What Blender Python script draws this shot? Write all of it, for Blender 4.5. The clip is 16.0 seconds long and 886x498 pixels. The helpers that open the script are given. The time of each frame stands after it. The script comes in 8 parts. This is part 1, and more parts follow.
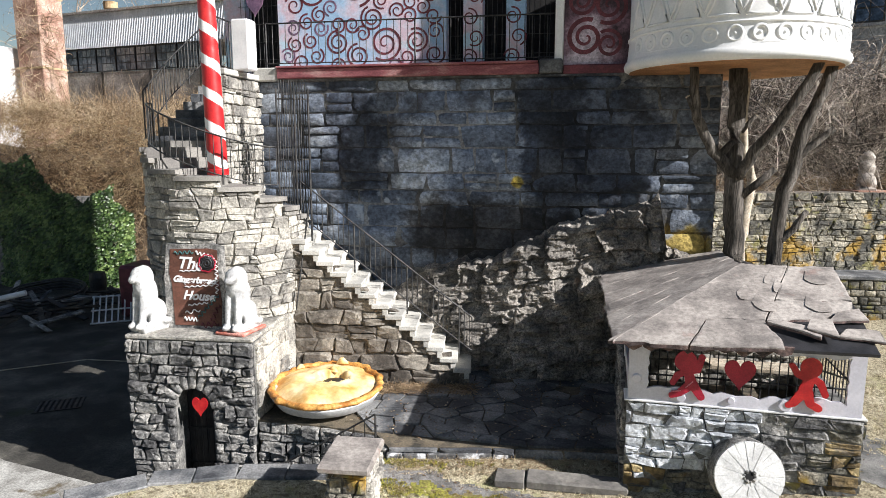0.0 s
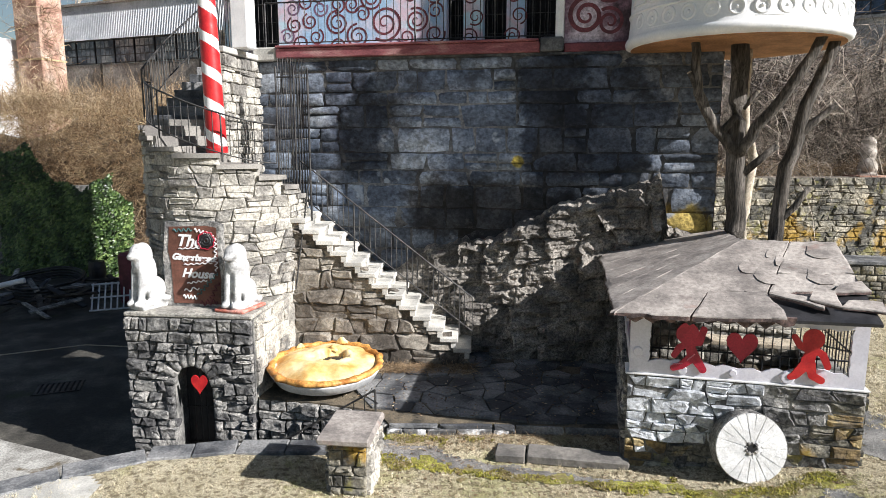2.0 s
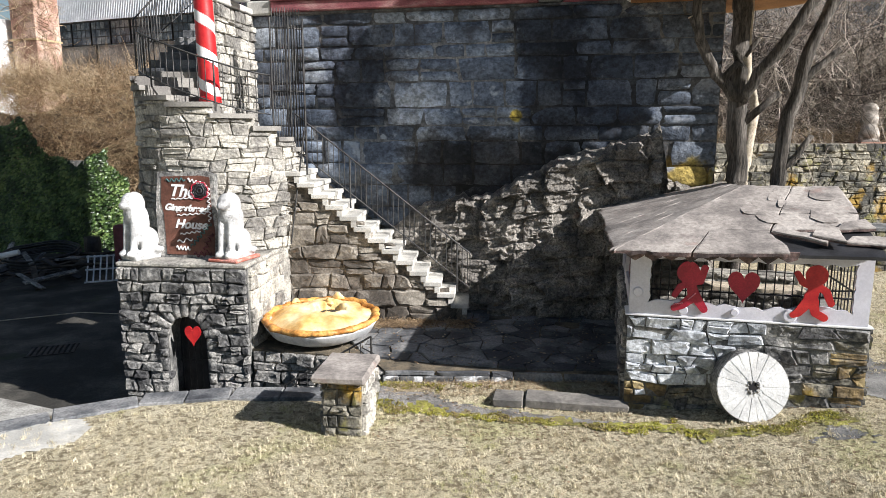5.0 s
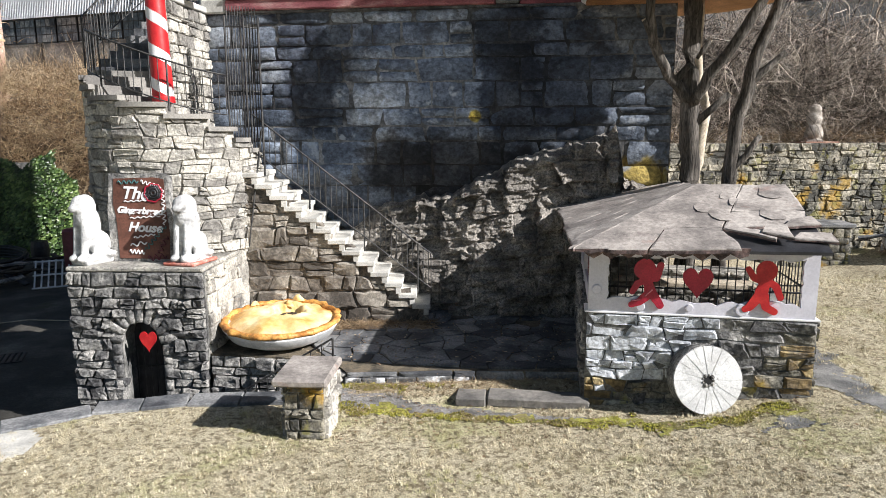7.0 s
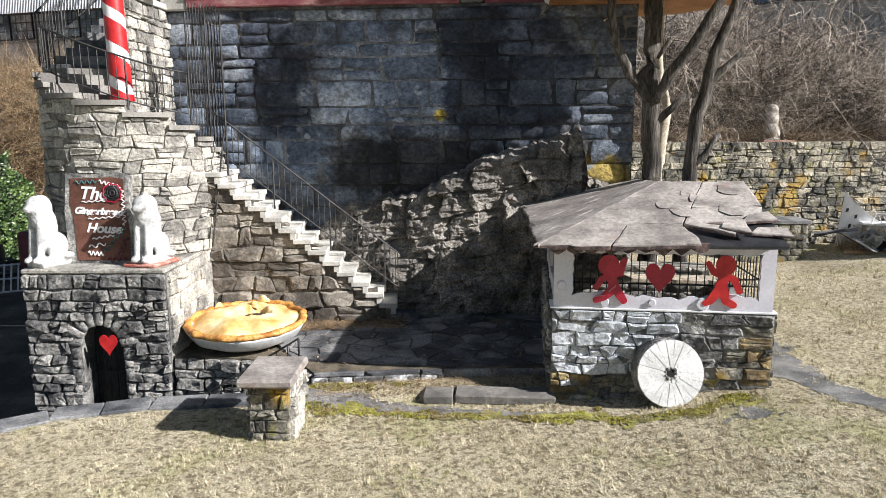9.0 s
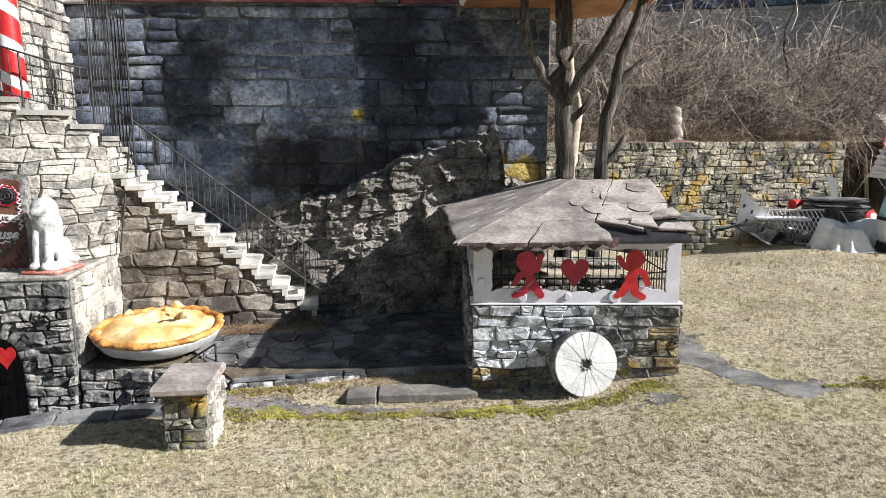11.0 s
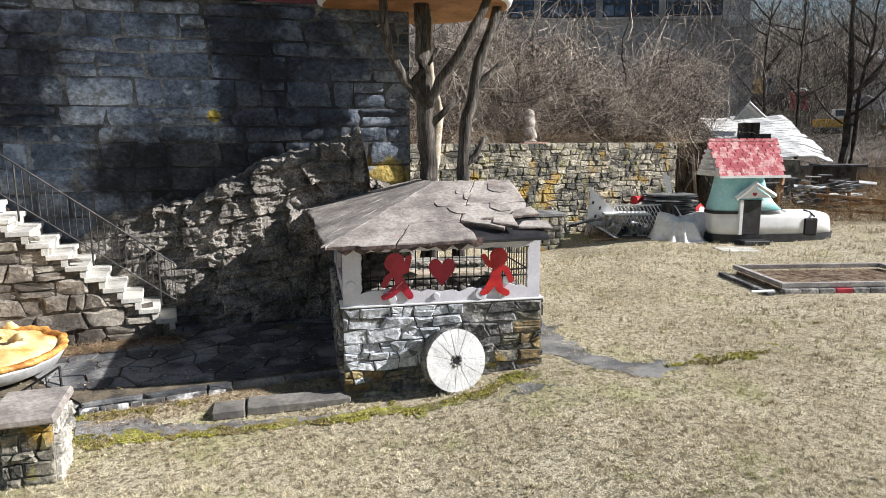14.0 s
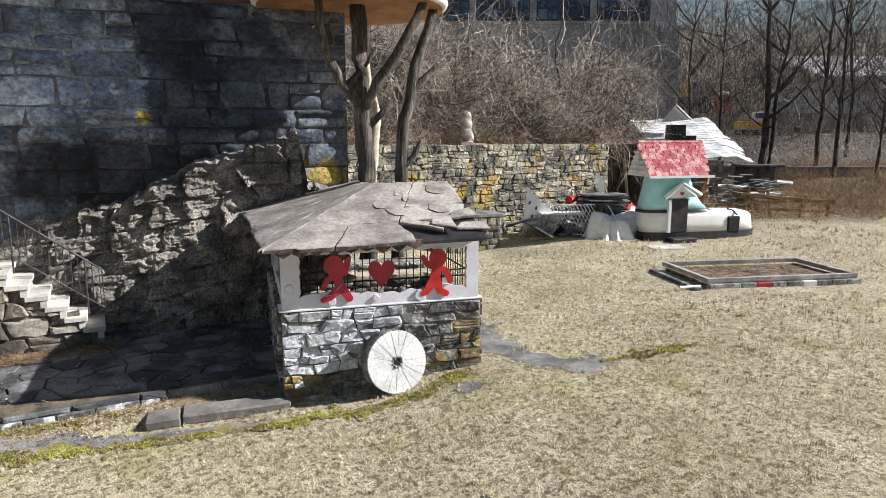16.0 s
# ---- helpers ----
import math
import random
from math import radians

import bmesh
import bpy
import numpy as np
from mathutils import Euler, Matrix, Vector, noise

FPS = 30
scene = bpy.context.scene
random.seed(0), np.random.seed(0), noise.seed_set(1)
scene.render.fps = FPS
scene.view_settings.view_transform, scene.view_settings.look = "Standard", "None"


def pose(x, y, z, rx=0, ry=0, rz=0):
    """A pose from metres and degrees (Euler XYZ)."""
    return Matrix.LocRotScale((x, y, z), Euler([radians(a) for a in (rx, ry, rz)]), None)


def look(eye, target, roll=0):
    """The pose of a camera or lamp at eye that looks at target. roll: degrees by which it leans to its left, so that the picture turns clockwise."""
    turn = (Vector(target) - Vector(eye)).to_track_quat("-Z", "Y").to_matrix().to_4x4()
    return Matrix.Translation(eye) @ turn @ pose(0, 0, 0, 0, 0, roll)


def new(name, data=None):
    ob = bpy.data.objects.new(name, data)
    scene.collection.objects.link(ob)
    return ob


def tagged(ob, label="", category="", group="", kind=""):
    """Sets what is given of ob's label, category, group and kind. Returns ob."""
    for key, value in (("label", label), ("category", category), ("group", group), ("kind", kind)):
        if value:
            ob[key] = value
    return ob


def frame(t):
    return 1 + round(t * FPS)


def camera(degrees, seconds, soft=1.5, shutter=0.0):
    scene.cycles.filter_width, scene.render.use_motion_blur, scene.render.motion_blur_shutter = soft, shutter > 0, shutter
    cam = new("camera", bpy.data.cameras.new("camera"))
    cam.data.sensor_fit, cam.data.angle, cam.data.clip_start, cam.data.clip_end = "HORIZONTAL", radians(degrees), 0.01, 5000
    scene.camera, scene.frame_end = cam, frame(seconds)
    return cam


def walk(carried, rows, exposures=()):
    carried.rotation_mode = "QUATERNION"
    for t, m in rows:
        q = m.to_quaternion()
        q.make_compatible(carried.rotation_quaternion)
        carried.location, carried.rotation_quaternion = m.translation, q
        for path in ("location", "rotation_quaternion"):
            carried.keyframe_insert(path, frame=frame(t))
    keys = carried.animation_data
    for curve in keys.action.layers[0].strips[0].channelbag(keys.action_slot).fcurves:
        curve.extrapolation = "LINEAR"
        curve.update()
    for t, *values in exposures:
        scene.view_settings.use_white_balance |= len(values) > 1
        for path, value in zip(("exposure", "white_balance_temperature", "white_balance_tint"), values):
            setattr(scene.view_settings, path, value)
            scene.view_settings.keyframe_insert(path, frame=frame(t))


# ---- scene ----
cam = camera(68.1, 16.0, soft=0.8)
PATH = [
    (0, (0.024, -0.058, 5.288), (0.008, 1.916, 4.971), 0.0),
    (0.5, (0.017, -0.055, 5.221), (0.002, 1.919, 4.901), 0.0),
    (1, (0.015, -0.068, 5.143), (0.0, 1.906, 4.822), 0.0),
    (1.5, (0.02, -0.064, 5.043), (0.004, 1.91, 4.719), 0.0),
    (2, (0.014, -0.059, 4.922), (-0.001, 1.914, 4.597), 0.0),
    (2.5, (0.003, -0.052, 4.814), (-0.01, 1.92, 4.482), 0.0),
    (3, (0.031, -0.045, 4.617), (0.014, 1.928, 4.286), -0.0),
    (3.5, (0.038, -0.03, 4.421), (0.021, 1.942, 4.088), -0.1),
    (4, (0.038, -0.02, 4.198), (0.021, 1.951, 3.861), -0.1),
    (4.2, (0.044, -0.018, 4.16), (0.027, 1.952, 3.814), -0.1),
    (6.5, (0.041, -0.02, 4.114), (0.101, 1.95, 3.773), -0.0),
    (7, (0.031, -0.025, 4.124), (0.141, 1.942, 3.781), -0.1),
    (7.5, (-0.029, -0.023, 4.112), (0.128, 1.941, 3.769), 0.0),
    (8, (0.006, -0.026, 4.112), (0.175, 1.937, 3.769), -0.1),
    (10.5, (0.083, -0.076, 4.029), (0.446, 1.862, 3.694), -0.1),
    (11, (0.075, -0.093, 4.065), (0.516, 1.828, 3.726), -0.1),
    (11.5, (0.081, -0.112, 4.075), (0.585, 1.793, 3.734), -0.1),
    (12, (0.067, -0.109, 4.082), (0.629, 1.779, 3.741), -0.1),
    (12.5, (0.065, -0.12, 4.097), (0.692, 1.748, 3.755), -0.1),
    (13, (0.063, -0.108, 4.104), (0.758, 1.735, 3.762), -0.1),
    (13.5, (0.052, -0.105, 4.095), (0.817, 1.711, 3.755), -0.1),
    (14, (0.026, -0.108, 4.097), (0.854, 1.682, 3.759), -0.1),
    (14.5, (0.031, -0.13, 4.1), (0.915, 1.632, 3.763), -0.0),
    (15, (0.024, -0.144, 4.101), (0.966, 1.588, 3.765), 0.0),
    (15.5, (0.004, -0.161, 4.119), (0.979, 1.551, 3.78), -0.0),
    (16, (0.004, -0.162, 4.119), (0.995, 1.542, 3.783), -0.0),
]
walk(cam, [(t, look(eye, target, roll)) for t, eye, target, roll in PATH])

# ---- light ----
SUN_AZ, SUN_EL = -26.5, 31.5          # degrees: towards +x, a little in front of the wall
world = bpy.data.worlds.new("sky")
scene.world = world
world.use_nodes = True
wn = world.node_tree
wn.nodes.clear()
sky = wn.nodes.new("ShaderNodeTexSky")
sky.sky_type, sky.sun_disc = "NISHITA", False
sky.sun_elevation, sky.sun_rotation = radians(SUN_EL), radians(90 - SUN_AZ)
sky.air_density, sky.dust_density = 1.15, 0.4
bgn = wn.nodes.new("ShaderNodeBackground")
bgn.inputs["Strength"].default_value = 0.037
wout = wn.nodes.new("ShaderNodeOutputWorld")
wn.links.new(sky.outputs[0], bgn.inputs["Color"])
wn.links.new(bgn.outputs[0], wout.inputs["Surface"])
sun = new("sun", bpy.data.lights.new("sun", "SUN"))
sun.data.energy, sun.data.angle, sun.data.color = 5.0, radians(0.53), (1.0, 0.972, 0.955)
sd = Vector((math.cos(radians(SUN_AZ)) * math.cos(radians(SUN_EL)), math.sin(radians(SUN_AZ)) * math.cos(radians(SUN_EL)), math.sin(radians(SUN_EL))))
sun.matrix_world = look(sd * 60, (0, 0, 0))
scene.view_settings.exposure = 0.84


# ---- materials ----
def srgb(h):
    v = [int(h[i:i + 2], 16) / 255 for i in (0, 2, 4)]
    return tuple(((c + 0.055) / 1.055) ** 2.4 if c > 0.04 else c / 12.92 for c in v) + (1,)


def mat(name, stops, scale=3.0, rough=0.85, bump=0.3, rnd=0.0, fine=40.0, stretch=(1, 1, 1), spots=None, metal=0.0, island=False, dist=0.02, mottle=0.35, local=False, zones=()):
    """Procedural surface: a colour ramp over cloudy noise, finer mottling, random shift per piece and relief.
    stops: (position, linear colour). spots: (scale, threshold, colour, amount) layers of lichen, stain or wear."""
    m = bpy.data.materials.new(name)
    m.use_nodes = True
    nt = m.node_tree
    nd, ln = nt.nodes, nt.links
    bsdf = nd["Principled BSDF"]
    bsdf.inputs["Roughness"].default_value, bsdf.inputs["Metallic"].default_value = rough, metal
    geo = nd.new("ShaderNodeNewGeometry")
    mp = nd.new("ShaderNodeMapping")
    mp.inputs["Scale"].default_value = stretch
    if local:
        tc = nd.new("ShaderNodeTexCoord")
        ln.new(tc.outputs["Object"], mp.inputs["Vector"])
    else:
        ln.new(geo.outputs["Position"], mp.inputs["Vector"])

    def noise_tex(sc, det, off=0.0, ro=0.6):
        n = nd.new("ShaderNodeTexNoise")
        n.inputs["Scale"].default_value, n.inputs["Detail"].default_value, n.inputs["Roughness"].default_value = sc, det, ro
        if off:
            ad = nd.new("ShaderNodeVectorMath")
            ad.inputs[1].default_value = (off, off * 1.7, off * 0.6)
            ln.new(mp.outputs[0], ad.inputs[0])
            ln.new(ad.outputs[0], n.inputs["Vector"])
        else:
            ln.new(mp.outputs[0], n.inputs["Vector"])
        return n

    def mix(kind, f, a, b):
        x = nd.new("ShaderNodeMix")
        x.data_type, x.blend_type = "RGBA", kind
        for sock, val in ((0, f), (6, a), (7, b)):
            if isinstance(val, (int, float, tuple)):
                x.inputs[sock].default_value = val
            else:
                ln.new(val, x.inputs[sock])
        return x.outputs[2]

    big = noise_tex(scale, 7)
    ex = nd.new("ShaderNodeMapRange")
    ex.clamp = False
    ex.inputs[1].default_value, ex.inputs[2].default_value = 0.29, 0.71
    ln.new(big.outputs["Fac"], ex.inputs[0])
    fac = ex.outputs[0]
    if rnd:
        src = geo.outputs["Random Per Island"] if island else nd.new("ShaderNodeObjectInfo").outputs["Random"]
        ma = nd.new("ShaderNodeMath")
        ma.operation = "MULTIPLY_ADD"
        ln.new(src, ma.inputs[0])
        ma.inputs[1].default_value, ma.inputs[2].default_value = rnd, -rnd / 2
        ad = nd.new("ShaderNodeMath")
        ln.new(ma.outputs[0], ad.inputs[0])
        ln.new(fac, ad.inputs[1])
        fac = ad.outputs[0]
    ramp = nd.new("ShaderNodeValToRGB")
    el = ramp.color_ramp.elements
    while len(el) < len(stops):
        el.new(0.5)
    for e, (p, c) in zip(el, stops):
        e.position, e.color = p, c if len(c) == 4 else (*c, 1)
    ln.new(fac, ramp.inputs[0])
    col = ramp.outputs[0]
    fn = noise_tex(fine, 5, 3.1, 0.7)
    mr = nd.new("ShaderNodeMapRange")
    mr.inputs[1].default_value, mr.inputs[2].default_value, mr.inputs[3].default_value, mr.inputs[4].default_value = 0.38, 0.62, 1 - mottle, 1 + mottle
    ln.new(fn.outputs["Fac"], mr.inputs[0])
    grey = nd.new("ShaderNodeCombineColor")
    for i in range(3):
        ln.new(mr.outputs[0], grey.inputs[i])
    col = mix("MULTIPLY", 1.0, col, grey.outputs[0])
    for k, (ssc, thr, scol, amt) in enumerate(spots or ()):
        sn = noise_tex(ssc, 7, 7.3 + 5 * k, 0.62)
        r2 = nd.new("ShaderNodeMapRange")
        r2.interpolation_type = "SMOOTHSTEP"
        r2.inputs[1].default_value, r2.inputs[2].default_value, r2.inputs[3].default_value, r2.inputs[4].default_value = thr, thr + 0.09, 0.0, amt
        ln.new(sn.outputs["Fac"], r2.inputs[0])
        col = mix("MIX", r2.outputs[0], col, scol if len(scol) == 4 else (*scol, 1))
    for k, (cen, rad, scol, amt) in enumerate(zones):
        sb = nd.new("ShaderNodeVectorMath")
        sb.operation = "SUBTRACT"
        ln.new(geo.outputs["Position"], sb.inputs[0])
        sb.inputs[1].default_value = cen
        dv = nd.new("ShaderNodeVectorMath")
        dv.operation = "DIVIDE"
        ln.new(sb.outputs[0], dv.inputs[0])
        dv.inputs[1].default_value = rad
        le = nd.new("ShaderNodeVectorMath")
        le.operation = "LENGTH"
        ln.new(dv.outputs[0], le.inputs[0])
        zn = noise_tex(1.5, 8, 2.7 + k, 0.65)
        sm = nd.new("ShaderNodeMath")
        sm.operation = "MULTIPLY_ADD"
        ln.new(zn.outputs["Fac"], sm.inputs[0])
        sm.inputs[1].default_value = 2.4
        ln.new(le.outputs["Value"], sm.inputs[2])
        r3 = nd.new("ShaderNodeMapRange")
        r3.interpolation_type = "SMOOTHSTEP"
        r3.inputs[1].default_value, r3.inputs[2].default_value, r3.inputs[3].default_value, r3.inputs[4].default_value = 1.95, 2.35, amt, 0.0
        ln.new(sm.outputs[0], r3.inputs[0])
        col = mix("MULTIPLY", r3.outputs[0], col, (*scol, 1))
    ln.new(col, bsdf.inputs["Base Color"])
    if bump:
        b1 = noise_tex(fine * 0.45, 8, 1.3, 0.65)
        bn = nd.new("ShaderNodeBump")
        bn.inputs["Strength"].default_value, bn.inputs["Distance"].default_value = bump, dist
        ln.new(b1.outputs["Fac"], bn.inputs["Height"])
        ln.new(bn.outputs[0], bsdf.inputs["Normal"])
    return m


YEL = (0.42, 0.25, 0.02)
# pale, dark and ochre zones on the main wall (centre, radii, colour, strength)
WALL_ZONES = (((0.25, 13.9, 5.3), (1.5, 2.0, 1.4), (1.75, 1.82, 1.95), 1.0), ((-1.9, 14.3, 5.4), (0.8, 2.0, 1.1), (0.34, 0.36, 0.42), 1.0), ((2.2, 13.5, 5.1), (0.75, 2.0, 1.9), (0.26, 0.28, 0.33), 1.0), ((3.2, 13.3, 5.4), (1.1, 2.0, 1.2), (0.42, 0.46, 0.55), 1.0),
          ((1.2, 13.6, 3.45), (2.2, 2.0, 0.8), (0.26, 0.245, 0.24), 1.0), ((-3.3, 14.5, 4.4), (0.8, 2.0, 1.1), (1.15, 1.2, 1.25), 1.0), ((-1.7, 14.2, 3.8), (0.9, 2.0, 0.5), (1.35, 1.45, 1.6), 1.0), ((4.75, 13.0, 3.2), (0.6, 2.0, 0.45), (1.7, 1.15, 0.3), 1.0), ((1.45, 13.6, 4.5), (0.13, 2.0, 0.13), (2.2, 1.5, 0.3), 1.0))
# the blue cast of this stone carries skylight on the shaded wall
m_ashlar = mat("weathered_ashlar", [(0.1, (0.039, 0.049, 0.067)), (0.4, (0.086, 0.105, 0.139)), (0.65, (0.155, 0.182, 0.227)), (0.95, (0.285, 0.315, 0.355))], 1.1, 0.88, 1.0, 0.45, 13,
               spots=[(0.7, 0.55, (0.03, 0.031, 0.036), 0.75), (2.4, 0.58, (0.40, 0.43, 0.47), 0.5), (5.0, 0.59, (0.04, 0.04, 0.044), 0.65), (3.2, 0.66, (0.17, 0.12, 0.08), 0.5)], mottle=0.42, dist=0.05, stretch=(0.85, 1, 1), zones=WALL_ZONES)
m_mortar = mat("lime_mortar", [(0.3, (0.06, 0.063, 0.068)), (0.7, (0.17, 0.17, 0.17))], 1.2, 0.95, 0.9, 0, 14, spots=[(0.7, 0.53, (0.03, 0.03, 0.032), 0.8), (3.0, 0.56, (0.05, 0.05, 0.052), 0.6)], dist=0.04, zones=WALL_ZONES)
m_rubble = mat("dark_fieldstone", [(0.2, (0.075, 0.074, 0.076)), (0.5, (0.19, 0.187, 0.18)), (0.8, (0.38, 0.365, 0.34))], 2.4, 0.85, 1.0, 0.5, 20,
               spots=[(1.8, 0.68, YEL, 0.5), (6, 0.60, (0.46, 0.46, 0.44), 0.6), (9, 0.60, (0.03, 0.03, 0.03), 0.6)], mottle=0.55, dist=0.05)
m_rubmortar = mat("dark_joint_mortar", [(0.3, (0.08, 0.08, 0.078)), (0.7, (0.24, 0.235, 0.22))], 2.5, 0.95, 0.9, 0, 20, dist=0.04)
m_pale = mat("pale_fieldstone", [(0.15, (0.19, 0.18, 0.165)), (0.5, (0.37, 0.352, 0.315)), (0.85, (0.53, 0.50, 0.44))], 2.2, 0.85, 1.0, 0.8, 20,
             spots=[(2.2, 0.68, (0.42, 0.30, 0.14), 0.45), (1.3, 0.63, (0.15, 0.15, 0.15), 0.6), (8, 0.62, (0.12, 0.115, 0.11), 0.5)], mottle=0.4, dist=0.05)
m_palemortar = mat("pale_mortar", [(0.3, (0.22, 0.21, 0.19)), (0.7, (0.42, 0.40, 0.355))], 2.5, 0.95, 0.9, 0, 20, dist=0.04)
m_lichen = mat("lichen_fieldstone", [(0.25, (0.07, 0.068, 0.06)), (0.55, (0.22, 0.205, 0.165)), (0.8, (0.40, 0.365, 0.29))], 1.6, 0.9, 1.0, 0.5, 16, dist=0.05, mottle=0.55,
               spots=[(0.9, 0.55, YEL, 0.7), (2.5, 0.56, (0.27, 0.25, 0.07), 0.6), (7, 0.6, (0.05, 0.05, 0.045), 0.6)])
# real whitewash; its blue cast puts skylit shade into the colour
m_hutwhite = mat("whitewashed_rough_stone", [(0.1, (0.29, 0.305, 0.33)), (0.4, (0.46, 0.485, 0.52)), (0.9, (0.64, 0.665, 0.70))], 2.6, 0.85, 1.0, 0.4, 20, spots=[(3.0, 0.61, (0.15, 0.145, 0.14), 0.8), (1.3, 0.68, YEL, 0.6), (9, 0.62, (0.16, 0.155, 0.15), 0.6)], mottle=0.25, dist=0.05)
m_ochre = mat("ochre_stained_stone", [(0.2, (0.10, 0.075, 0.045)), (0.5, (0.24, 0.17, 0.075)), (0.8, (0.40, 0.32, 0.17))], 2.5, 0.9, 1.0, 0.4, 18, spots=[(3, 0.58, (0.12, 0.11, 0.10), 0.7)], dist=0.05)
m_stairstone = mat("brown_grey_stone", [(0.25, (0.07, 0.06, 0.05)), (0.5, (0.17, 0.15, 0.127)), (0.8, (0.31, 0.28, 0.235))], 1.6, 0.88, 0.8, 0.4, 22)
m_rock = mat("bedrock", [(0.1, (0.085, 0.08, 0.075)), (0.5, (0.20, 0.183, 0.162)), (0.9, (0.37, 0.34, 0.30))], 1.8, 0.9, 1.0, 0, 24, mottle=0.5, spots=[(1.3, 0.68, (0.36, 0.22, 0.04), 0.6), (2.2, 0.63, (0.24, 0.15, 0.11), 0.5), (8, 0.6, (0.06, 0.058, 0.055), 0.5)], dist=0.06)
m_dkstep = mat("dark_weathered_tread", [(0.3, (0.17, 0.16, 0.15)), (0.7, (0.30, 0.285, 0.26))], 1.5, 0.9, 0.4, 0.1, 40, mottle=0.2)
m_conc = mat("stair_concrete", [(0.3, (0.42, 0.41, 0.38)), (0.7, (0.64, 0.62, 0.57))], 1.5, 0.9, 0.35, 0.1, 50, spots=[(4, 0.68, (0.15, 0.15, 0.13), 0.5)], mottle=0.2)
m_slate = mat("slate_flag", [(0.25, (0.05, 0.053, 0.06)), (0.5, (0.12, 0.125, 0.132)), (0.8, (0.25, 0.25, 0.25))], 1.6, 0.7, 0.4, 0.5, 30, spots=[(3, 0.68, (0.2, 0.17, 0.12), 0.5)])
m_roofslab = mat("sandstone_roof_slab", [(0.15, (0.19, 0.17, 0.157)), (0.5, (0.32, 0.287, 0.262)), (0.85, (0.44, 0.40, 0.365))], 1.7, 0.85, 0.7, 0.2, 15,
                 spots=[(1.1, 0.60, (0.15, 0.115, 0.11), 0.55), (1.9, 0.62, (0.30, 0.17, 0.14), 0.45), (6, 0.63, (0.09, 0.085, 0.085), 0.6), (9, 0.66, (0.6, 0.56, 0.51), 0.5)], mottle=0.22, dist=0.025)
m_grey = mat("dirt_joint", [(0.3, (0.05, 0.045, 0.035)), (0.7, (0.16, 0.13, 0.09))], 3, 0.95, 0.7, 0, 40)
m_iron = mat("weathered_iron", [(0.3, (0.02, 0.02, 0.022)), (0.7, (0.07, 0.068, 0.065))], 6, 0.55, 0.15, 0, 60, metal=0.4)
m_black = mat("black_paint", [(0.3, (0.012, 0.012, 0.014)), (0.7, (0.03, 0.03, 0.034))], 4, 0.5, 0.15, 0, 60)
# near-black colour that stands in for shade in interiors and holes
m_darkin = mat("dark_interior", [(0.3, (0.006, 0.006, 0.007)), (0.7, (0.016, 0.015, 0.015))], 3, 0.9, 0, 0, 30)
m_white = mat("white_paint", [(0.2, (0.72, 0.72, 0.73)), (0.8, (0.85, 0.85, 0.85))], 2, 0.6, 0.15, 0, 40, spots=[(2.4, 0.68, (0.4, 0.38, 0.34), 0.5)], mottle=0.06)
# white board paint; the lavender cast of skylit shade is in its colour
m_icing = mat("lavender_white_icing_paint", [(0.2, (0.60, 0.59, 0.66)), (0.8, (0.72, 0.71, 0.78))], 2, 0.6, 0.2, 0, 30, spots=[(2.4, 0.68, (0.4, 0.38, 0.36), 0.5)], mottle=0.06)
m_red = mat("red_paint", [(0.3, (0.42, 0.012, 0.018)), (0.7, (0.58, 0.03, 0.03))], 3, 0.4, 0.1, 0, 40, mottle=0.12, spots=[(5, 0.70, (0.25, 0.02, 0.02), 0.5)])
m_crim = mat("crimson_paint", [(0.3, (0.33, 0.012, 0.035)), (0.7, (0.46, 0.02, 0.05))], 4, 0.35, 0.1, 0.12, 40, mottle=0.15)
m_maroon = mat("maroon_paint", [(0.3, (0.085, 0.016, 0.024)), (0.7, (0.16, 0.034, 0.048))], 3, 0.6, 0.2, 0, 40, mottle=0.3)
m_ledge = mat("pink_red_ledge_paint", [(0.2, (0.17, 0.045, 0.055)), (0.55, (0.27, 0.09, 0.10)), (0.9, (0.42, 0.24, 0.23))], 1.5, 0.7, 0.35, 0, 26, spots=[(2, 0.66, (0.35, 0.3, 0.26), 0.6)], stretch=(1, 1, 4))
m_facade = mat("mottled_blue_pink_facade", [(0.25, (0.33, 0.50, 0.70)), (0.45, (0.55, 0.56, 0.68)), (0.6, (0.62, 0.47, 0.55)), (0.8, (0.50, 0.66, 0.76))], 0.9, 0.7, 0.15, 0, 20, mottle=0.1, spots=[(0.8, 0.66, (0.06, 0.08, 0.14), 0.7)])
m_bark = mat("rough_bark", [(0.1, (0.022, 0.019, 0.016)), (0.5, (0.075, 0.065, 0.055)), (0.9, (0.19, 0.17, 0.15))], 5, 0.95, 1.0, 0, 40, stretch=(1, 1, 0.12), dist=0.06, mottle=0.6)
m_cutwood = mat("pale_cut_wood", [(0.3, (0.38, 0.32, 0.24)), (0.7, (0.55, 0.48, 0.38))], 6, 0.8, 0.2, 0, 30)
m_orange = mat("orange_timber_soffit", [(0.3, (0.30, 0.14, 0.05)), (0.7, (0.46, 0.23, 0.10))], 2, 0.7, 0.2, 0, 30)
m_drum = mat("white_moulded_plaster", [(0.3, (0.72, 0.74, 0.76)), (0.7, (0.84, 0.84, 0.84))], 1.2, 0.65, 0.12, 0, 25, mottle=0.04, spots=[(1.3, 0.72, (0.15, 0.15, 0.15), 0.7)])
m_pie = mat("baked_crust", [(0.1, (0.58, 0.30, 0.07)), (0.4, (0.74, 0.50, 0.20)), (0.8, (0.82, 0.68, 0.40))], 2.2, 0.55, 0.25, 0, 16, mottle=0.1)
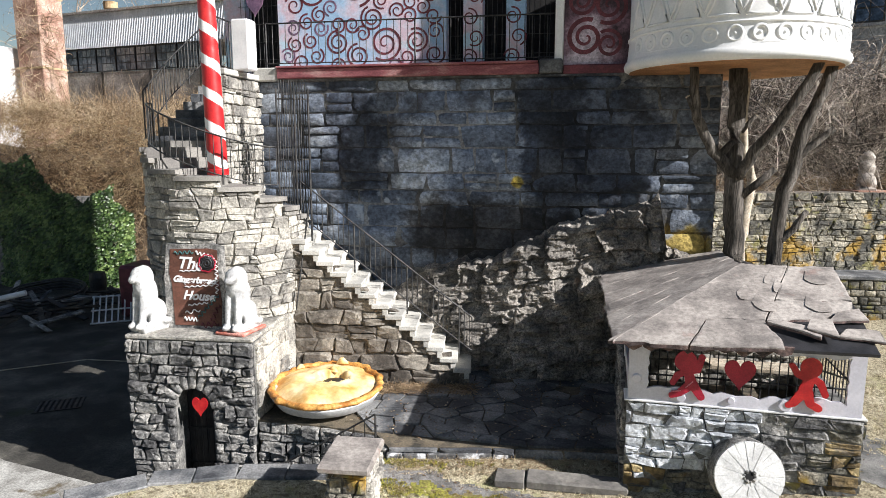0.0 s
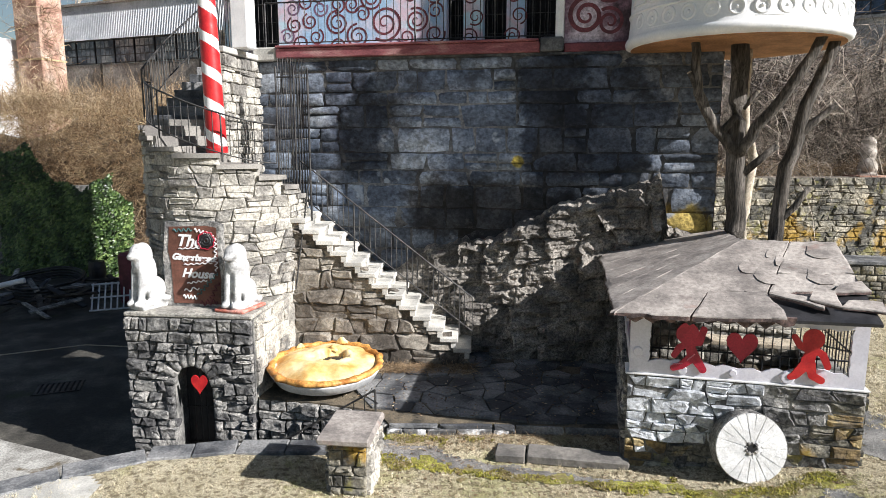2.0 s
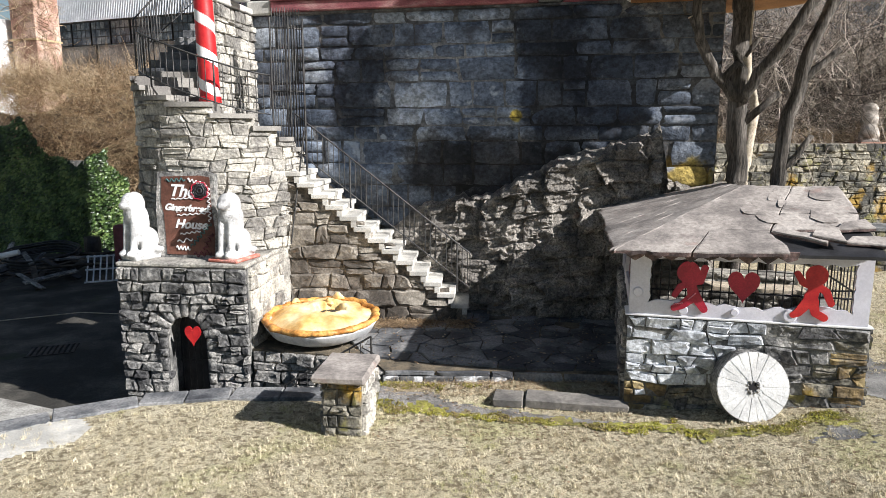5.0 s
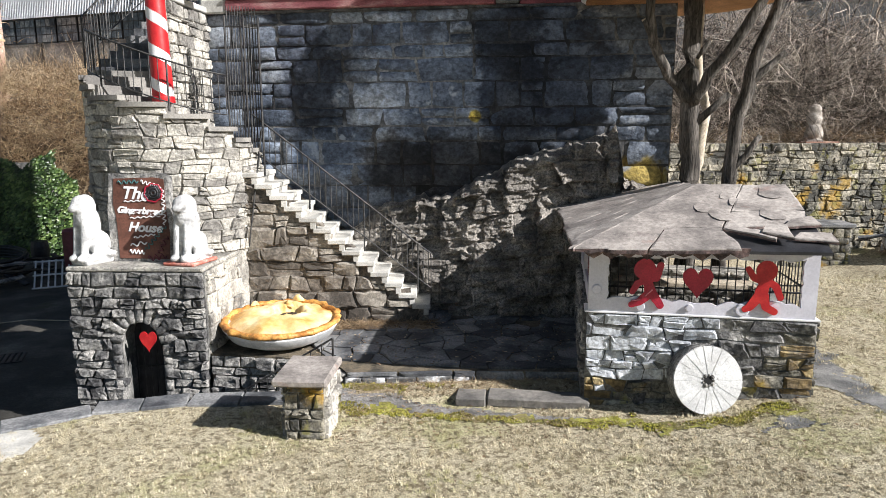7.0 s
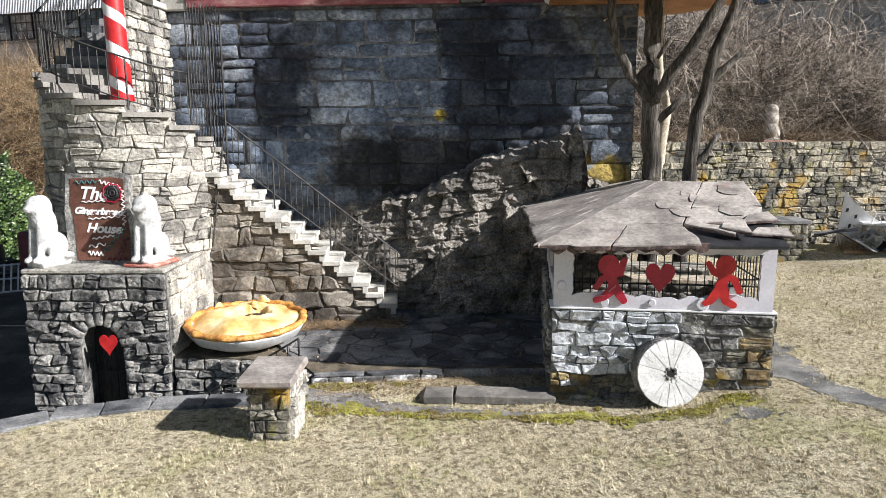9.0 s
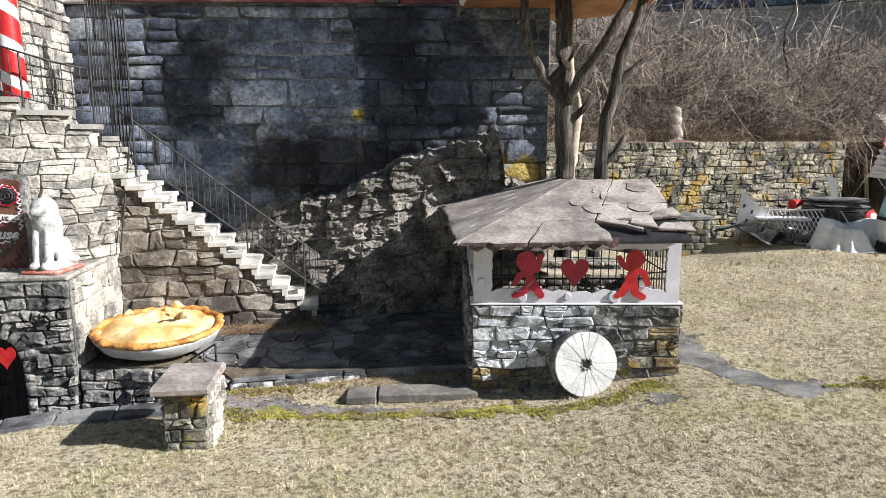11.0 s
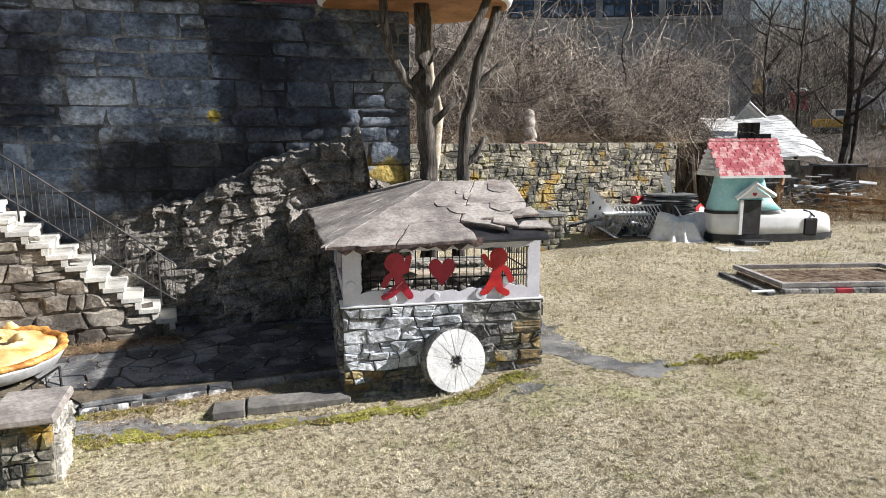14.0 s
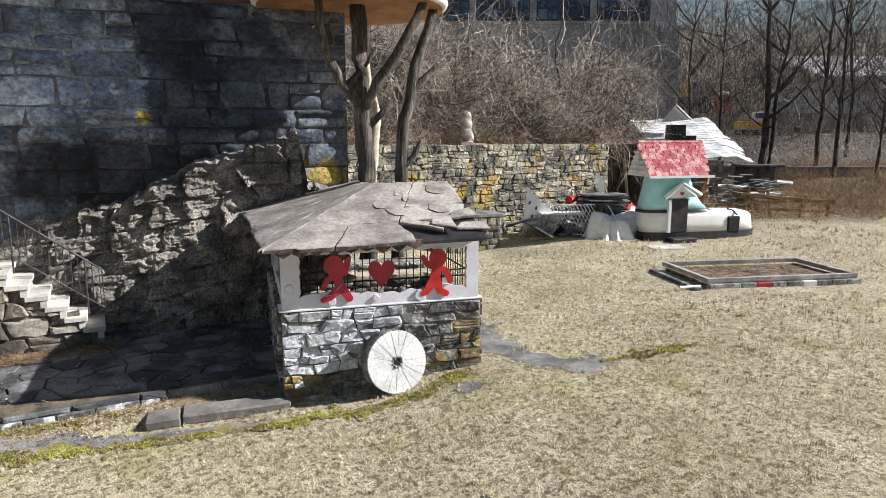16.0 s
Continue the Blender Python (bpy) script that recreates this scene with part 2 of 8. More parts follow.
m_tin = mat("pie_tin", [(0.3, (0.5, 0.51, 0.52)), (0.7, (0.7, 0.7, 0.7))], 2, 0.5, 0.1, 0, 20, mottle=0.1)
m_mill = mat("white_painted_millstone", [(0.3, (0.56, 0.56, 0.555)), (0.7, (0.72, 0.72, 0.71))], 3, 0.8, 0.5, 0, 36, mottle=0.12, spots=[(3, 0.7, (0.3, 0.29, 0.27), 0.6)])
m_statue = mat("whitewashed_statue", [(0.2, (0.40, 0.40, 0.40)), (0.7, (0.70, 0.70, 0.69))], 4, 0.75, 1.0, 0, 14, mottle=0.15, spots=[(3.0, 0.57, (0.24, 0.24, 0.24), 0.65)], dist=0.06)
m_statue2 = mat("grey_stone_statue", [(0.3, (0.25, 0.22, 0.19)), (0.7, (0.5, 0.45, 0.4))], 4, 0.85, 0.5, 0, 30)
m_lawn = mat("dormant_lawn", [(0.1, (0.35, 0.30, 0.195)), (0.5, (0.45, 0.395, 0.275)), (0.9, (0.54, 0.485, 0.35))], 0.8, 0.95, 1.0, 0, 60,
             spots=[(0.5, 0.55, (0.33, 0.33, 0.13), 0.55), (6.0, 0.54, (0.22, 0.18, 0.11), 0.6), (13.0, 0.50, (0.13, 0.10, 0.055), 0.8), (2.6, 0.70, (0.13, 0.10, 0.06), 0.6)], dist=0.04, mottle=0.6)


# ---- building helpers ----
def part(name, bm, material, parent=None, label="", smooth=False, m=None):
    me = bpy.data.meshes.new(name)
    bm.to_mesh(me)
    bm.free()
    if smooth:
        me.polygons.foreach_set("use_smooth", [True] * len(me.polygons))
    if material:
        me.materials.append(material)
    ob = new(name, me)
    if parent:
        ob.parent = parent
    if m is not None:
        ob.matrix_basis = m
    if label:
        tagged(ob, label)
    return ob


def raw(name, verts, faces, material, parent=None, smooth=False, m=None):
    me = bpy.data.meshes.new(name)
    me.from_pydata(verts, [], faces)
    me.update()
    if smooth:
        me.polygons.foreach_set("use_smooth", [True] * len(me.polygons))
    me.materials.append(material)
    ob = new(name, me)
    if parent:
        ob.parent = parent
    if m is not None:
        ob.matrix_basis = m
    return ob


def empty(name, m, label, category, group="", kind=""):
    ob = new(name)
    ob.matrix_basis = m
    return tagged(ob, label, category, group, kind)


def box(bm, x0, x1, y0, y1, z0, z1, bev=0.0, m=None):
    r = bmesh.ops.create_cube(bm, size=1)
    vs = r["verts"]
    bmesh.ops.scale(bm, vec=(x1 - x0, y1 - y0, z1 - z0), verts=vs)
    bmesh.ops.translate(bm, vec=((x0 + x1) / 2, (y0 + y1) / 2, (z0 + z1) / 2), verts=vs)
    if bev:
        es = list({e for v in vs for e in v.link_edges})
        r = bmesh.ops.bevel(bm, geom=es, offset=bev, segments=1, affect="EDGES")
        vs = list({v for f in r["faces"] for v in f.verts} | {v for v in vs if v.is_valid})
    if m is not None:
        bmesh.ops.transform(bm, matrix=m, verts=vs)
    return bm


def boxed(*a, bev=0.0, m=None):
    return box(bmesh.new(), *a, bev=bev, m=m)


def rod(bm, a, b, r0, r1=None, seg=6):
    a, b = Vector(a), Vector(b)
    r1 = r0 if r1 is None else r1
    d = b - a
    q = d.to_track_quat("Z", "Y").to_matrix().to_4x4()
    bmesh.ops.create_cone(bm, cap_ends=True, segments=seg, radius1=r0, radius2=r1, depth=d.length, matrix=Matrix.Translation((a + b) / 2) @ q)
    return bm


def tube(pts, rad, seg=8, wob=0.0):
    """A tapered tube along points; rad: one radius per point."""
    bm = bmesh.new()
    rings = []
    P = [Vector(p) for p in pts]
    for i, p in enumerate(P):
        d = (P[min(i + 1, len(P) - 1)] - P[max(i - 1, 0)]).normalized()
        q = d.to_track_quat("Z", "Y").to_matrix()
        ring = []
        for k in range(seg):
            a = 2 * math.pi * k / seg
            rr = rad[i] * (1 + wob * noise.noise(p * 3 + Vector((math.cos(a) * 2, math.sin(a) * 2, k * 0.1))))
            ring.append(bm.verts.new(p + q @ Vector((math.cos(a) * rr, math.sin(a) * rr, 0))))
        rings.append(ring)
    for r0, r1 in zip(rings, rings[1:]):
        for k in range(seg):
            bm.faces.new((r0[k], r0[(k + 1) % seg], r1[(k + 1) % seg], r1[k]))
    bm.faces.new(rings[0][::-1])
    bm.faces.new(rings[-1])
    return bm


def lathe(profile, seg=48, wob=0.0, freq=3.0):
    bm = bmesh.new()
    rings = []
    for r, z in profile:
        ring = []
        for k in range(seg):
            a = 2 * math.pi * k / seg
            rr = r * (1 + wob * noise.noise(Vector((math.cos(a) * freq, math.sin(a) * freq, z * 4))))
            ring.append(bm.verts.new((rr * math.cos(a), rr * math.sin(a), z)))
        rings.append(ring)
    for r0, r1 in zip(rings, rings[1:]):
        for k in range(seg):
            bm.faces.new((r0[k], r0[(k + 1) % seg], r1[(k + 1) % seg], r1[k]))
    bm.faces.new(rings[0][::-1])
    bm.faces.new(rings[-1])
    return bm


def plate(loop, y0, y1):
    """A flat board with the outline loop of (x, z), from y0 to y1."""
    bm = bmesh.new()
    f = [bm.verts.new((x, y0, z)) for x, z in loop]
    b = [bm.verts.new((x, y1, z)) for x, z in loop]
    n = len(loop)
    bm.faces.new(f)
    bm.faces.new(b[::-1])
    for i in range(n):
        bm.faces.new((f[i], b[i], b[(i + 1) % n], f[(i + 1) % n]))
    bmesh.ops.recalc_face_normals(bm, faces=bm.faces)
    return bm


# ---- stones: a few shared shapes, each laid as an object of its own ----
def stone_mesh(seed, mtl, rough=0.16, edge=0.16):
    rnd = random.Random(seed)
    n = 4
    vs, fs = [], []
    for j in range(n):
        for i in range(n):
            u, w = i / (n - 1) - 0.5, j / (n - 1) - 0.5
            rim = i in (0, n - 1) or j in (0, n - 1)
            ju, jw = rnd.uniform(-0.05, 0.05), rnd.uniform(-0.05, 0.05)
            if rim:
                ju, jw = rnd.uniform(-0.015, 0.04) * (-1 if u > 0 else 1), rnd.uniform(-0.015, 0.04) * (-1 if w > 0 else 1)
                if i in (0, n - 1) and j in (0, n - 1):
                    ju, jw = ju * 2.2, jw * 2.2
            d = -1 + (edge + rnd.uniform(0, edge) if rim else rnd.uniform(-rough, rough))
            vs.append((u + ju, d, w + jw))
    for j in range(n - 1):
        for i in range(n - 1):
            a = j * n + i
            fs.append((a, a + 1, a + n + 1, a + n))
    rim = [i for i in range(n)] + [n - 1 + n * j for j in range(1, n)] + [n * n - 2 - i for i in range(n - 1)] + [n * (n - 2 - j) for j in range(n - 2)]
    base = len(vs)
    for k in rim:
        x, y, z = vs[k]
        vs.append((x * 1.0, 0.1, z * 1.0))
    L = len(rim)
    for k in range(L):
        fs.append((rim[k], base + k, base + (k + 1) % L, rim[(k + 1) % L]))
    me = bpy.data.meshes.new("stone")
    me.from_pydata(vs, [], fs)
    me.polygons.foreach_set("use_smooth", [i < (n - 1) ** 2 for i in range(len(fs))])
    me.materials.append(mtl)
    return me


STONES = {}


def stones_of(mtl, rough=0.16, edge=0.16):
    key = (mtl.name, rough, edge)
    if key not in STONES:
        STONES[key] = [stone_mesh(100 + i, mtl, rough, edge) for i in range(12)]
    return STONES[key]


def lay(parent, place, length, z0, z1, hs, ws, depth, mtl, seed, keep=None, top=None, joint=0.02, tilt=2.0, name="stone", rough=0.16, edge=0.16, split=0.15, bottom=None, limit=300):
    """Courses of stones. place(s, z) -> (point, yaw in degrees): where the wall's face is. keep(s, z): False leaves a hole."""
    rnd = random.Random(seed)
    meshes = stones_of(mtl, rough, edge)
    z = z0
    count = 0
    while z < z1 - 0.04:
        h = min(rnd.uniform(*hs), z1 - z)
        if z1 - z - h < hs[0] * 0.5:
            h = z1 - z
        s = -rnd.uniform(0, ws[0])
        while s < length:
            w = rnd.uniform(*ws)
            a, b = max(s, 0), min(s + w, length)
            s += w
            if b - a < ws[0] * 0.3:
                continue
            cells = [(a, b, z, z + h)]
            if rnd.random() < split and h > hs[0] * 1.2:
                c = z + h * rnd.uniform(0.4, 0.6)
                cells = [(a, b, z, c), (a, b, c, z + h)]
            for a2, b2, c2, d2 in cells:
                mid = ((a2 + b2) / 2, (c2 + d2) / 2)
                if keep and not keep(*mid):
                    continue
                if top and d2 > top(mid[0]) + 0.02:
                    d2 = top(mid[0])
                if bottom and c2 < bottom(mid[0]):
                    c2 = bottom(mid[0])
                if d2 - c2 < 0.05:
                    continue
                mid = ((a2 + b2) / 2, (c2 + d2) / 2)
                p, yaw = place(*mid)
                ob = new(name, rnd.choice(meshes))
                ob.parent = parent
                ob.matrix_basis = pose(*p, 0, rnd.uniform(-tilt, tilt), yaw + rnd.uniform(-2, 2)) @ Matrix.Diagonal((b2 - a2 - joint * rnd.uniform(0.4, 1.5), depth * rnd.uniform(0.7, 1.35), d2 - c2 - joint * rnd.uniform(0.4, 1.5), 1))
                count += 1
        z += h
    return count


def straight(a, b):
    a, b = Vector((a[0], a[1])), Vector((b[0], b[1]))
    d = (b - a).normalized()
    yaw = math.degrees(math.atan2(d.y, d.x))
    return (lambda s, z: ((a.x + d.x * s, a.y + d.y * s, z), yaw)), (b - a).length


def clip(poly, n, d):
    """The part of a convex polygon on the near side of the line n.p = d."""
    out = []
    for a, b in zip(poly, poly[1:] + poly[:1]):
        da, db = a[0] * n[0] + a[1] * n[1] - d, b[0] * n[0] + b[1] * n[1] - d
        if da <= 0:
            out.append(a)
        if da * db < 0:
            f = da / (da - db)
            out.append((a[0] + (b[0] - a[0]) * f, a[1] + (b[1] - a[1]) * f))
    return out


def rubble(parent, place, length, z0, z1, w, h, depth, mtl, seed, keep=None, top=None, joint=0.018, jit=0.36, name="stone", drop=0.14, bulge=1.0, tip=0.35):
    """Rough courses of rubble: every stone an uneven block of its own, proud of the joints. mtl: a material, or mtl(s, z, random)."""
    rnd = random.Random(seed)
    zs = [z0]
    while zs[-1] < z1 - 0.5 * h:
        zs.append(zs[-1] + h * rnd.uniform(0.65, 1.4))
    f = (z1 - z0) / (zs[-1] - z0)
    zs = [z0 + (z - z0) * f for z in zs]
    amp = jit * 0.7 * h

    def course(j, s):
        if j == 0 or j == len(zs) - 1:
            return zs[j]
        return zs[j] + amp * noise.noise(Vector((s / w * 0.9, j * 7.3, seed))) + 0.4 * amp * noise.noise(Vector((s / w * 2.7, j * 3.1, seed + 5)))

    for j in range(len(zs) - 1):
        s = -w * rnd.uniform(0, 0.8)
        sl = 0.0
        while s < length:
            ww = w * rnd.uniform(0.45, 1.75)
            e = s + ww
            sl2 = rnd.uniform(-0.5, 0.5) * jit * h
            a, b = max(s, 0), min(e, length)
            if length - b < 0.3 * w:
                b, e = length, length + 1
            s = e
            if b - a < 0.06:
                sl = sl2
                continue
            cuts = [(0.0, 1.0)]
            if rnd.random() < drop:
                c = rnd.uniform(0.38, 0.62)
                cuts = [(0.0, c), (c, 1.0)]
            for c0, c1 in cuts:
                def corner(x, v, slant):
                    x2 = x + slant * (v - 0.5) * 2 * (0 if x <= 0 or x >= length else 1)
                    return (x2, course(j, x2) * (1 - v) + course(j + 1, x2) * v)
                raw4 = [corner(a, c0, sl), corner(b, c0, sl2), corner(b, c1, sl2), corner(a, c1, sl)]
                if top:
                    lim = top(min(max((a + b) / 2, 0), length))
                    raw4 = [(x, min(z, lim)) for x, z in raw4]
                cx, cz = sum(p[0] for p in raw4) / 4, sum(p[1] for p in raw4) / 4
                if keep and not keep(cx, cz):
                    continue
                ex, ez = max(p[0] for p in raw4) - min(p[0] for p in raw4), max(p[1] for p in raw4) - min(p[1] for p in raw4)
                if ex < 0.05 or ez < 0.045:
                    continue
                ring = []
                for (xa, za), (xb, zb) in zip(raw4, raw4[1:] + raw4[:1]):
                    ring.append(((xa - cx) * 0.965, (za - cz) * 0.95))
                    for q in ((0.5,) if max(abs(xb - xa), abs(zb - za)) < 0.22 else (0.33, 0.67)):
                        ring.append((xa + (xb - xa) * q - cx + rnd.uniform(-0.05, 0.03) * h * (1 if xa > cx else -1), za + (zb - za) * q - cz + rnd.uniform(-0.05, 0.05) * h))
                kx, kz = max(0.5, 1 - joint / ex), max(0.5, 1 - joint / ez)
                ring = [(x * kx, z * kz) for x, z in ring]
                pt, yaw = place(cx, cz)
                d = depth * rnd.uniform(0.45, 1.45)
                n = len(ring)
                fx, fz = rnd.uniform(-tip, tip), rnd.uniform(-tip, tip)
                vs = [(x, 0.02, z) for x, z in ring]
                vs += [(x * 0.99, -d * rnd.uniform(0.5, 0.95), z * 0.985) for x, z in ring]
                k1 = [rnd.uniform(0.70, 0.92) for _ in ring]
                vs += [(x * k, -d * (rnd.uniform(0.85, 1.2) + fx * x / ex + fz * z / ez), z * k * 0.97) for (x, z), k in zip(ring, k1)]
                vs.append((rnd.uniform(-0.15, 0.15) * ex, -d * rnd.uniform(0.8, 1.25) * bulge, rnd.uniform(-0.15, 0.15) * ez))
                fs = []
                for r in range(2):
                    for k in range(n):
                        k2 = (k + 1) % n
                        fs.append((r * n + k, r * n + k2, (r + 1) * n + k2, (r + 1) * n + k))
                for k in range(n):
                    fs.append((2 * n + k, 2 * n + (k + 1) % n, 3 * n))
                me = bpy.data.meshes.new(name)
                me.from_pydata(vs, [], fs)
                me.materials.append(mtl(cx, cz, rnd) if callable(mtl) else mtl)
                ob = new(name, me)
                ob.parent = parent
                ob.matrix_basis = pose(*pt, 0, 0, yaw)
            sl = sl2


# ---- the ground: one sheet, lawn rising to the right, a sunken yard at the left ----
def edge_y(x):
    """The lawn's edge above the sunken yard."""
    pts = ((-60, -28), (-9.0, 6.3), (-5.6, 8.75), (-4.6, 9.3), (-3.3, 9.55), (-1.2, 9.55))
    for (xa, ya), (xb, yb) in zip(pts, pts[1:]):
        if xa <= x <= xb:
            return ya + (yb - ya) * (x - xa) / (xb - xa)
    return 1e9


def smooth01(t):
    t = min(max(t, 0), 1)
    return t * t * (3 - 2 * t)


def lawn_z(x, y):
    z = 0.1 + 0.42 * smooth01((x - 1.6) / 5.0) + 0.10 * smooth01((x - 6) / 8)
    if -1.6 < x < 3.2 and 9.0 < y < 12:
        z += 0.17 * smooth01((y - 9.25) / 0.5) * smooth01((x + 1.6) / 0.8) * smooth01((3.2 - x) / 0.8)
    z += 0.035 * noise.noise(Vector((x * 0.35, y * 0.35, 0))) + 0.012 * noise.noise(Vector((x * 1.7, y * 1.7, 4)))
    z -= 0.44 * math.exp(-(x - 11.8) ** 2 / 4.0 - (y - 17.9) ** 2 / 5.0) + 0.12 * math.exp(-((x - 18.8) ** 2 + (y - 15.4) ** 2) / 8.0)
    far = max(0, math.hypot(x, y) - 32)
    return z + min(far * 0.08, 4.6)


def ground_z(x, y):
    if x < -1.2 and y > edge_y(x) + 0.12:
        return -1.02 + 0.04 * noise.noise(Vector((x, y, 9)))
    return lawn_z(x, y)


def axis_steps(lo, a, b, hi, fine, grow=1.22):
    mid = [a + fine * i for i in range(int((b - a) / fine) + 1)]
    out, s, v = [], fine, mid[-1]
    while v < hi:
        s *= grow
        v += s
        out.append(v)
    low, s, v = [], fine, a
    while v > lo:
        s *= grow
        v -= s
        low.append(v)
    return low[::-1] + mid + out


gx, gy = axis_steps(-900, -10, 20, 900, 0.14), axis_steps(-500, 3, 22, 1200, 0.14)
gv = [(x, y, ground_z(x, y)) for y in gy for x in gx]
nx = len(gx)
gf = [(j * nx + i, j * nx + i + 1, (j + 1) * nx + i + 1, (j + 1) * nx + i) for j in range(len(gy) - 1) for i in range(nx - 1)]
ground = tagged(raw("ground", gv, gf, m_lawn, smooth=True), "straw-coloured dormant winter lawn with bare patches", "lawn", kind="structure")

# low albedo: part of the yard's shade is put into this dirt colour
m_yard = mat("damp_yard_dirt", [(0.3, (0.028, 0.026, 0.022)), (0.6, (0.07, 0.065, 0.055)), (0.8, (0.13, 0.12, 0.10))], 0.7, 0.9, 0.8, 0, 26, spots=[(0.6, 0.6, (0.035, 0.045, 0.012), 0.7), (1.6, 0.68, (0.2, 0.19, 0.17), 0.5)])
bm = bmesh.new()
ys = []
for i in range(60):
    x = -30 + 29 * i / 59
    ys.append((x, edge_y(x) + 0.2))
lo = [bm.verts.new((x, y, -0.96)) for x, y in ys]
hi = [bm.verts.new((x, 45, -0.90)) for x, y in ys]
for i in range(59):
    bm.faces.new((lo[i], lo[i + 1], hi[i + 1], hi[i]))
tagged(part("yard", bm, m_yard), "dark damp dirt yard lying below the lawn", "yard", kind="structure")

# lawn edge: low retaining wall with slate coping
edge_wall = tagged(new("wall_lawn_edge"), "low dark stone retaining wall with slate coping at the lawn edge", "retaining wall", kind="structure")
ep = [(-12.0, edge_y(-12.0)), (-9.0, 6.3), (-7.2, 7.6), (-5.6, 8.75), (-4.6, 9.3), (-3.3, 9.55), (-1.75, 9.55)]
for (xa, ya), (xb, yb) in zip(ep, ep[1:]):
    d = Vector((xb - xa, yb - ya))
    L = d.length
    m0 = pose(xa, ya, 0, 0, 0, math.degrees(math.atan2(d.y, d.x)))
    part("backing", boxed(0, L, 0.02, 0.26, -1.1, 0.06, m=m0), m_rubmortar, edge_wall)
    n = max(1, round(L / 0.8))
    for k in range(n):
        w = L / n
        z = lawn_z(xa + d.x * (k + 0.5) / n, ya + d.y * (k + 0.5) / n)
        part("coping_slab", boxed(k * w + 0.008, (k + 1) * w - 0.008, -0.12 + random.uniform(-0.04, 0.04), 0.33, z - 0.06, z + 0.045, bev=0.015, m=m0 @ pose(0, 0, 0, 0, random.uniform(-0.8, 0.8), random.uniform(-1, 1))), m_slate, edge_wall)

# ---- the great wall under the house ----
W = pose(-4.2, 14.69, 0, 0, 0, -10.6)
WL = 9.65
TOP = 6.62
wall_main = tagged(part("wall_main", boxed(0.0, WL, 0.0, 1.2, -0.4, TOP, m=W), m_mortar), "tall stained ashlar stone retaining wall below the house", "stone wall", kind="structure")
WI = W.inverted()


def wplace(s, z):
    return tuple(W @ Vector((s, 0.0, z))), -10.6


# rock outcrop that the wall is built on: top outline in wall coordinates
ROCK = ((0.0, 0.6), (1.8, 1.2), (3.9, 2.75), (5.3, 2.95), (6.7, 3.7), (8.6, 4.25), (8.75, 3.3), (9.3, 3.15), (9.9, 3.0))


def rock_top(u):
    for (a, za), (b, zb) in zip(ROCK, ROCK[1:]):
        if a <= u <= b:
            return za + (zb - za) * (u - a) / (b - a)
    return 0.5


def crag(u, z):
    """Bedded, blocky relief: blocks in uneven beds, each set in or out and tipped, split by joints and fracture ridges."""
    d = 0.0
    for bed, wide, amp, key in ((0.44, 0.80, 0.14, 0.0), (0.15, 0.42, 0.06, 5.0)):
        zz = z - 0.12 * u + 0.12 * noise.noise(Vector((u * 1.1, z * 0.9, 2.0 + key)))
        k = math.floor(zz / bed)
        fz = zz / bed - k
        us = u + 0.31 * k + 0.5 * bed * noise.noise(Vector((u * 2.4, z * 3.0, k + key)))
        w = wide * (1.25 if k % 2 else 0.8)
        c = math.floor(us / w)
        fx = us / w - c
        h = [(math.sin(c * 12.9898 + k * 78.233 + (q + key) * 37.7) * 43758.5453) % 1.0 for q in range(3)]
        d += amp * h[0] + (0.3 * (h[1] - 0.5) - (0.20 if key == 0.0 else 0.06)) * (fx - 0.5) * w + 0.7 * amp * (h[2] - 0.7) * (fz - 0.5) * 2
        e = min(min(fx, 1 - fx) * w, min(fz, 1 - fz) * bed)
        d -= 0.25 * amp * math.exp(-(e / 0.02) ** 2)
    d += 0.075 * (0.45 - 2.0 * abs(noise.noise(Vector((u * 1.9 + 0.6 * z, z * 3.4, 4.0)))))
    d += 0.045 * (0.45 - 2.0 * abs(noise.noise(Vector((u * 4.2 - 1.6 * z, z * 7.5, 9.0)))))
    d += 0.022 * (0.45 - 2.0 * abs(noise.noise(Vector((u * 11, z * 17, 1.0)))))
    return d


bm = bmesh.new()
NU, NZ = 400, 150
grid = []
for i in range(NU + 1):
    u = 0.6 + (9.75 - 0.6) * i / NU
    col = []
    zt = rock_top(u) + 0.10 * noise.noise(Vector((u * 2.5, 0, 0))) + 0.06 * noise.noise(Vector((u * 8, 3, 0)))
    for j in range(NZ + 1):
        f = j / NZ
        z = 0.2 + (zt - 0.2) * f
        out = 0.16 + 0.20 * (1 - f) + 0.20 * smooth01((u - 4.7) / 1.2) - 0.16 * smooth01((u - 6.4) / 2.0) + crag(u, z)
        if u < 4.5:
            out *= 0.35 + 0.65 * smooth01((u - 3.0) / 1.5)
        out *= min(1, (1 - f) * 22 + 0.05) * min(1, (u - 0.6) * 0.5 + 0.02) * min(1, (9.75 - u) * 0.9)
        col.append(bm.verts.new(W @ Vector((u + 0.015 * noise.noise(Vector((u * 20, z * 20, 0))), 0.03 - out, z))))
    grid.append(col)
for i in range(NU):
    for j in range(NZ):
        bm.faces.new((grid[i][j], grid[i + 1][j], grid[i + 1][j + 1], grid[i][j + 1]))
tagged(part("rock_outcrop", bm, m_rock), "jagged dark bedrock outcrop at the foot of the wall", "rock", kind="structure")

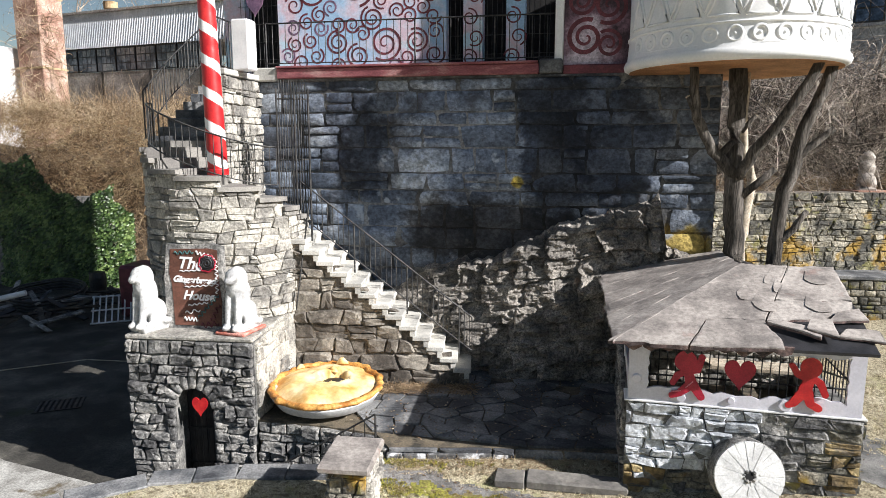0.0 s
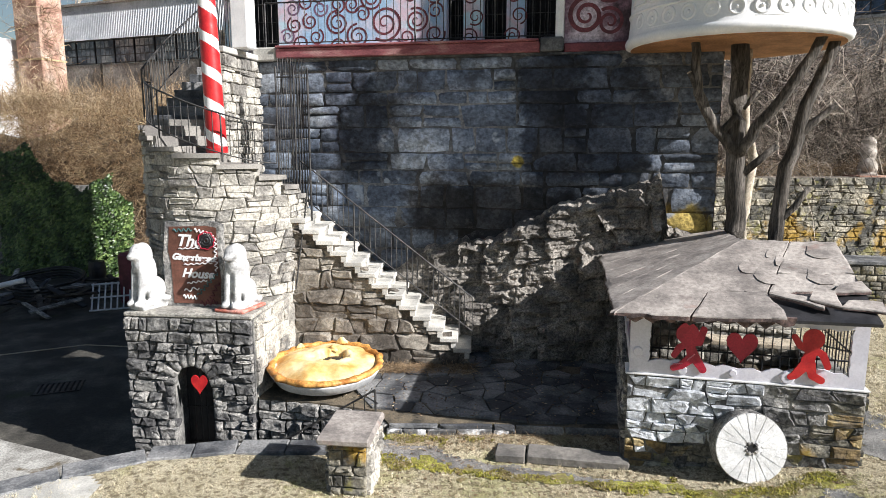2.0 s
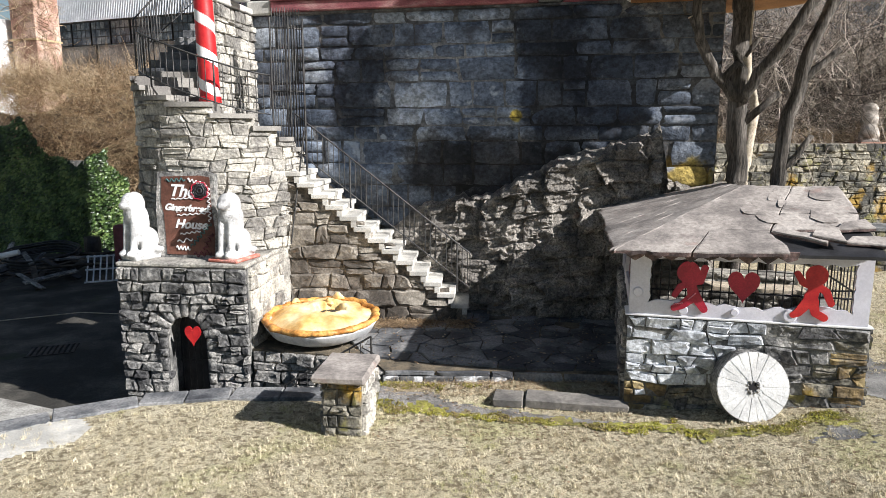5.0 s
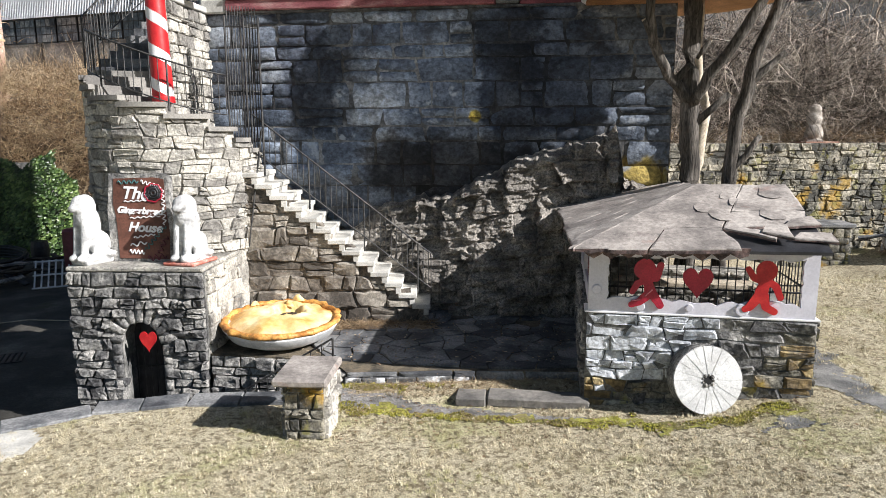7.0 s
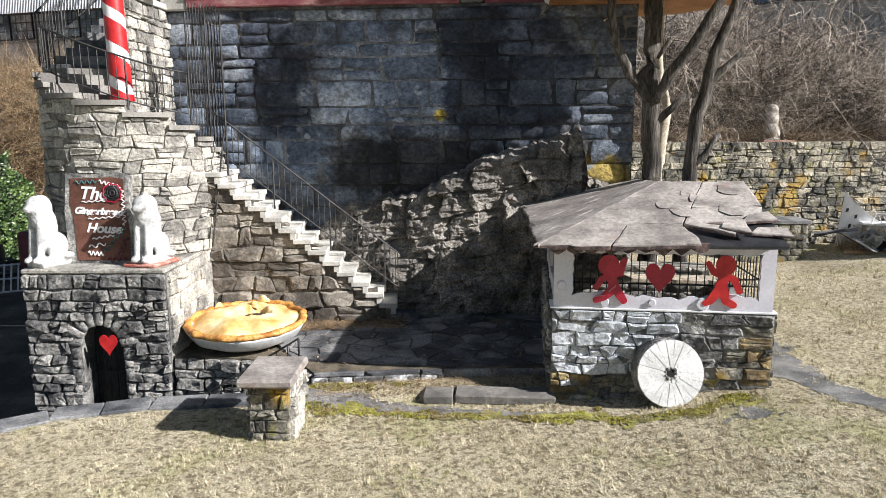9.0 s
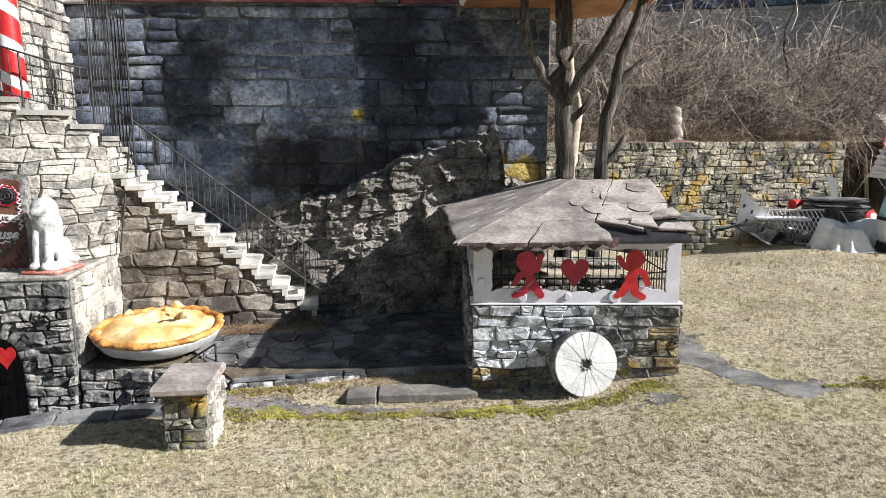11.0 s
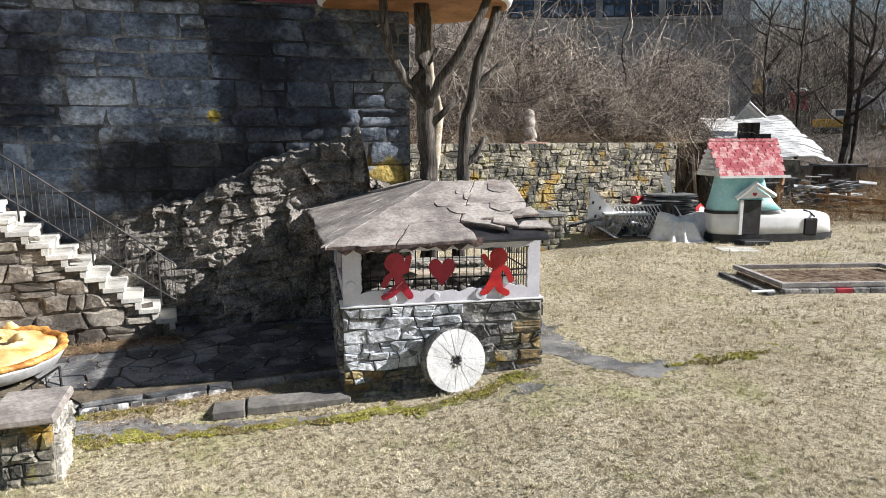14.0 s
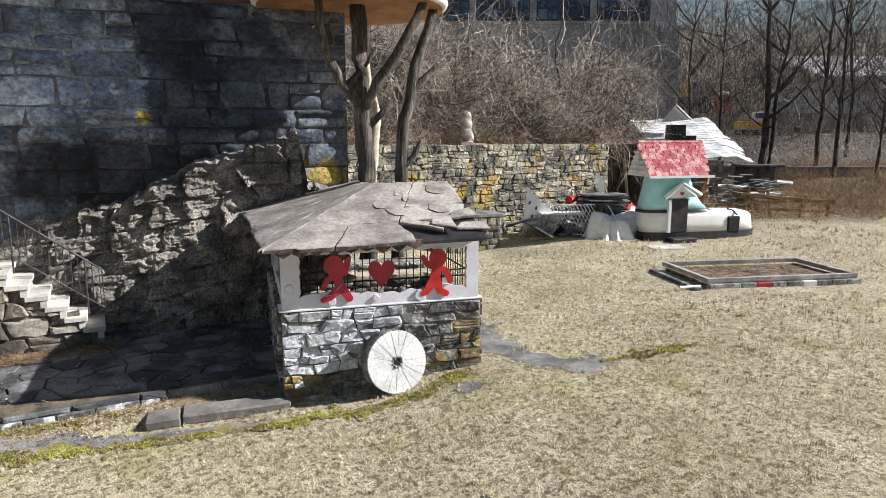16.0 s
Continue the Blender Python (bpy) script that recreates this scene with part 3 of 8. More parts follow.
# ---- terrace ledge and coping ----
ledge = tagged(new("ledge"), "chipped pink-red painted concrete ledge along the terrace", "ledge", kind="structure")
part("ledge_band", boxed(0.55, 6.15, -0.14, 0.3, TOP + 0.05, TOP + 0.26, bev=0.02, m=W), m_ledge, ledge)
part("ledge_lip", boxed(0.55, 6.13, -0.18, 0.3, TOP + 0.262, TOP + 0.31, bev=0.012, m=W), m_ledge, ledge)
part("coping_stone", boxed(0.0, 0.545, -0.12, 0.4, TOP + 0.002, TOP + 0.29, bev=0.03, m=W), m_conc, ledge, "grey-green coping stone")
part("coping_stone", boxed(6.155, 6.62, -0.12, 0.4, TOP + 0.06, TOP + 0.34, bev=0.03, m=W), m_slate, ledge)
part("ledge_band", boxed(6.63, 8.4, -0.06, 0.3, TOP + 0.04, TOP + 0.22, bev=0.02, m=W), m_maroon, ledge)
part("bed_course", boxed(0.0, WL, -0.05, 0.6, TOP, TOP + 0.045, m=W), m_mortar, ledge)
terrace = tagged(part("terrace", boxed(0.0, WL, 0.3, 8, TOP - 0.3, TOP + 0.2, m=W), m_conc), "concrete terrace floor in front of the house", "terrace", kind="structure")

# ---- patio of slate flags ----
PZ = 0.42
POLY = [(-3.35, 11.0), (-2.2, 10.75), (-1.2, 10.45), (-0.95, 9.95), (0.75, 9.95), (2.75, 9.75), (3.3, 13.9), (-3.3, 14.6)]


def inside(x, y, poly):
    c = False
    for (xa, ya), (xb, yb) in zip(poly, poly[1:] + poly[:1]):
        if (ya > y) != (yb > y) and x < (xb - xa) * (y - ya) / (yb - ya) + xa:
            c = not c
    return c


bm = bmesh.new()
tv = [bm.verts.new((x, y, PZ)) for x, y in POLY]
bv = [bm.verts.new((x, y, -1.1)) for x, y in POLY]
bm.faces.new(tv)
for i in range(len(POLY)):
    k = (i + 1) % len(POLY)
    bm.faces.new((tv[i], bv[i], bv[k], tv[k]))
bmesh.ops.recalc_face_normals(bm, faces=bm.faces)
patio = tagged(part("patio", bm, m_grey), "patio of uneven dark slate flagstones", "patio", kind="structure")

# ---- tower: curved stone drum carrying the winding steps ----
TC = Vector((-4.5, 13.5))
TR = 1.55
WIND = ((-197, 5.22), (-170, 5.22), (-152, 5.02), (-132, 4.82), (-107, 4.70), (-78, 4.50), (-52, 4.28), (-33, 4.08), (-20, 3.88))   # angle where a tread begins, height


def tower_top(a):
    z = 5.22
    for (aa, za) in WIND:
        if a >= aa:
            z = za
    return z


bm = bmesh.new()
prev = None
NA = 96
for i in range(NA + 1):
    a = -200 + 210 * i / NA
    ra = radians(a)
    z = tower_top(a) - 0.07
    o = (TC.x + TR * math.cos(ra), TC.y + TR * math.sin(ra))
    cur = (bm.verts.new((*o, -1.1)), bm.verts.new((*o, z)), bm.verts.new((TC.x + 0.15 * math.cos(ra), TC.y + 0.15 * math.sin(ra), z)))
    if prev:
        bm.faces.new((prev[0], cur[0], cur[1], prev[1]))
        bm.faces.new((prev[1], cur[1], cur[2], prev[2]))
    prev = cur
tower = tagged(part("stair_tower", bm, m_palemortar), "rounded pale fieldstone tower carrying a winding stair", "stone tower", kind="structure")


def tplace(s, z):
    a = -200 + math.degrees(s / TR)
    ra = radians(a)
    return (TC.x + TR * math.cos(ra), TC.y + TR * math.sin(ra), z), a + 90


# treads of the winding steps
angs = [w[0] for w in WIND] + [-8]
for (a0, z), a1 in zip(WIND, angs[1:]):
    bm = bmesh.new()
    n = 8
    top, bot = [], []
    for k in range(n + 1):
        ra = radians(a0 - 1 + (a1 - a0 + 2) * k / n)
        top.append((TC.x + (TR + 0.10) * math.cos(ra), TC.y + (TR + 0.10) * math.sin(ra)))
    for k in range(n, -1, -1):
        ra = radians(a0 - 1 + (a1 - a0 + 2) * k / n)
        top.append((TC.x + 0.2 * math.cos(ra), TC.y + 0.2 * math.sin(ra)))
    t = [bm.verts.new((x, y, z)) for x, y in top]
    b = [bm.verts.new((x, y, z - 0.085)) for x, y in top]
    bm.faces.new(t)
    bm.faces.new(b[::-1])
    for k in range(len(t)):
        bm.faces.new((t[k], b[k], b[(k + 1) % len(t)], t[(k + 1) % len(t)]))
    bmesh.ops.recalc_face_normals(bm, faces=bm.faces)
    part("tread", bm, m_dkstep, tower, "dark grey weathered winder tread")
    # riser below the tread
    ra = radians(a0)
    part("riser", boxed(0.2, TR - 0.02, -0.03, 0.03, z - 0.085, z + 0.13, m=pose(TC.x, TC.y, 0, 0, 0, a0)), m_dkstep, tower) if a0 > -190 else None

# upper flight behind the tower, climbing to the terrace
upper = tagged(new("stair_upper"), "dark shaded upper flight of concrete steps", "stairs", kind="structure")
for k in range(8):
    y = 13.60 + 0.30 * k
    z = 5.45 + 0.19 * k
    # dark stone and the shade on it, both put into the slate colour
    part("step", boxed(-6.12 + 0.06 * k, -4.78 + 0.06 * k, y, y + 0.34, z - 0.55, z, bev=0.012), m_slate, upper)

# wall between the winding stair and the terrace
inner = tagged(part("wall_inner", boxed(0, 2.2, 0.0, 0.30, 3.4, TOP, m=pose(-4.42, 13.1, 0, 0, 0, 80)), m_palemortar), "pale rubble stone side wall of the terrace", "stone wall", kind="structure")
inner2, il = straight((-4.42, 13.1), (-4.1, 14.72))
part("wall_cap", boxed(0, 2.0, -0.08, 0.38, TOP + 0.01, TOP + 0.13, bev=0.015, m=pose(-4.42, 13.1, 0, 0, 0, 80)), m_conc, inner)

# ---- pedestal with the arched door ----
PA, PB = Vector((-5.72, 11.2)), Vector((-3.38, 10.96))
PYAW = math.degrees(math.atan2(PB.y - PA.y, PB.x - PA.x))
PM = pose(PA.x, PA.y, 0, 0, 0, PYAW)
PW = (PB - PA).length
DC, DW, DSP, DB = 1.21, 0.36, 0.62, -1.02     # arch: middle, half width, spring height, sill


def in_arch(s, z, g=0.0):
    if abs(s - DC) > DW + g or z < DB:
        return False
    return z < DSP or math.hypot(s - DC, (z - DSP) * 0.9) < DW + g


bm = bmesh.new()
N = 20
arch = [(DC - DW, -1.1)] + [(DC - DW * math.cos(math.pi * k / N), DSP + DW * 1.1 * math.sin(math.pi * k / N)) for k in range(N + 1)] + [(DC + DW, -1.1)]
front = [(0, -1.1), (0, 1.86), (PW, 1.86), (PW, -1.1)]
loop = front + arch[::-1]
f = [bm.verts.new((x, 0, z)) for x, z in loop]
b = [bm.verts.new((x, 0.45, z)) for x, z in loop]
n = len(loop)
for i in range(n):
    k = (i + 1) % n
    bm.faces.new((f[i], b[i], b[k], f[k]))
for y in (0.0, 0.45):
    for strip in ([(0, -1.1), (DC - DW, -1.1), (DC - DW, 1.86), (0, 1.86)], [(DC + DW, -1.1), (PW, -1.1), (PW, 1.86), (DC + DW, 1.86)],
                  *[[p, q, (q[0], 1.86), (p[0], 1.86)] for p, q in zip(arch[1:-1], arch[2:-1])]):
        bm.faces.new([bm.verts.new((x, y, z)) for x, z in strip])
bmesh.ops.remove_doubles(bm, verts=bm.verts, dist=0.0005)
bmesh.ops.recalc_face_normals(bm, faces=bm.faces)
bmesh.ops.transform(bm, matrix=PM, verts=bm.verts)
pedestal = tagged(part("wall_pedestal", bm, m_rubmortar), "dark rubble stone pedestal block with an arched doorway", "stone wall", kind="structure")
# right side paler than the left: sun and shade put into the mortar tone
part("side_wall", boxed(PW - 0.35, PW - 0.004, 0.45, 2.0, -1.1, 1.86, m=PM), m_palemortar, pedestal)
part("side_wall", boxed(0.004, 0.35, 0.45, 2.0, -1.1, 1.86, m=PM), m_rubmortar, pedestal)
part("top_slab", boxed(-0.01, PW + 0.01, -0.05, 2.2, 1.862, 1.94, bev=0.02, m=PM), m_pale, pedestal, "pale stone slab on top")
# sheet that paints the shade inside the doorway
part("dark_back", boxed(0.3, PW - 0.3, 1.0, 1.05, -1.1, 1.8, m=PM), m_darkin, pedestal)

# ---- straight stair and its side wall ----
m_stairmortar = mat("brown_joint_mortar", [(0.3, (0.10, 0.085, 0.07)), (0.7, (0.24, 0.21, 0.175))], 2.5, 0.95, 0.9, 0, 20, dist=0.04)
SA, SB = Vector((-3.10, 12.86)), Vector((0.55, 12.70))
SYAW = math.degrees(math.atan2(SB.y - SA.y, SB.x - SA.x))
SM = pose(SA.x, SA.y, 0, 0, 0, SYAW)
NS, RISE, RUN = 13, 0.217, 0.2735
S0 = 3.41
stair = tagged(new("stair_lower"), "straight flight of pale concrete steps along the wall", "stairs", kind="structure")


def nose_z(s):
    return S0 - RISE * int(max(0, s) / RUN)


for k in range(NS):
    z = S0 - RISE * k
    x = RUN * k
    part("tread", boxed(x - 0.05, x + RUN + 0.035, -0.10, 1.35, z - 0.09, z, bev=0.01, m=SM @ pose(0, 0, 0, 0, 0, random.uniform(-0.4, 0.4))), m_conc, stair)
    part("riser", boxed(x + RUN - 0.10, x + RUN, -0.085, 1.35, z - RISE + 0.002, z - 0.092, m=SM), m_conc, stair)
bm = bmesh.new()
prof = [(-0.3, 0.0), (-0.3, S0 - 0.10)]
for k in range(NS):
    prof += [(RUN * k - (0.03 if k else 0.3), S0 - RISE * k - 0.10), (RUN * (k + 1) - 0.03, S0 - RISE * k - 0.10)]
prof.append((RUN * NS - 0.03, 0.0))
del prof[1]
f = [bm.verts.new((x, 0.0, z)) for x, z in prof]
b = [bm.verts.new((x, 1.3, z)) for x, z in prof]
ff, fb = bm.faces.new(f), bm.faces.new(b[::-1])
for i in range(len(prof)):
    bm.faces.new((f[i], b[i], b[(i + 1) % len(prof)], f[(i + 1) % len(prof)]))
bmesh.ops.triangulate(bm, faces=[ff, fb])
bmesh.ops.recalc_face_normals(bm, faces=bm.faces)
bmesh.ops.transform(bm, matrix=SM, verts=bm.verts)
part("side_wall", bm, m_stairmortar, stair)

# ---- far retaining wall at the right, and the bank above it ----
RA, RB = (4.2, 19.1), (19.6, 20.0)
RYAW = math.degrees(math.atan2(RB[1] - RA[1], RB[0] - RA[0]))
RM = pose(RA[0], RA[1], 0, 0, 0, RYAW)
RLEN = math.hypot(RB[0] - RA[0], RB[1] - RA[1])
ret = tagged(part("wall_garden", boxed(0, RLEN, 0, 0.6, -0.2, 3.86, m=RM), m_stairmortar), "mossy yellow-lichened fieldstone garden retaining wall", "retaining wall", kind="structure")
m_bank = mat("leaf_litter_bank", [(0.3, (0.07, 0.05, 0.03)), (0.7, (0.22, 0.16, 0.10))], 1.5, 0.95, 0.9, 0, 24)
bm = bmesh.new()
g2 = []
for i in range(30):
    row = []
    for j in range(14):
        x, y = 2 + 21.0 * i / 29, 0.3 + 20 * j / 13
        z = 3.82 + 0.10 * noise.noise(Vector((x * .5, y * .5, 3))) + 0.03 * y
        if i == 29:
            z = 0
        row.append(bm.verts.new(RM @ Vector((x - 2, y, z))))
    g2.append(row)
for i in range(29):
    for j in range(13):
        bm.faces.new((g2[i][j], g2[i + 1][j], g2[i + 1][j + 1], g2[i][j + 1]))
tagged(part("bank", bm, m_bank), "leaf-littered bank above the garden wall", "bank", kind="structure")


# ---- the stone hut ----
HM = pose(2.65, 9.15, 0, 0, 0, -13.4)
HI = HM.inverted()
hut = empty("stone_hut", HM, "small stone stall with slab roof and white scalloped front", "hut")
part("front_wall", boxed(0.0, 3.12, -0.028, 0.38, -0.1, 1.57), m_rubmortar, hut)
part("side_wall", boxed(0.002, 0.38, 0.38, 4.1, -0.1, 1.57), m_rubmortar, hut)
part("side_wall", boxed(2.74, 3.118, 0.38, 2.4, -0.1, 1.57), m_rubmortar, hut)
part("back_wall", boxed(0.38, 2.74, 2.0, 2.38, 0.0, 1.85), m_palemortar, hut, "pale stone back wall")
part("floor", boxed(0.3, 2.8, 0.3, 2.1, 0.2, 1.2), m_grey, hut)
part("sill", boxed(-0.03, 3.15, -0.05, 0.40, 1.572, 1.60, bev=0.006), m_white, hut)


def wavy_frame(L, z0, z1, x0, x1, zi0, zi1, seed, thick=0.045):
    """A board with a ragged, scalloped opening."""
    rnd = random.Random(seed)
    out, inn = [], []
    n = 26
    def scal(k):
        return 0.035 * abs(math.sin(k * 1.05 + seed)) + rnd.uniform(0, 0.03)
    for k in range(n):                                   # bottom, left to right
        f = k / n
        out.append((L * f, z0)); inn.append((x0 + (x1 - x0) * f, zi0 + scal(k) + 0.03 * math.sin(f * 9)))
    for k in range(12):
        f = k / 12
        out.append((L, z0 + (z1 - z0) * f)); inn.append((x1 - scal(k) * 0.5, zi0 + (zi1 - zi0) * f))
    for k in range(n):
        f = k / n
        out.append((L * (1 - f), z1)); inn.append((x1 + (x0 - x1) * f, zi1 - scal(k) * 0.8))
    for k in range(12):
        f = k / 12
        out.append((0, z1 + (z0 - z1) * f)); inn.append((x0 + scal(k) * 0.6, zi1 + (zi0 - zi1) * f))
    bm = bmesh.new()
    N = len(out)
    rings = [[bm.verts.new((x, y, z)) for x, z in lp] for y, lp in ((0, out), (0, inn), (thick, inn), (thick, out))]
    for a, b in zip(rings, rings[1:] + rings[:1]):
        for i in range(N):
            k = (i + 1) % N
            bm.faces.new((a[i], a[k], b[k], b[i]))
    bmesh.ops.recalc_face_normals(bm, faces=bm.faces)
    return bm


part("front_frame", wavy_frame(3.06, 1.602, 2.56, 0.25, 2.88, 1.76, 2.44, 3), m_icing, hut, "white scalloped icing board", m=pose(0.02, -0.03, 0))
part("side_frame", wavy_frame(3.6, 1.602, 2.56, 0.25, 3.3, 1.78, 2.42, 5), m_icing, hut, "white scalloped icing board", m=pose(0.03, 3.75, 0, 0, 0, -90))
for x, z, r in ((0.13, 1.92, 0.075), (0.75, 1.69, 0.07), (1.42, 1.70, 0.055), (2.12, 1.70, 0.10)):
    bm = bmesh.new()
    bmesh.ops.create_cone(bm, cap_ends=True, segments=20, radius1=r, radius2=r * 0.8, depth=0.03, matrix=pose(x, -0.045, z, 90))
    part("candy_button", bm, m_icing, hut)
for k in range(26):
    x = 0.1 + 2.9 * k / 25
    part("bar", rod(bmesh.new(), (x, 0.20, 1.58), (x, 0.20, 2.6), 0.009, seg=5), m_black, hut)
for k in range(14):
    y = 0.3 + 1.75 * k / 13
    part("bar", rod(bmesh.new(), (3.06, y, 1.58), (3.06, y, 2.62), 0.009, seg=5), m_black, hut)
for k in range(16):
    y = 0.3 + 3.3 * k / 15
    part("bar", rod(bmesh.new(), (0.14, y, 1.58), (0.14, y, 2.56), 0.009, seg=5), m_black, hut)
for a, b in (((0.1, 0.2, 1.92), (3.05, 0.2, 1.92)), ((3.06, 0.2, 1.95), (3.06, 2.0, 1.95)), ((3.06, 0.25, 2.02), (3.06, 2.0, 1.62))):
    part("cross_bar", rod(bmesh.new(), a, b, 0.014, seg=5), m_black, hut)
for x, y in ((0.06, 0.08), (3.05, 0.08), (3.05, 2.1), (0.06, 2.1), (0.06, 3.7)):
    part("post", boxed(x - 0.04, x + 0.04, y - 0.04, y + 0.04, 1.57, 2.62), m_white, hut)
part("curtain", boxed(0.085, 0.11, 0.35, 2.6, 1.6, 2.54), m_maroon, hut, "dark maroon board behind the side opening")
part("bench", boxed(0.9, 2.7, 1.35, 1.75, 1.68, 1.75, bev=0.01), m_cutwood, hut, "weathered wooden plank bench")



def blob_plate(caps, y0, y1, step=0.012):
    """A flat board whose outline runs round overlapping rounded limbs. caps: (x0, z0, r0, x1, z1, r1)."""
    def field(x, z):
        best = 1e9
        for xa, za, ra, xb, zb, rb in caps:
            dx, dz = xb - xa, zb - za
            f = min(1, max(0, ((x - xa) * dx + (z - za) * dz) / (dx * dx + dz * dz + 1e-9)))
            best = min(best, math.hypot(x - xa - f * dx, z - za - f * dz) - ra - (rb - ra) * f)
        return best
    x0 = min(min(c[0] - c[2], c[3] - c[5]) for c in caps) - step
    z0 = min(min(c[1] - c[2], c[4] - c[5]) for c in caps) - step
    nx_ = int((max(max(c[0] + c[2], c[3] + c[5]) for c in caps) - x0) / step) + 2
    nz_ = int((max(max(c[1] + c[2], c[4] + c[5]) for c in caps) - z0) / step) + 2
    val = [[field(x0 + i * step, z0 + j * step) for j in range(nz_ + 1)] for i in range(nx_ + 1)]
    bm = bmesh.new()
    for i in range(nx_):
        for j in range(nz_):
            cs = [(i, j), (i + 1, j), (i + 1, j + 1), (i, j + 1)]
            lp, rim = [], []
            for (a, b), (c, d) in zip(cs, cs[1:] + cs[:1]):
                va, vb = val[a][b], val[c][d]
                if va < 0:
                    lp.append((x0 + a * step, z0 + b * step))
                if (va < 0) != (vb < 0):
                    f = va / (va - vb)
                    lp.append((x0 + (a + (c - a) * f) * step, z0 + (b + (d - b) * f) * step))
                    rim.append(lp[-1])
            if len(lp) < 3:
                continue
            bm.faces.new([bm.verts.new((x, y0, z)) for x, z in lp])
            bm.faces.new([bm.verts.new((x, y1, z)) for x, z in lp[::-1]])
            if len(rim) == 2 and math.dist(rim[0], rim[1]) > 1e-5:
                (xa, za), (xb, zb) = rim
                bm.faces.new([bm.verts.new(v) for v in ((xa, y0, za), (xb, y0, zb), (xb, y1, zb), (xa, y1, za))])
    bmesh.ops.remove_doubles(bm, verts=bm.verts, dist=0.0004)
    bmesh.ops.recalc_face_normals(bm, faces=bm.faces)
    return bm


def gingerbread(x, z, flip, m_use, limbs, stripe):
    ob = empty("gingerbread_cutout", HM @ pose(x, -0.055, z), "red painted gingerbread biscuit cut-out with raised arm", "cut-out", "gingerbread cut-outs on the stall")
    k = -1 if flip else 1
    part("body", blob_plate([(k * a, b, c, k * d, e, f) for a, b, c, d, e, f in limbs], -0.012, 0.012), m_use, ob)
    for a, b, c, d in stripe:
        part("icing_stripe", rod(bmesh.new(), (k * a, -0.014, b), (k * c, -0.014, d), 0.009, seg=6), m_pinkicing, ob, "pale pink icing stripe")


m_pinkicing = mat("pink_icing", [(0.3, (0.62, 0.20, 0.26)), (0.7, (0.75, 0.36, 0.40))], 4, 0.5, 0.1)
# head, raised arm (two), lowered arm, trunk (two), striding legs
RUNNER = [(-0.02, 0.545, 0.145, -0.01, 0.56, 0.145), (0.04, 0.41, 0.04, 0.15, 0.43, 0.05), (0.15, 0.43, 0.05, 0.20, 0.62, 0.046), (0.0, 0.40, 0.045, -0.11, 0.34, 0.048), (-0.11, 0.34, 0.048, -0.175, 0.22, 0.042),
          (0.02, 0.42, 0.055, 0.07, 0.24, 0.08), (0.06, 0.20, 0.07, -0.07, 0.075, 0.052), (-0.07, 0.075, 0.052, -0.18, 0.03, 0.042), (0.09, 0.22, 0.07, 0.215, 0.035, 0.052)]
WAVER = [(0.0, 0.545, 0.135, 0.0, 0.56, 0.135), (0.05, 0.40, 0.045, 0.16, 0.45, 0.045), (0.16, 0.45, 0.045, 0.235, 0.57, 0.04), (-0.04, 0.40, 0.045, -0.13, 0.34, 0.05), (-0.13, 0.34, 0.05, -0.20, 0.18, 0.043),
         (0.0, 0.42, 0.06, 0.05, 0.25, 0.085), (0.07, 0.20, 0.075, 0.19, 0.035, 0.055), (0.19, 0.035, 0.055, 0.25, 0.0, 0.042), (0.02, 0.20, 0.07, -0.02, 0.04, 0.052), (-0.02, 0.04, 0.052, -0.13, -0.02, 0.05)]
gingerbread(0.80, 1.69, False, m_crim, RUNNER, ((-0.19, 0.09, -0.06, 0.11), (0.0, 0.16, 0.10, 0.26)))
gingerbread(2.40, 1.72, False, m_red, [(-a, b, c, -d, e, f) for a, b, c, d, e, f in WAVER], ())


def heart_loop(w, h):
    out = []
    for k in range(28):
        t = 2 * math.pi * k / 28
        x = 16 * math.sin(t) ** 3
        z = 13 * math.cos(t) - 5 * math.cos(2 * t) - 2 * math.cos(3 * t) - math.cos(4 * t)
        out.append((x / 32 * w, z / 29 * h))
    return out


tagged(part("heart_cutout", plate(heart_loop(0.42, 0.46), -0.012, 0.012), m_crim, m=HM @ pose(1.55, 0.16, 2.05)), "crimson painted wooden heart hanging on bars", "heart")

# roof: black deck with heavy stone slabs
EFL, EFR, RR, RH, RBK, EBL = [HI @ Vector(p) for p in ((2.41, 8.89, 2.56), (5.62, 8.14, 2.60), (6.3, 10.48, 3.28), (4.95, 10.83, 3.26), (5.42, 12.77, 3.2), (3.25, 13.35, 2.69))]
EBR, EMR = HI @ Vector((6.0, 13.2, 2.7)), HI @ Vector((7.0, 11.5, 2.72))
bm = bmesh.new()
dn = Vector((0, 0, -0.05))
tri = [(EFL, EFR, RR, RH), (EFL, RH, RBK, EBL), (RH, RR, EMR), (RH, EMR, EBR, RBK)]
for t in tri:
    a = [bm.verts.new(p + Vector((0, 0, -0.008))) for p in t]
    b = [bm.verts.new(p + dn) for p in t]
    bm.faces.new(a)
    bm.faces.new(b[::-1])
    for i in range(len(t)):
        k = (i + 1) % len(t)
        bm.faces.new((a[i], b[i], b[k], a[k]))
bmesh.ops.recalc_face_normals(bm, faces=bm.faces)
part("roof_deck", bm, m_black, hut, "black tarred roof deck")


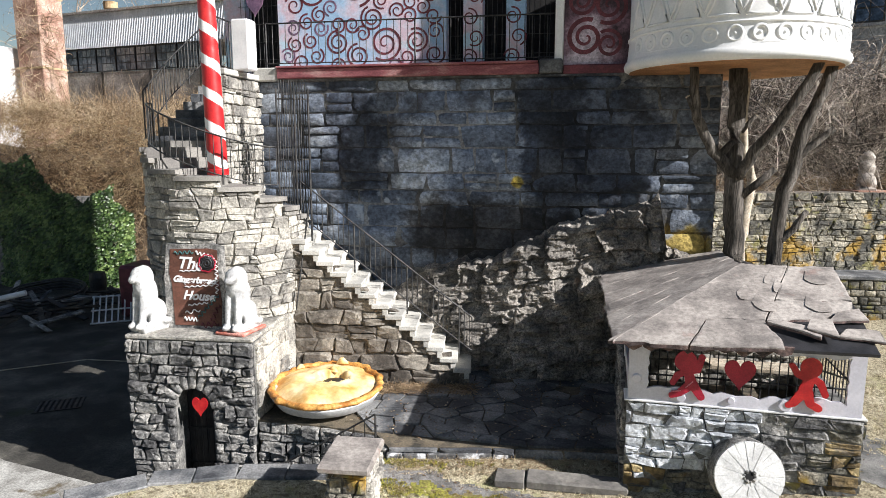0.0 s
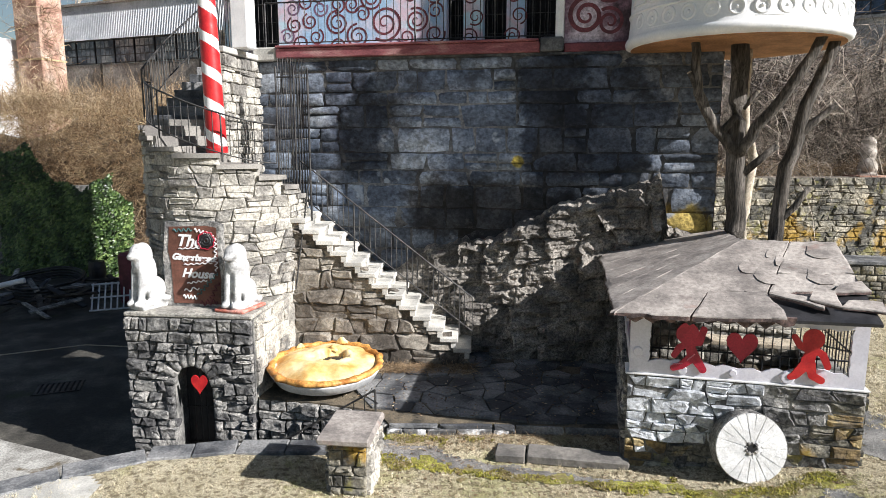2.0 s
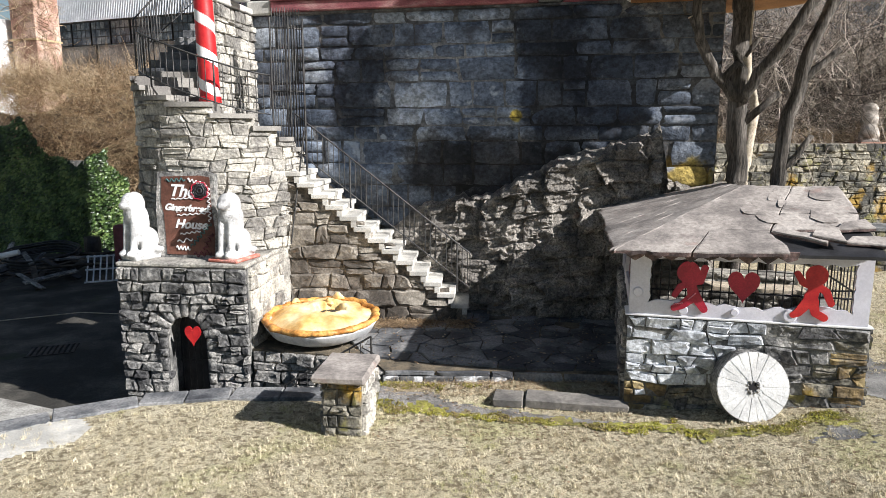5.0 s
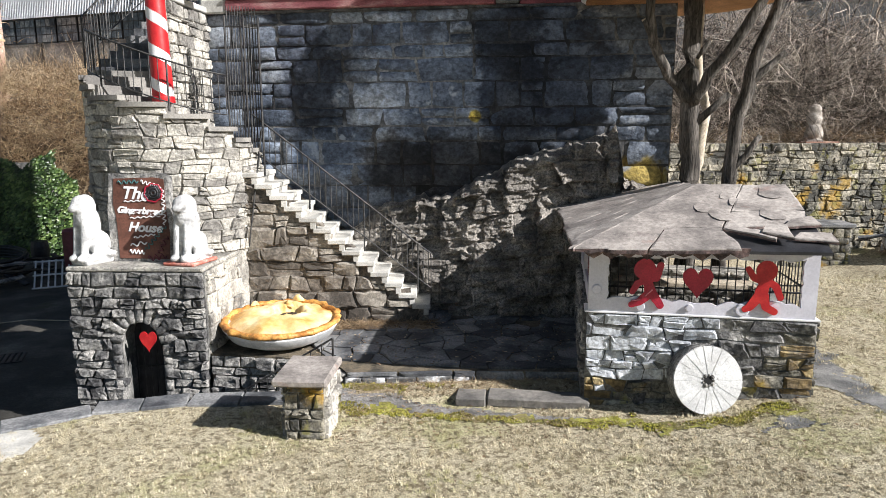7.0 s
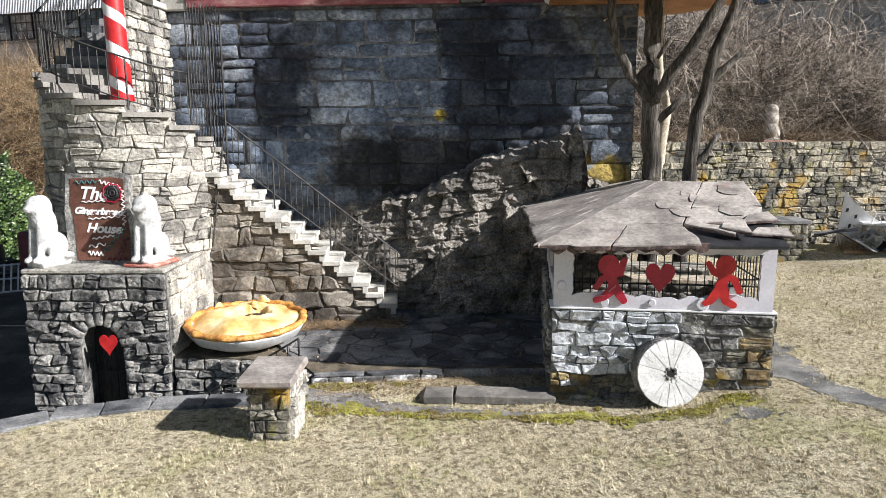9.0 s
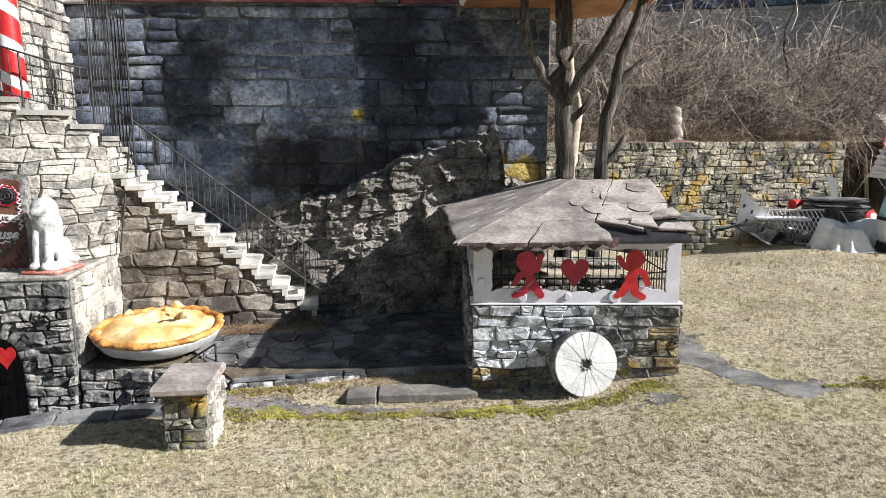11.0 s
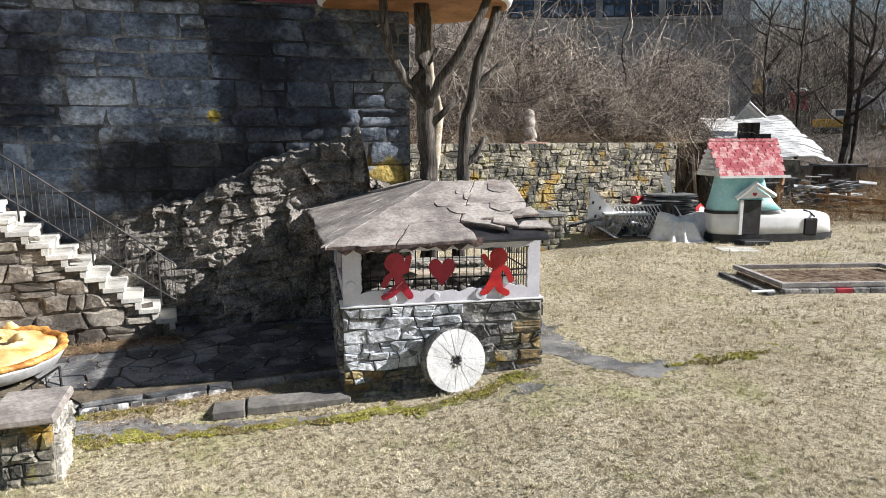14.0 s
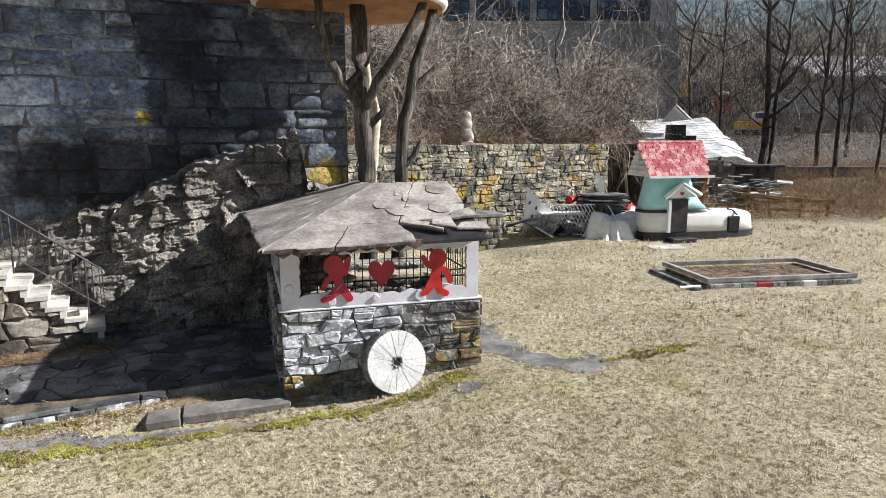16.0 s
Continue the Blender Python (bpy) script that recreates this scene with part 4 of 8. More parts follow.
def roof_stone(q, loop, th, seed, lift=0.0, warp=0.03):
    """A roof flag on the quad q with the outline loop of (u, v): worn top, thick ragged edges."""
    rnd = random.Random(seed)
    a, b, c, d = q
    def at(u, v):
        return (a * (1 - u) + b * u) * (1 - v) + (d * (1 - u) + c * u) * v
    lp = []
    for (ua, va), (ub, vb) in zip(loop, loop[1:] + loop[:1]):
        n = max(2, int(math.hypot((ub - ua) * 3.3, (vb - va) * 2.4) / 0.09))
        for k in range(n):
            u, v = ua + (ub - ua) * k / n, va + (vb - va) * k / n
            w = noise.noise(Vector((u * 6, v * 5, 3.3))) * warp + noise.noise(Vector((u * 24, v * 18, 1.7))) * warp * 0.35
            lp.append((u + w * 0.4, v + w))
    cu, cv = sum(p[0] for p in lp) / len(lp), sum(p[1] for p in lp) / len(lp)
    bm = bmesh.new()
    tops = []
    for k, (sc, dz) in enumerate(((1.0, -0.022), (0.992, -0.004), (0.93, 0.0))):
        tops.append([bm.verts.new(at(cu + (u - cu) * sc, cv + (v - cv) * sc) + Vector((0, 0, lift + th + dz + 0.012 * noise.noise(Vector((u * 9, v * 7, k + seed)))))) for u, v in lp])
    bt = [bm.verts.new(at(u, v) + Vector((0, 0, lift - 0.004 - 0.05 * max(0.0, noise.noise(Vector((u * 14, v * 9, seed)))) * (1 if v < 0.02 else 0)))) for u, v in lp]
    bm.faces.new(tops[2])
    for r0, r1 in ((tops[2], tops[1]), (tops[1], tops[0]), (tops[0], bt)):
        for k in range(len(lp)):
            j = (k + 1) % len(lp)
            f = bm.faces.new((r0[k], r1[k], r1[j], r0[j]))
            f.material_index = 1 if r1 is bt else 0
    bm.faces.new(bt[::-1])
    bmesh.ops.triangulate(bm, faces=[f for f in bm.faces if len(f.verts) > 4])
    bmesh.ops.recalc_face_normals(bm, faces=bm.faces)
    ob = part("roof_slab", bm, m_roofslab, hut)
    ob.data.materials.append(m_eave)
    return ob


def flake(q, u, v, du, dv, rise, seed, bend_=0.35):
    """A split layer of stone that lifts along a curved lip."""
    a, b, c, d = q
    def at(s_, t_):
        return (a * (1 - s_) + b * s_) * (1 - t_) + (d * (1 - s_) + c * s_) * t_
    bm = bmesh.new()
    n = 9
    lip, low, back = [], [], []
    for k in range(n):
        f = k / (n - 1)
        s_, t_ = u + du * f, v + dv * f - bend_ * 0.12 * math.sin(f * math.pi) + 0.006 * noise.noise(Vector((f * 9, seed, 0)))
        lip.append(bm.verts.new(at(s_, t_) + Vector((0, 0, 0.062 + rise * math.sin(f * math.pi)))))
        low.append(bm.verts.new(at(s_, t_ + 0.004) + Vector((0, 0, 0.055))))
        back.append(bm.verts.new(at(s_, t_ + 0.13) + Vector((0, 0, 0.056))))
    for k in range(n - 1):
        bm.faces.new((lip[k], lip[k + 1], back[k + 1], back[k]))
        bm.faces.new((low[k], low[k + 1], lip[k + 1], lip[k]))
    part("stone_flake", bm, m_roofslab, hut)


QF, QL = (EFL, EFR, RR, RH), (EFL, EBL, RBK, RH)
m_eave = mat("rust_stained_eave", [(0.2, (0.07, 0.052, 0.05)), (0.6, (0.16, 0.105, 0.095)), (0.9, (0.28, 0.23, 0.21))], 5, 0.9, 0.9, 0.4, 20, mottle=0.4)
for k, (lp, th) in enumerate((([(-0.012, -0.035), (0.305, -0.04), (0.285, 0.1), (0.265, 0.235), (0.545, 0.272), (0.535, 0.5), (0.515, 0.985), (0.0, 0.99)], 0.055), ([(0.542, 0.508), (0.99, 0.53), (0.985, 0.985), (0.522, 0.985)], 0.05),
                              ([(0.553, 0.275), (0.79, 0.30), (0.97, 0.42), (0.99, 0.52), (0.543, 0.498)], 0.046), ([(0.313, -0.04), (0.66, -0.03), (0.61, 0.13), (0.548, 0.262), (0.273, 0.226)], 0.06))):
    roof_stone(QF, lp, th, 40 + k)
for k, (lp, th, li) in enumerate((([(0.565, 0.215), (0.79, 0.07), (0.80, 0.13), (0.60, 0.25)], 0.05, 0.05), ([(0.73, 0.13), (0.86, 0.06), (0.84, 0.24), (0.75, 0.26)], 0.045, 0.085), ([(0.83, 0.26), (1.02, 0.30), (1.0, 0.42), (0.88, 0.36)], 0.05, 0.03), ([(0.86, 0.12), (1.04, 0.08), (1.04, 0.20), (0.90, 0.20)], 0.035, 0.02))):
    roof_stone(QF, lp, th, 50 + k, li, 0.015)
for k, (u, v, du, dv, ri) in enumerate(((0.28, 0.58, 0.13, -0.10, 0.008), (0.38, 0.80, 0.06, -0.09, 0.007), (0.42, 0.46, 0.15, -0.11, 0.008), (0.48, 0.72, 0.06, -0.13, 0.009), (0.72, 0.44, 0.14, -0.06, 0.006), (0.70, 0.78, 0.18, -0.05, 0.006))):
    flake(QF, u, v, du, dv, ri, k)
us = [-0.012, 0.13, 0.27, 0.40, 0.55, 0.70, 0.84, 1.0]
for k, (ua, ub) in enumerate(zip(us, us[1:])):             # long flags laid up the side slope
    roof_stone(QL, [(ua + 0.001, -0.03), (ub - 0.001, -0.03 - 0.01 * (k % 3)), (ub - 0.001, 0.99), (ua + 0.001, 0.99)], 0.050 - 0.004 * k, 70 + k, 0.0, 0.02)
# ragged drip edge under the front eave
rnd = random.Random(5)
for k in range(9):
    u = 0.02 + 0.58 * k / 8
    p = EFL.lerp(EFR, u)
    lp = [(0, 0.03), (0.3, 0.03), (0.27, -0.05 - rnd.uniform(0, 0.03)), (0.16, -0.10 - rnd.uniform(0, 0.05)), (0.05, -0.05 - rnd.uniform(0, 0.03))]
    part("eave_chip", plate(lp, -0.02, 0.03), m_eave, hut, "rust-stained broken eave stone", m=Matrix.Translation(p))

# ---- millstone ----
mill = empty("millstone", pose(4.17, 8.38, 0.77, 79, 0, -4) @ Matrix.Scale(0.88, 4), "white-painted old millstone leaning against the hut wall", "millstone")
bm = lathe([(0.50, -0.34), (0.545, -0.32), (0.55, -0.04), (0.53, -0.022)], 48, 0.02)
part("stone_body", bm, m_rubble, mill, "bare grey stone rim")
NL = 22
for k in range(NL):
    a0, a1 = 2 * math.pi * k / NL + 0.016, 2 * math.pi * (k + 1) / NL - 0.016
    sk = 0.10 if k % 2 else -0.02
    pts = []
    for i in range(5):
        a = a0 + (a1 - a0) * i / 4
        pts.append((0.538 * math.cos(a), 0.538 * math.sin(a)))
    r_in = 0.105 if k % 2 else 0.16
    pts += [(r_in * math.cos(a1 - sk), r_in * math.sin(a1 - sk)), (r_in * math.cos(a0 + 0.03 - sk), r_in * math.sin(a0 + 0.03 - sk))]
    bm = bmesh.new()
    t = [bm.verts.new((x * 0.995, y * 0.995, 0.012)) for x, y in pts]
    b = [bm.verts.new((x, y, -0.03)) for x, y in pts]
    bm.faces.new(t)
    for i in range(len(t)):
        j = (i + 1) % len(t)
        bm.faces.new((t[i], b[i], b[j], t[j]))
    part("millstone_land", bm, m_mill, mill)
bm = bmesh.new()
bmesh.ops.create_cone(bm, cap_ends=True, segments=48, radius1=0.53, radius2=0.53, depth=0.02, matrix=pose(0, 0, -0.004))
part("furrow_face", bm, m_mill, mill)
# solid block; its near-black colour stands in for the hole's shade
part("eye", boxed(-0.07, 0.07, -0.07, 0.07, -0.05, 0.014, bev=0.012, m=pose(0, 0, 0, 0, 0, 12)), m_darkin, mill, "dark rough square eye")
rnd = random.Random(8)
for k in range(9):
    a = 2 * math.pi * k / 9
    r = rnd.uniform(0.02, 0.04)
    bm = bmesh.new()
    bmesh.ops.create_icosphere(bm, subdivisions=1, radius=r, matrix=pose(0.085 * math.cos(a), 0.085 * math.sin(a), 0.005))
    part("chipped_edge", bm, m_rubble, mill)

# ---- gate pillar with slate cap ----
pillar = empty("stone_pillar", pose(-1.32, 8.63, 0.0, 0, 0, -7), "lichened rubble stone pillar with a broad slate cap", "pillar")
part("core", boxed(-0.27, 0.27, -0.29, 0.29, -0.2, 0.88), m_palemortar, pillar)
bm = boxed(-0.38, 0.36, -0.50, 0.50, 0.88, 1.0, bev=0.03)
for v in bm.verts:
    v.co += Vector((0.03, 0.03, 0.012)) * noise.noise(v.co * 5)
part("cap", bm, m_roofslab, pillar, "thick grey slate cap")

# ---- stone bench slabs at the path ----
m_slabgrey = mat("dull_brown_grey_slab", [(0.2, (0.10, 0.095, 0.09)), (0.7, (0.22, 0.205, 0.185))], 1.5, 0.9, 0.7, 0.2, 14, mottle=0.2, dist=0.03, spots=[(3, 0.66, (0.10, 0.11, 0.03), 0.5)])
for (xa, ya, xb, yb, z) in ((0.76, 9.42, 1.2, 9.34, 0.1), (1.24, 9.36, 2.72, 9.1, 0.12)):
    L = math.hypot(xb - xa, yb - ya)
    bm = boxed(0, L, -0.16, 0.20, 0.0, 0.15, bev=0.02)
    for v in bm.verts:
        v.co += Vector((0.02, 0.02, 0.012)) * noise.noise(v.co * 4 + Vector((xa, 0, 0)))
    tagged(part("stone_slab", bm, m_slabgrey, m=pose(xa, ya, z, 2, 0.5, math.degrees(math.atan2(yb - ya, xb - xa)))), "long low stone step slab lying on moss", "stone slab", "slabs along the path")

# ---- giant pie ----
pie = empty("giant_pie", pose(-2.26, 11.66, PZ + 0.13, 3, 0, 0), "giant model pie with golden crust in a tin", "pie")
part("tin", lathe([(0.62, -0.09), (0.64, -0.08), (0.93, 0.06), (1.02, 0.21), (1.04, 0.25), (0.95, 0.27)], 56, 0.012), m_tin, pie, "pale dented pie tin", True)
bm = bmesh.new()
rings = []
SEG, RN = 96, 22
for j in range(RN + 1):
    r = 0.06 + 0.90 * j / RN
    ring = []
    for k in range(SEG):
        a = 2 * math.pi * k / SEG
        p = Vector((r * math.cos(a), r * math.sin(a), 0))
        f = r / 0.96
        h = 0.27 + 0.19 * (1 - f ** 2.6) + 0.075 * noise.noise(p * 2.6) + 0.015 * noise.noise(p * 9)
        hole = math.hypot(p.x * 0.66 - 0.10, p.y * 0.85 - 0.02) + 0.05 * noise.noise(p * 7)
        h -= 0.17 * smooth01((0.20 - hole) / 0.08)
        h += (0.09 if p.y > 0.05 else -0.03) * math.exp(-((hole - 0.23) / 0.06) ** 2) * (0.7 + 0.6 * noise.noise(p * 6))
        ring.append(bm.verts.new((p.x, p.y, h)))
    rings.append(ring)
for r0, r1 in zip(rings, rings[1:]):
    for k in range(SEG):
        bm.faces.new((r0[k], r1[k], r1[(k + 1) % SEG], r0[(k + 1) % SEG]))
bm.faces.new(rings[0])
part("crust", bm, m_pie, pie, "bumpy golden top crust", True)
m_piedark = mat("browned_crust_edge", [(0.3, (0.42, 0.17, 0.035)), (0.7, (0.68, 0.36, 0.10))], 4, 0.55, 0.3, 0, 20)
bm = bmesh.new()
prev = first = None
for k in range(120):
    a = 2 * math.pi * k / 120
    fl = 0.014 * math.sin(k * 2 * math.pi / 5.0) + 0.05 * noise.noise(Vector((math.cos(a) * 3, math.sin(a) * 3, 0)))
    R = 1.0 + fl
    ring = []
    for i in range(8):
        b = 2 * math.pi * i / 8
        rr = 0.07 + 0.03 * noise.noise(Vector((math.cos(a) * 5, math.sin(a) * 5, 3)))
        ring.append(bm.verts.new(((R + rr * math.cos(b)) * math.cos(a), (R + rr * math.cos(b)) * math.sin(a), 0.30 + rr * 0.75 * math.sin(b) + 0.5 * fl)))
    if prev:
        for i in range(8):
            bm.faces.new((prev[i], ring[i], ring[(i + 1) % 8], prev[(i + 1) % 8]))
    else:
        first = ring
    prev = ring
for i in range(8):
    bm.faces.new((prev[i], first[i], first[(i + 1) % 8], prev[(i + 1) % 8]))
part("fluted_rim", bm, m_piedark, pie, "crimped browned crust edge", True)
# black ellipsoid that paints the shade inside the crust's hole
bm = bmesh.new()
bmesh.ops.create_uvsphere(bm, u_segments=16, v_segments=8, radius=0.16, matrix=pose(0.15, 0.03, 0.30) @ Matrix.Diagonal((1.5, 1.2, 0.5, 1)))
part("vent", bm, m_black, pie, "dark vent hole", True)
for cx, cy, rz, sc in ((0.16, 0.90, 10, 0.8), (-0.62, 0.66, 40, 0.55), (0.10, 0.20, 0, 0.7)):        # torn, upturned crust flaps
    lp = []
    for i in range(15):
        f = i / 14
        lp.append((-0.16 + 0.32 * f, 0.02 + 0.15 * math.sin(f * math.pi) + 0.05 * noise.noise(Vector((f * 7, rz, 0)))))
    bm = plate([(-0.16, 0.0)] + lp[1:-1] + [(0.16, 0.0)], -0.022, 0.022)
    bmesh.ops.subdivide_edges(bm, edges=bm.edges[:], cuts=1)
    for v in bm.verts:
        v.co.y += -1.6 * v.co.z ** 2 * 2 + 0.03 * noise.noise(v.co * 9)
    part("crust_flap", bm, m_pie, pie, "", True, pose(cx, cy, 0.33 if sc != 0.7 else 0.44, -18, 0, rz) @ Matrix.Scale(sc, 4))


# ---- lions ----
def lion(name, m, mtl, label, group, face=1):
    bm = bmesh.new()
    def ball(x, y, z, r, sx=1, sy=1, sz=1, rx=0):
        bmesh.ops.create_uvsphere(bm, u_segments=18, v_segments=12, radius=r, matrix=pose(x, y, z, rx) @ Matrix.Diagonal((sx, sy, sz, 1)))
    box(bm, -0.24, 0.24, -0.30, 0.32, 0.0, 0.10)
    ball(0, 0.12, 0.32, 0.26, 0.92, 1.0, 0.95)
    ball(0.17, 0.06, 0.25, 0.17, 0.6, 1.1, 1.0)
    ball(-0.17, 0.06, 0.25, 0.17, 0.6, 1.1, 1.0)
    ball(0, -0.02, 0.58, 0.24, 0.85, 0.85, 1.45, -14)
    ball(0, -0.10, 0.82, 0.22, 0.98, 0.8, 1.15)
    ball(0, -0.16, 1.02, 0.17, 0.95, 1.05, 1.0)
    ball(0, -0.31, 0.97, 0.085, 1.1, 1.1, 0.85)
    ball(0, -0.05, 0.98, 0.21, 1.0, 0.75, 1.05)
    ball(0, -0.02, 0.72, 0.24, 0.95, 0.8, 1.2)
    for s in (-1, 1):
        rod(bm, (0.10 * s, -0.17, 0.72), (0.105 * s, -0.25, 0.12), 0.085, 0.07, 12)
        ball(0.105 * s, -0.30, 0.12, 0.085, 1, 1.3, 0.75)
        ball(0.2 * s, -0.14, 0.12, 0.09, 0.9, 1.5, 0.7)
    ball(0.26, 0.22, 0.16, 0.06, 1, 1.8, 1)
    ob = part(name, bm, mtl, None, "", True, m)
    tagged(ob, label, "statue", group)
    r = ob.modifiers.new("merge", "REMESH")
    r.mode, r.voxel_size, r.use_smooth_shade = "VOXEL", 0.022, True
    s = ob.modifiers.new("soften", "SMOOTH")
    s.factor, s.iterations = 0.5, 3
    return ob


lion("lion_statue", pose(-5.42, 11.50, 1.94, 0, 0, -28) @ Matrix.Diagonal((0.88, 0.9, 1, 1)), m_statue, "whitewashed seated lion statue on the stone pedestal", "lion statues by the sign")
lion("lion_statue", pose(-3.72, 11.42, 1.94, 0, 0, -18) @ Matrix.Diagonal((0.92, 0.95, 1, 1)), m_statue, "whitewashed seated lion statue with a reddish base", "lion statues by the sign")
tagged(part("statue_base", boxed(-0.30, 0.30, -0.36, 0.36, 0, 0.06, bev=0.02), mat("worn_red_base", [(0.3, (0.45, 0.14, 0.10)), (0.7, (0.6, 0.3, 0.25))], 4), m=pose(-3.72, 11.40, 1.942, 0, 0, -18)), "worn red painted base under the lion", "statue base")

# ---- sign slab ----
m_signbrown = mat("brown_painted_stone", [(0.3, (0.085, 0.032, 0.020)), (0.7, (0.15, 0.06, 0.04))], 3, 0.7, 0.4, 0, 30, mottle=0.2)
SG = pose(-5.22, 11.62, 1.94, -6, 0, -4)
sign = empty("sign_slab", SG, "brown painted stone sign with white icing lettering", "sign")
lp = [(0, 0), (1.16, 0), (1.18, 0.5), (1.12, 0.9), (1.1, 1.5), (0.9, 1.56), (0.5, 1.52), (0.06, 1.55), (0.02, 0.9), (0.05, 0.4)]
part("slab", plate(lp, 0.0, 0.16), m_rubble, sign)
lp2 = [(0.22, 0.06), (1.10, 0.04), (1.11, 0.5), (1.05, 0.9), (1.02, 1.44), (0.85, 1.47), (0.14, 1.45), (0.12, 1.0), (0.17, 0.8), (0.2, 0.4)]
part("painted_panel", plate(lp2, -0.012, 0.0), m_signbrown, sign, "brown painted panel")


def letter(text, x, z, size, name):
    cu = bpy.data.curves.new(name, "FONT")
    cu.body, cu.size, cu.shear, cu.extrude, cu.offset = text, size, 0.25, 0.008, 0.007
    cu.materials.append(m_white)
    ob = new(name, cu)
    ob.parent = sign
    ob.matrix_basis = pose(x, -0.016, z, 90, 3, 0)
    return ob


letter("The", 0.27, 1.11, 0.30, "lettering")
letter("Gingerbread", 0.19, 0.86, 0.158, "lettering")
letter("House", 0.38, 0.54, 0.225, "lettering")


def squiggle(pts, r, mtl, name, label=""):
    part(name, tube(pts, [r] * len(pts), 5), mtl, sign, label, True)


def wave(x0, z0, x1, z1, amp, n, r, mtl, name):
    d = Vector((x1 - x0, z1 - z0))
    nrm = Vector((-d.y, d.x)).normalized()
    pts = []
    for k in range(n * 8 + 1):
        f = k / (n * 8)
        o = amp * math.sin(f * n * 2 * math.pi)
        pts.append((x0 + d.x * f + nrm.x * o, -0.022, z0 + d.y * f + nrm.y * o))
    squiggle(pts, r, mtl, name)


m_teal = mat("teal_icing", [(0.3, (0.04, 0.12, 0.12)), (0.7, (0.08, 0.2, 0.2))], 5)
wave(0.42, 0.76, 0.95, 0.80, 0.012, 5, 0.011, m_white, "icing_rope")
wave(0.32, 1.05, 0.72, 1.07, 0.010, 4, 0.011, m_white, "icing_rope")
wave(0.48, 0.42, 0.85, 0.48, 0.014, 4, 0.012, m_white, "icing_rope")
wave(0.42, 0.28, 0.70, 0.34, 0.03, 2, 0.012, m_white, "icing_rope")
wave(0.40, 0.18, 0.66, 0.16, 0.035, 4, 0.011, m_white, "icing_scroll")
wave(0.68, 0.20, 1.04, 0.62, 0.035, 6, 0.010, m_teal, "icing_scroll")
wave(1.03, 0.65, 1.00, 1.25, 0.03, 7, 0.010, m_white, "icing_scroll")
wave(0.98, 1.30, 0.62, 1.40, 0.03, 5, 0.010, m_white, "icing_scroll")
wave(0.58, 1.40, 0.22, 1.38, 0.03, 4, 0.010, m_teal, "icing_scroll")
wave(0.72, 0.05, 1.04, 0.10, 0.05, 3, 0.012, m_maroon, "icing_scroll")
wave(0.92, 0.14, 1.06, 0.44, 0.04, 3, 0.012, m_maroon, "icing_scroll")
for r, mt, rr in ((0.155, m_crim, 0.014), (0.12, m_black, 0.012), (0.085, m_black, 0.02), (0.04, m_black, 0.02)):
    squiggle([(0.84 + r * (1 + 0.06 * math.sin(a * 8)) * math.cos(a), -0.024, 1.20 + r * (1 + 0.06 * math.sin(a * 8)) * math.sin(a)) for a in [2 * math.pi * k / 48 for k in range(49)]], rr, mt, "rosette_ring")

# ---- striped pole ----
pole = empty("striped_pole", pose(-4.37, 12.5, 4.70, 0, -1.0, 0), "red and white spiral-striped candy pole on the stair", "pole")
me = bpy.data.meshes.new("shaft")
vs, fs, mi = [], [], []
SEG, NZ2, H = 40, 200, 3.1
for j in range(NZ2 + 1):
    r = 0.185 - 0.03 * j / NZ2 + 0.004 * noise.noise(Vector((0, 0, j * 0.1)))
    for k in range(SEG):
        a = 2 * math.pi * k / SEG
        vs.append((r * math.cos(a), r * math.sin(a), 0.1 + H * j / NZ2))
for j in range(NZ2):
    for k in range(SEG):
        fs.append((j * SEG + k, j * SEG + (k + 1) % SEG, (j + 1) * SEG + (k + 1) % SEG, (j + 1) * SEG + k))
        ph = (H * j / NZ2 / 0.60 + k / SEG + 0.12) % 1.0
        mi.append(1 if ph < 0.33 else 0)
me.from_pydata(vs, [], fs)
me.materials.append(m_red)
me.materials.append(m_white)
me.polygons.foreach_set("material_index", mi)
me.polygons.foreach_set("use_smooth", [True] * len(fs))
ob = new("shaft", me)
ob.parent = pole
part("foot_ring", lathe([(0.2, 0.0), (0.2, 0.10), (0.19, 0.12)], 32), m_red, pole)
part("white_ring", lathe([(0.165, 3.2), (0.185, 3.22), (0.185, 3.32), (0.165, 3.34)], 32), m_white, pole)
part("capital", lathe([(0.15, 3.34), (0.19, 3.4), (0.21, 3.6), (0.25, 3.75), (0.25, 3.9)], 24, 0.12), m_ledge, pole, "worn carved capital", True)


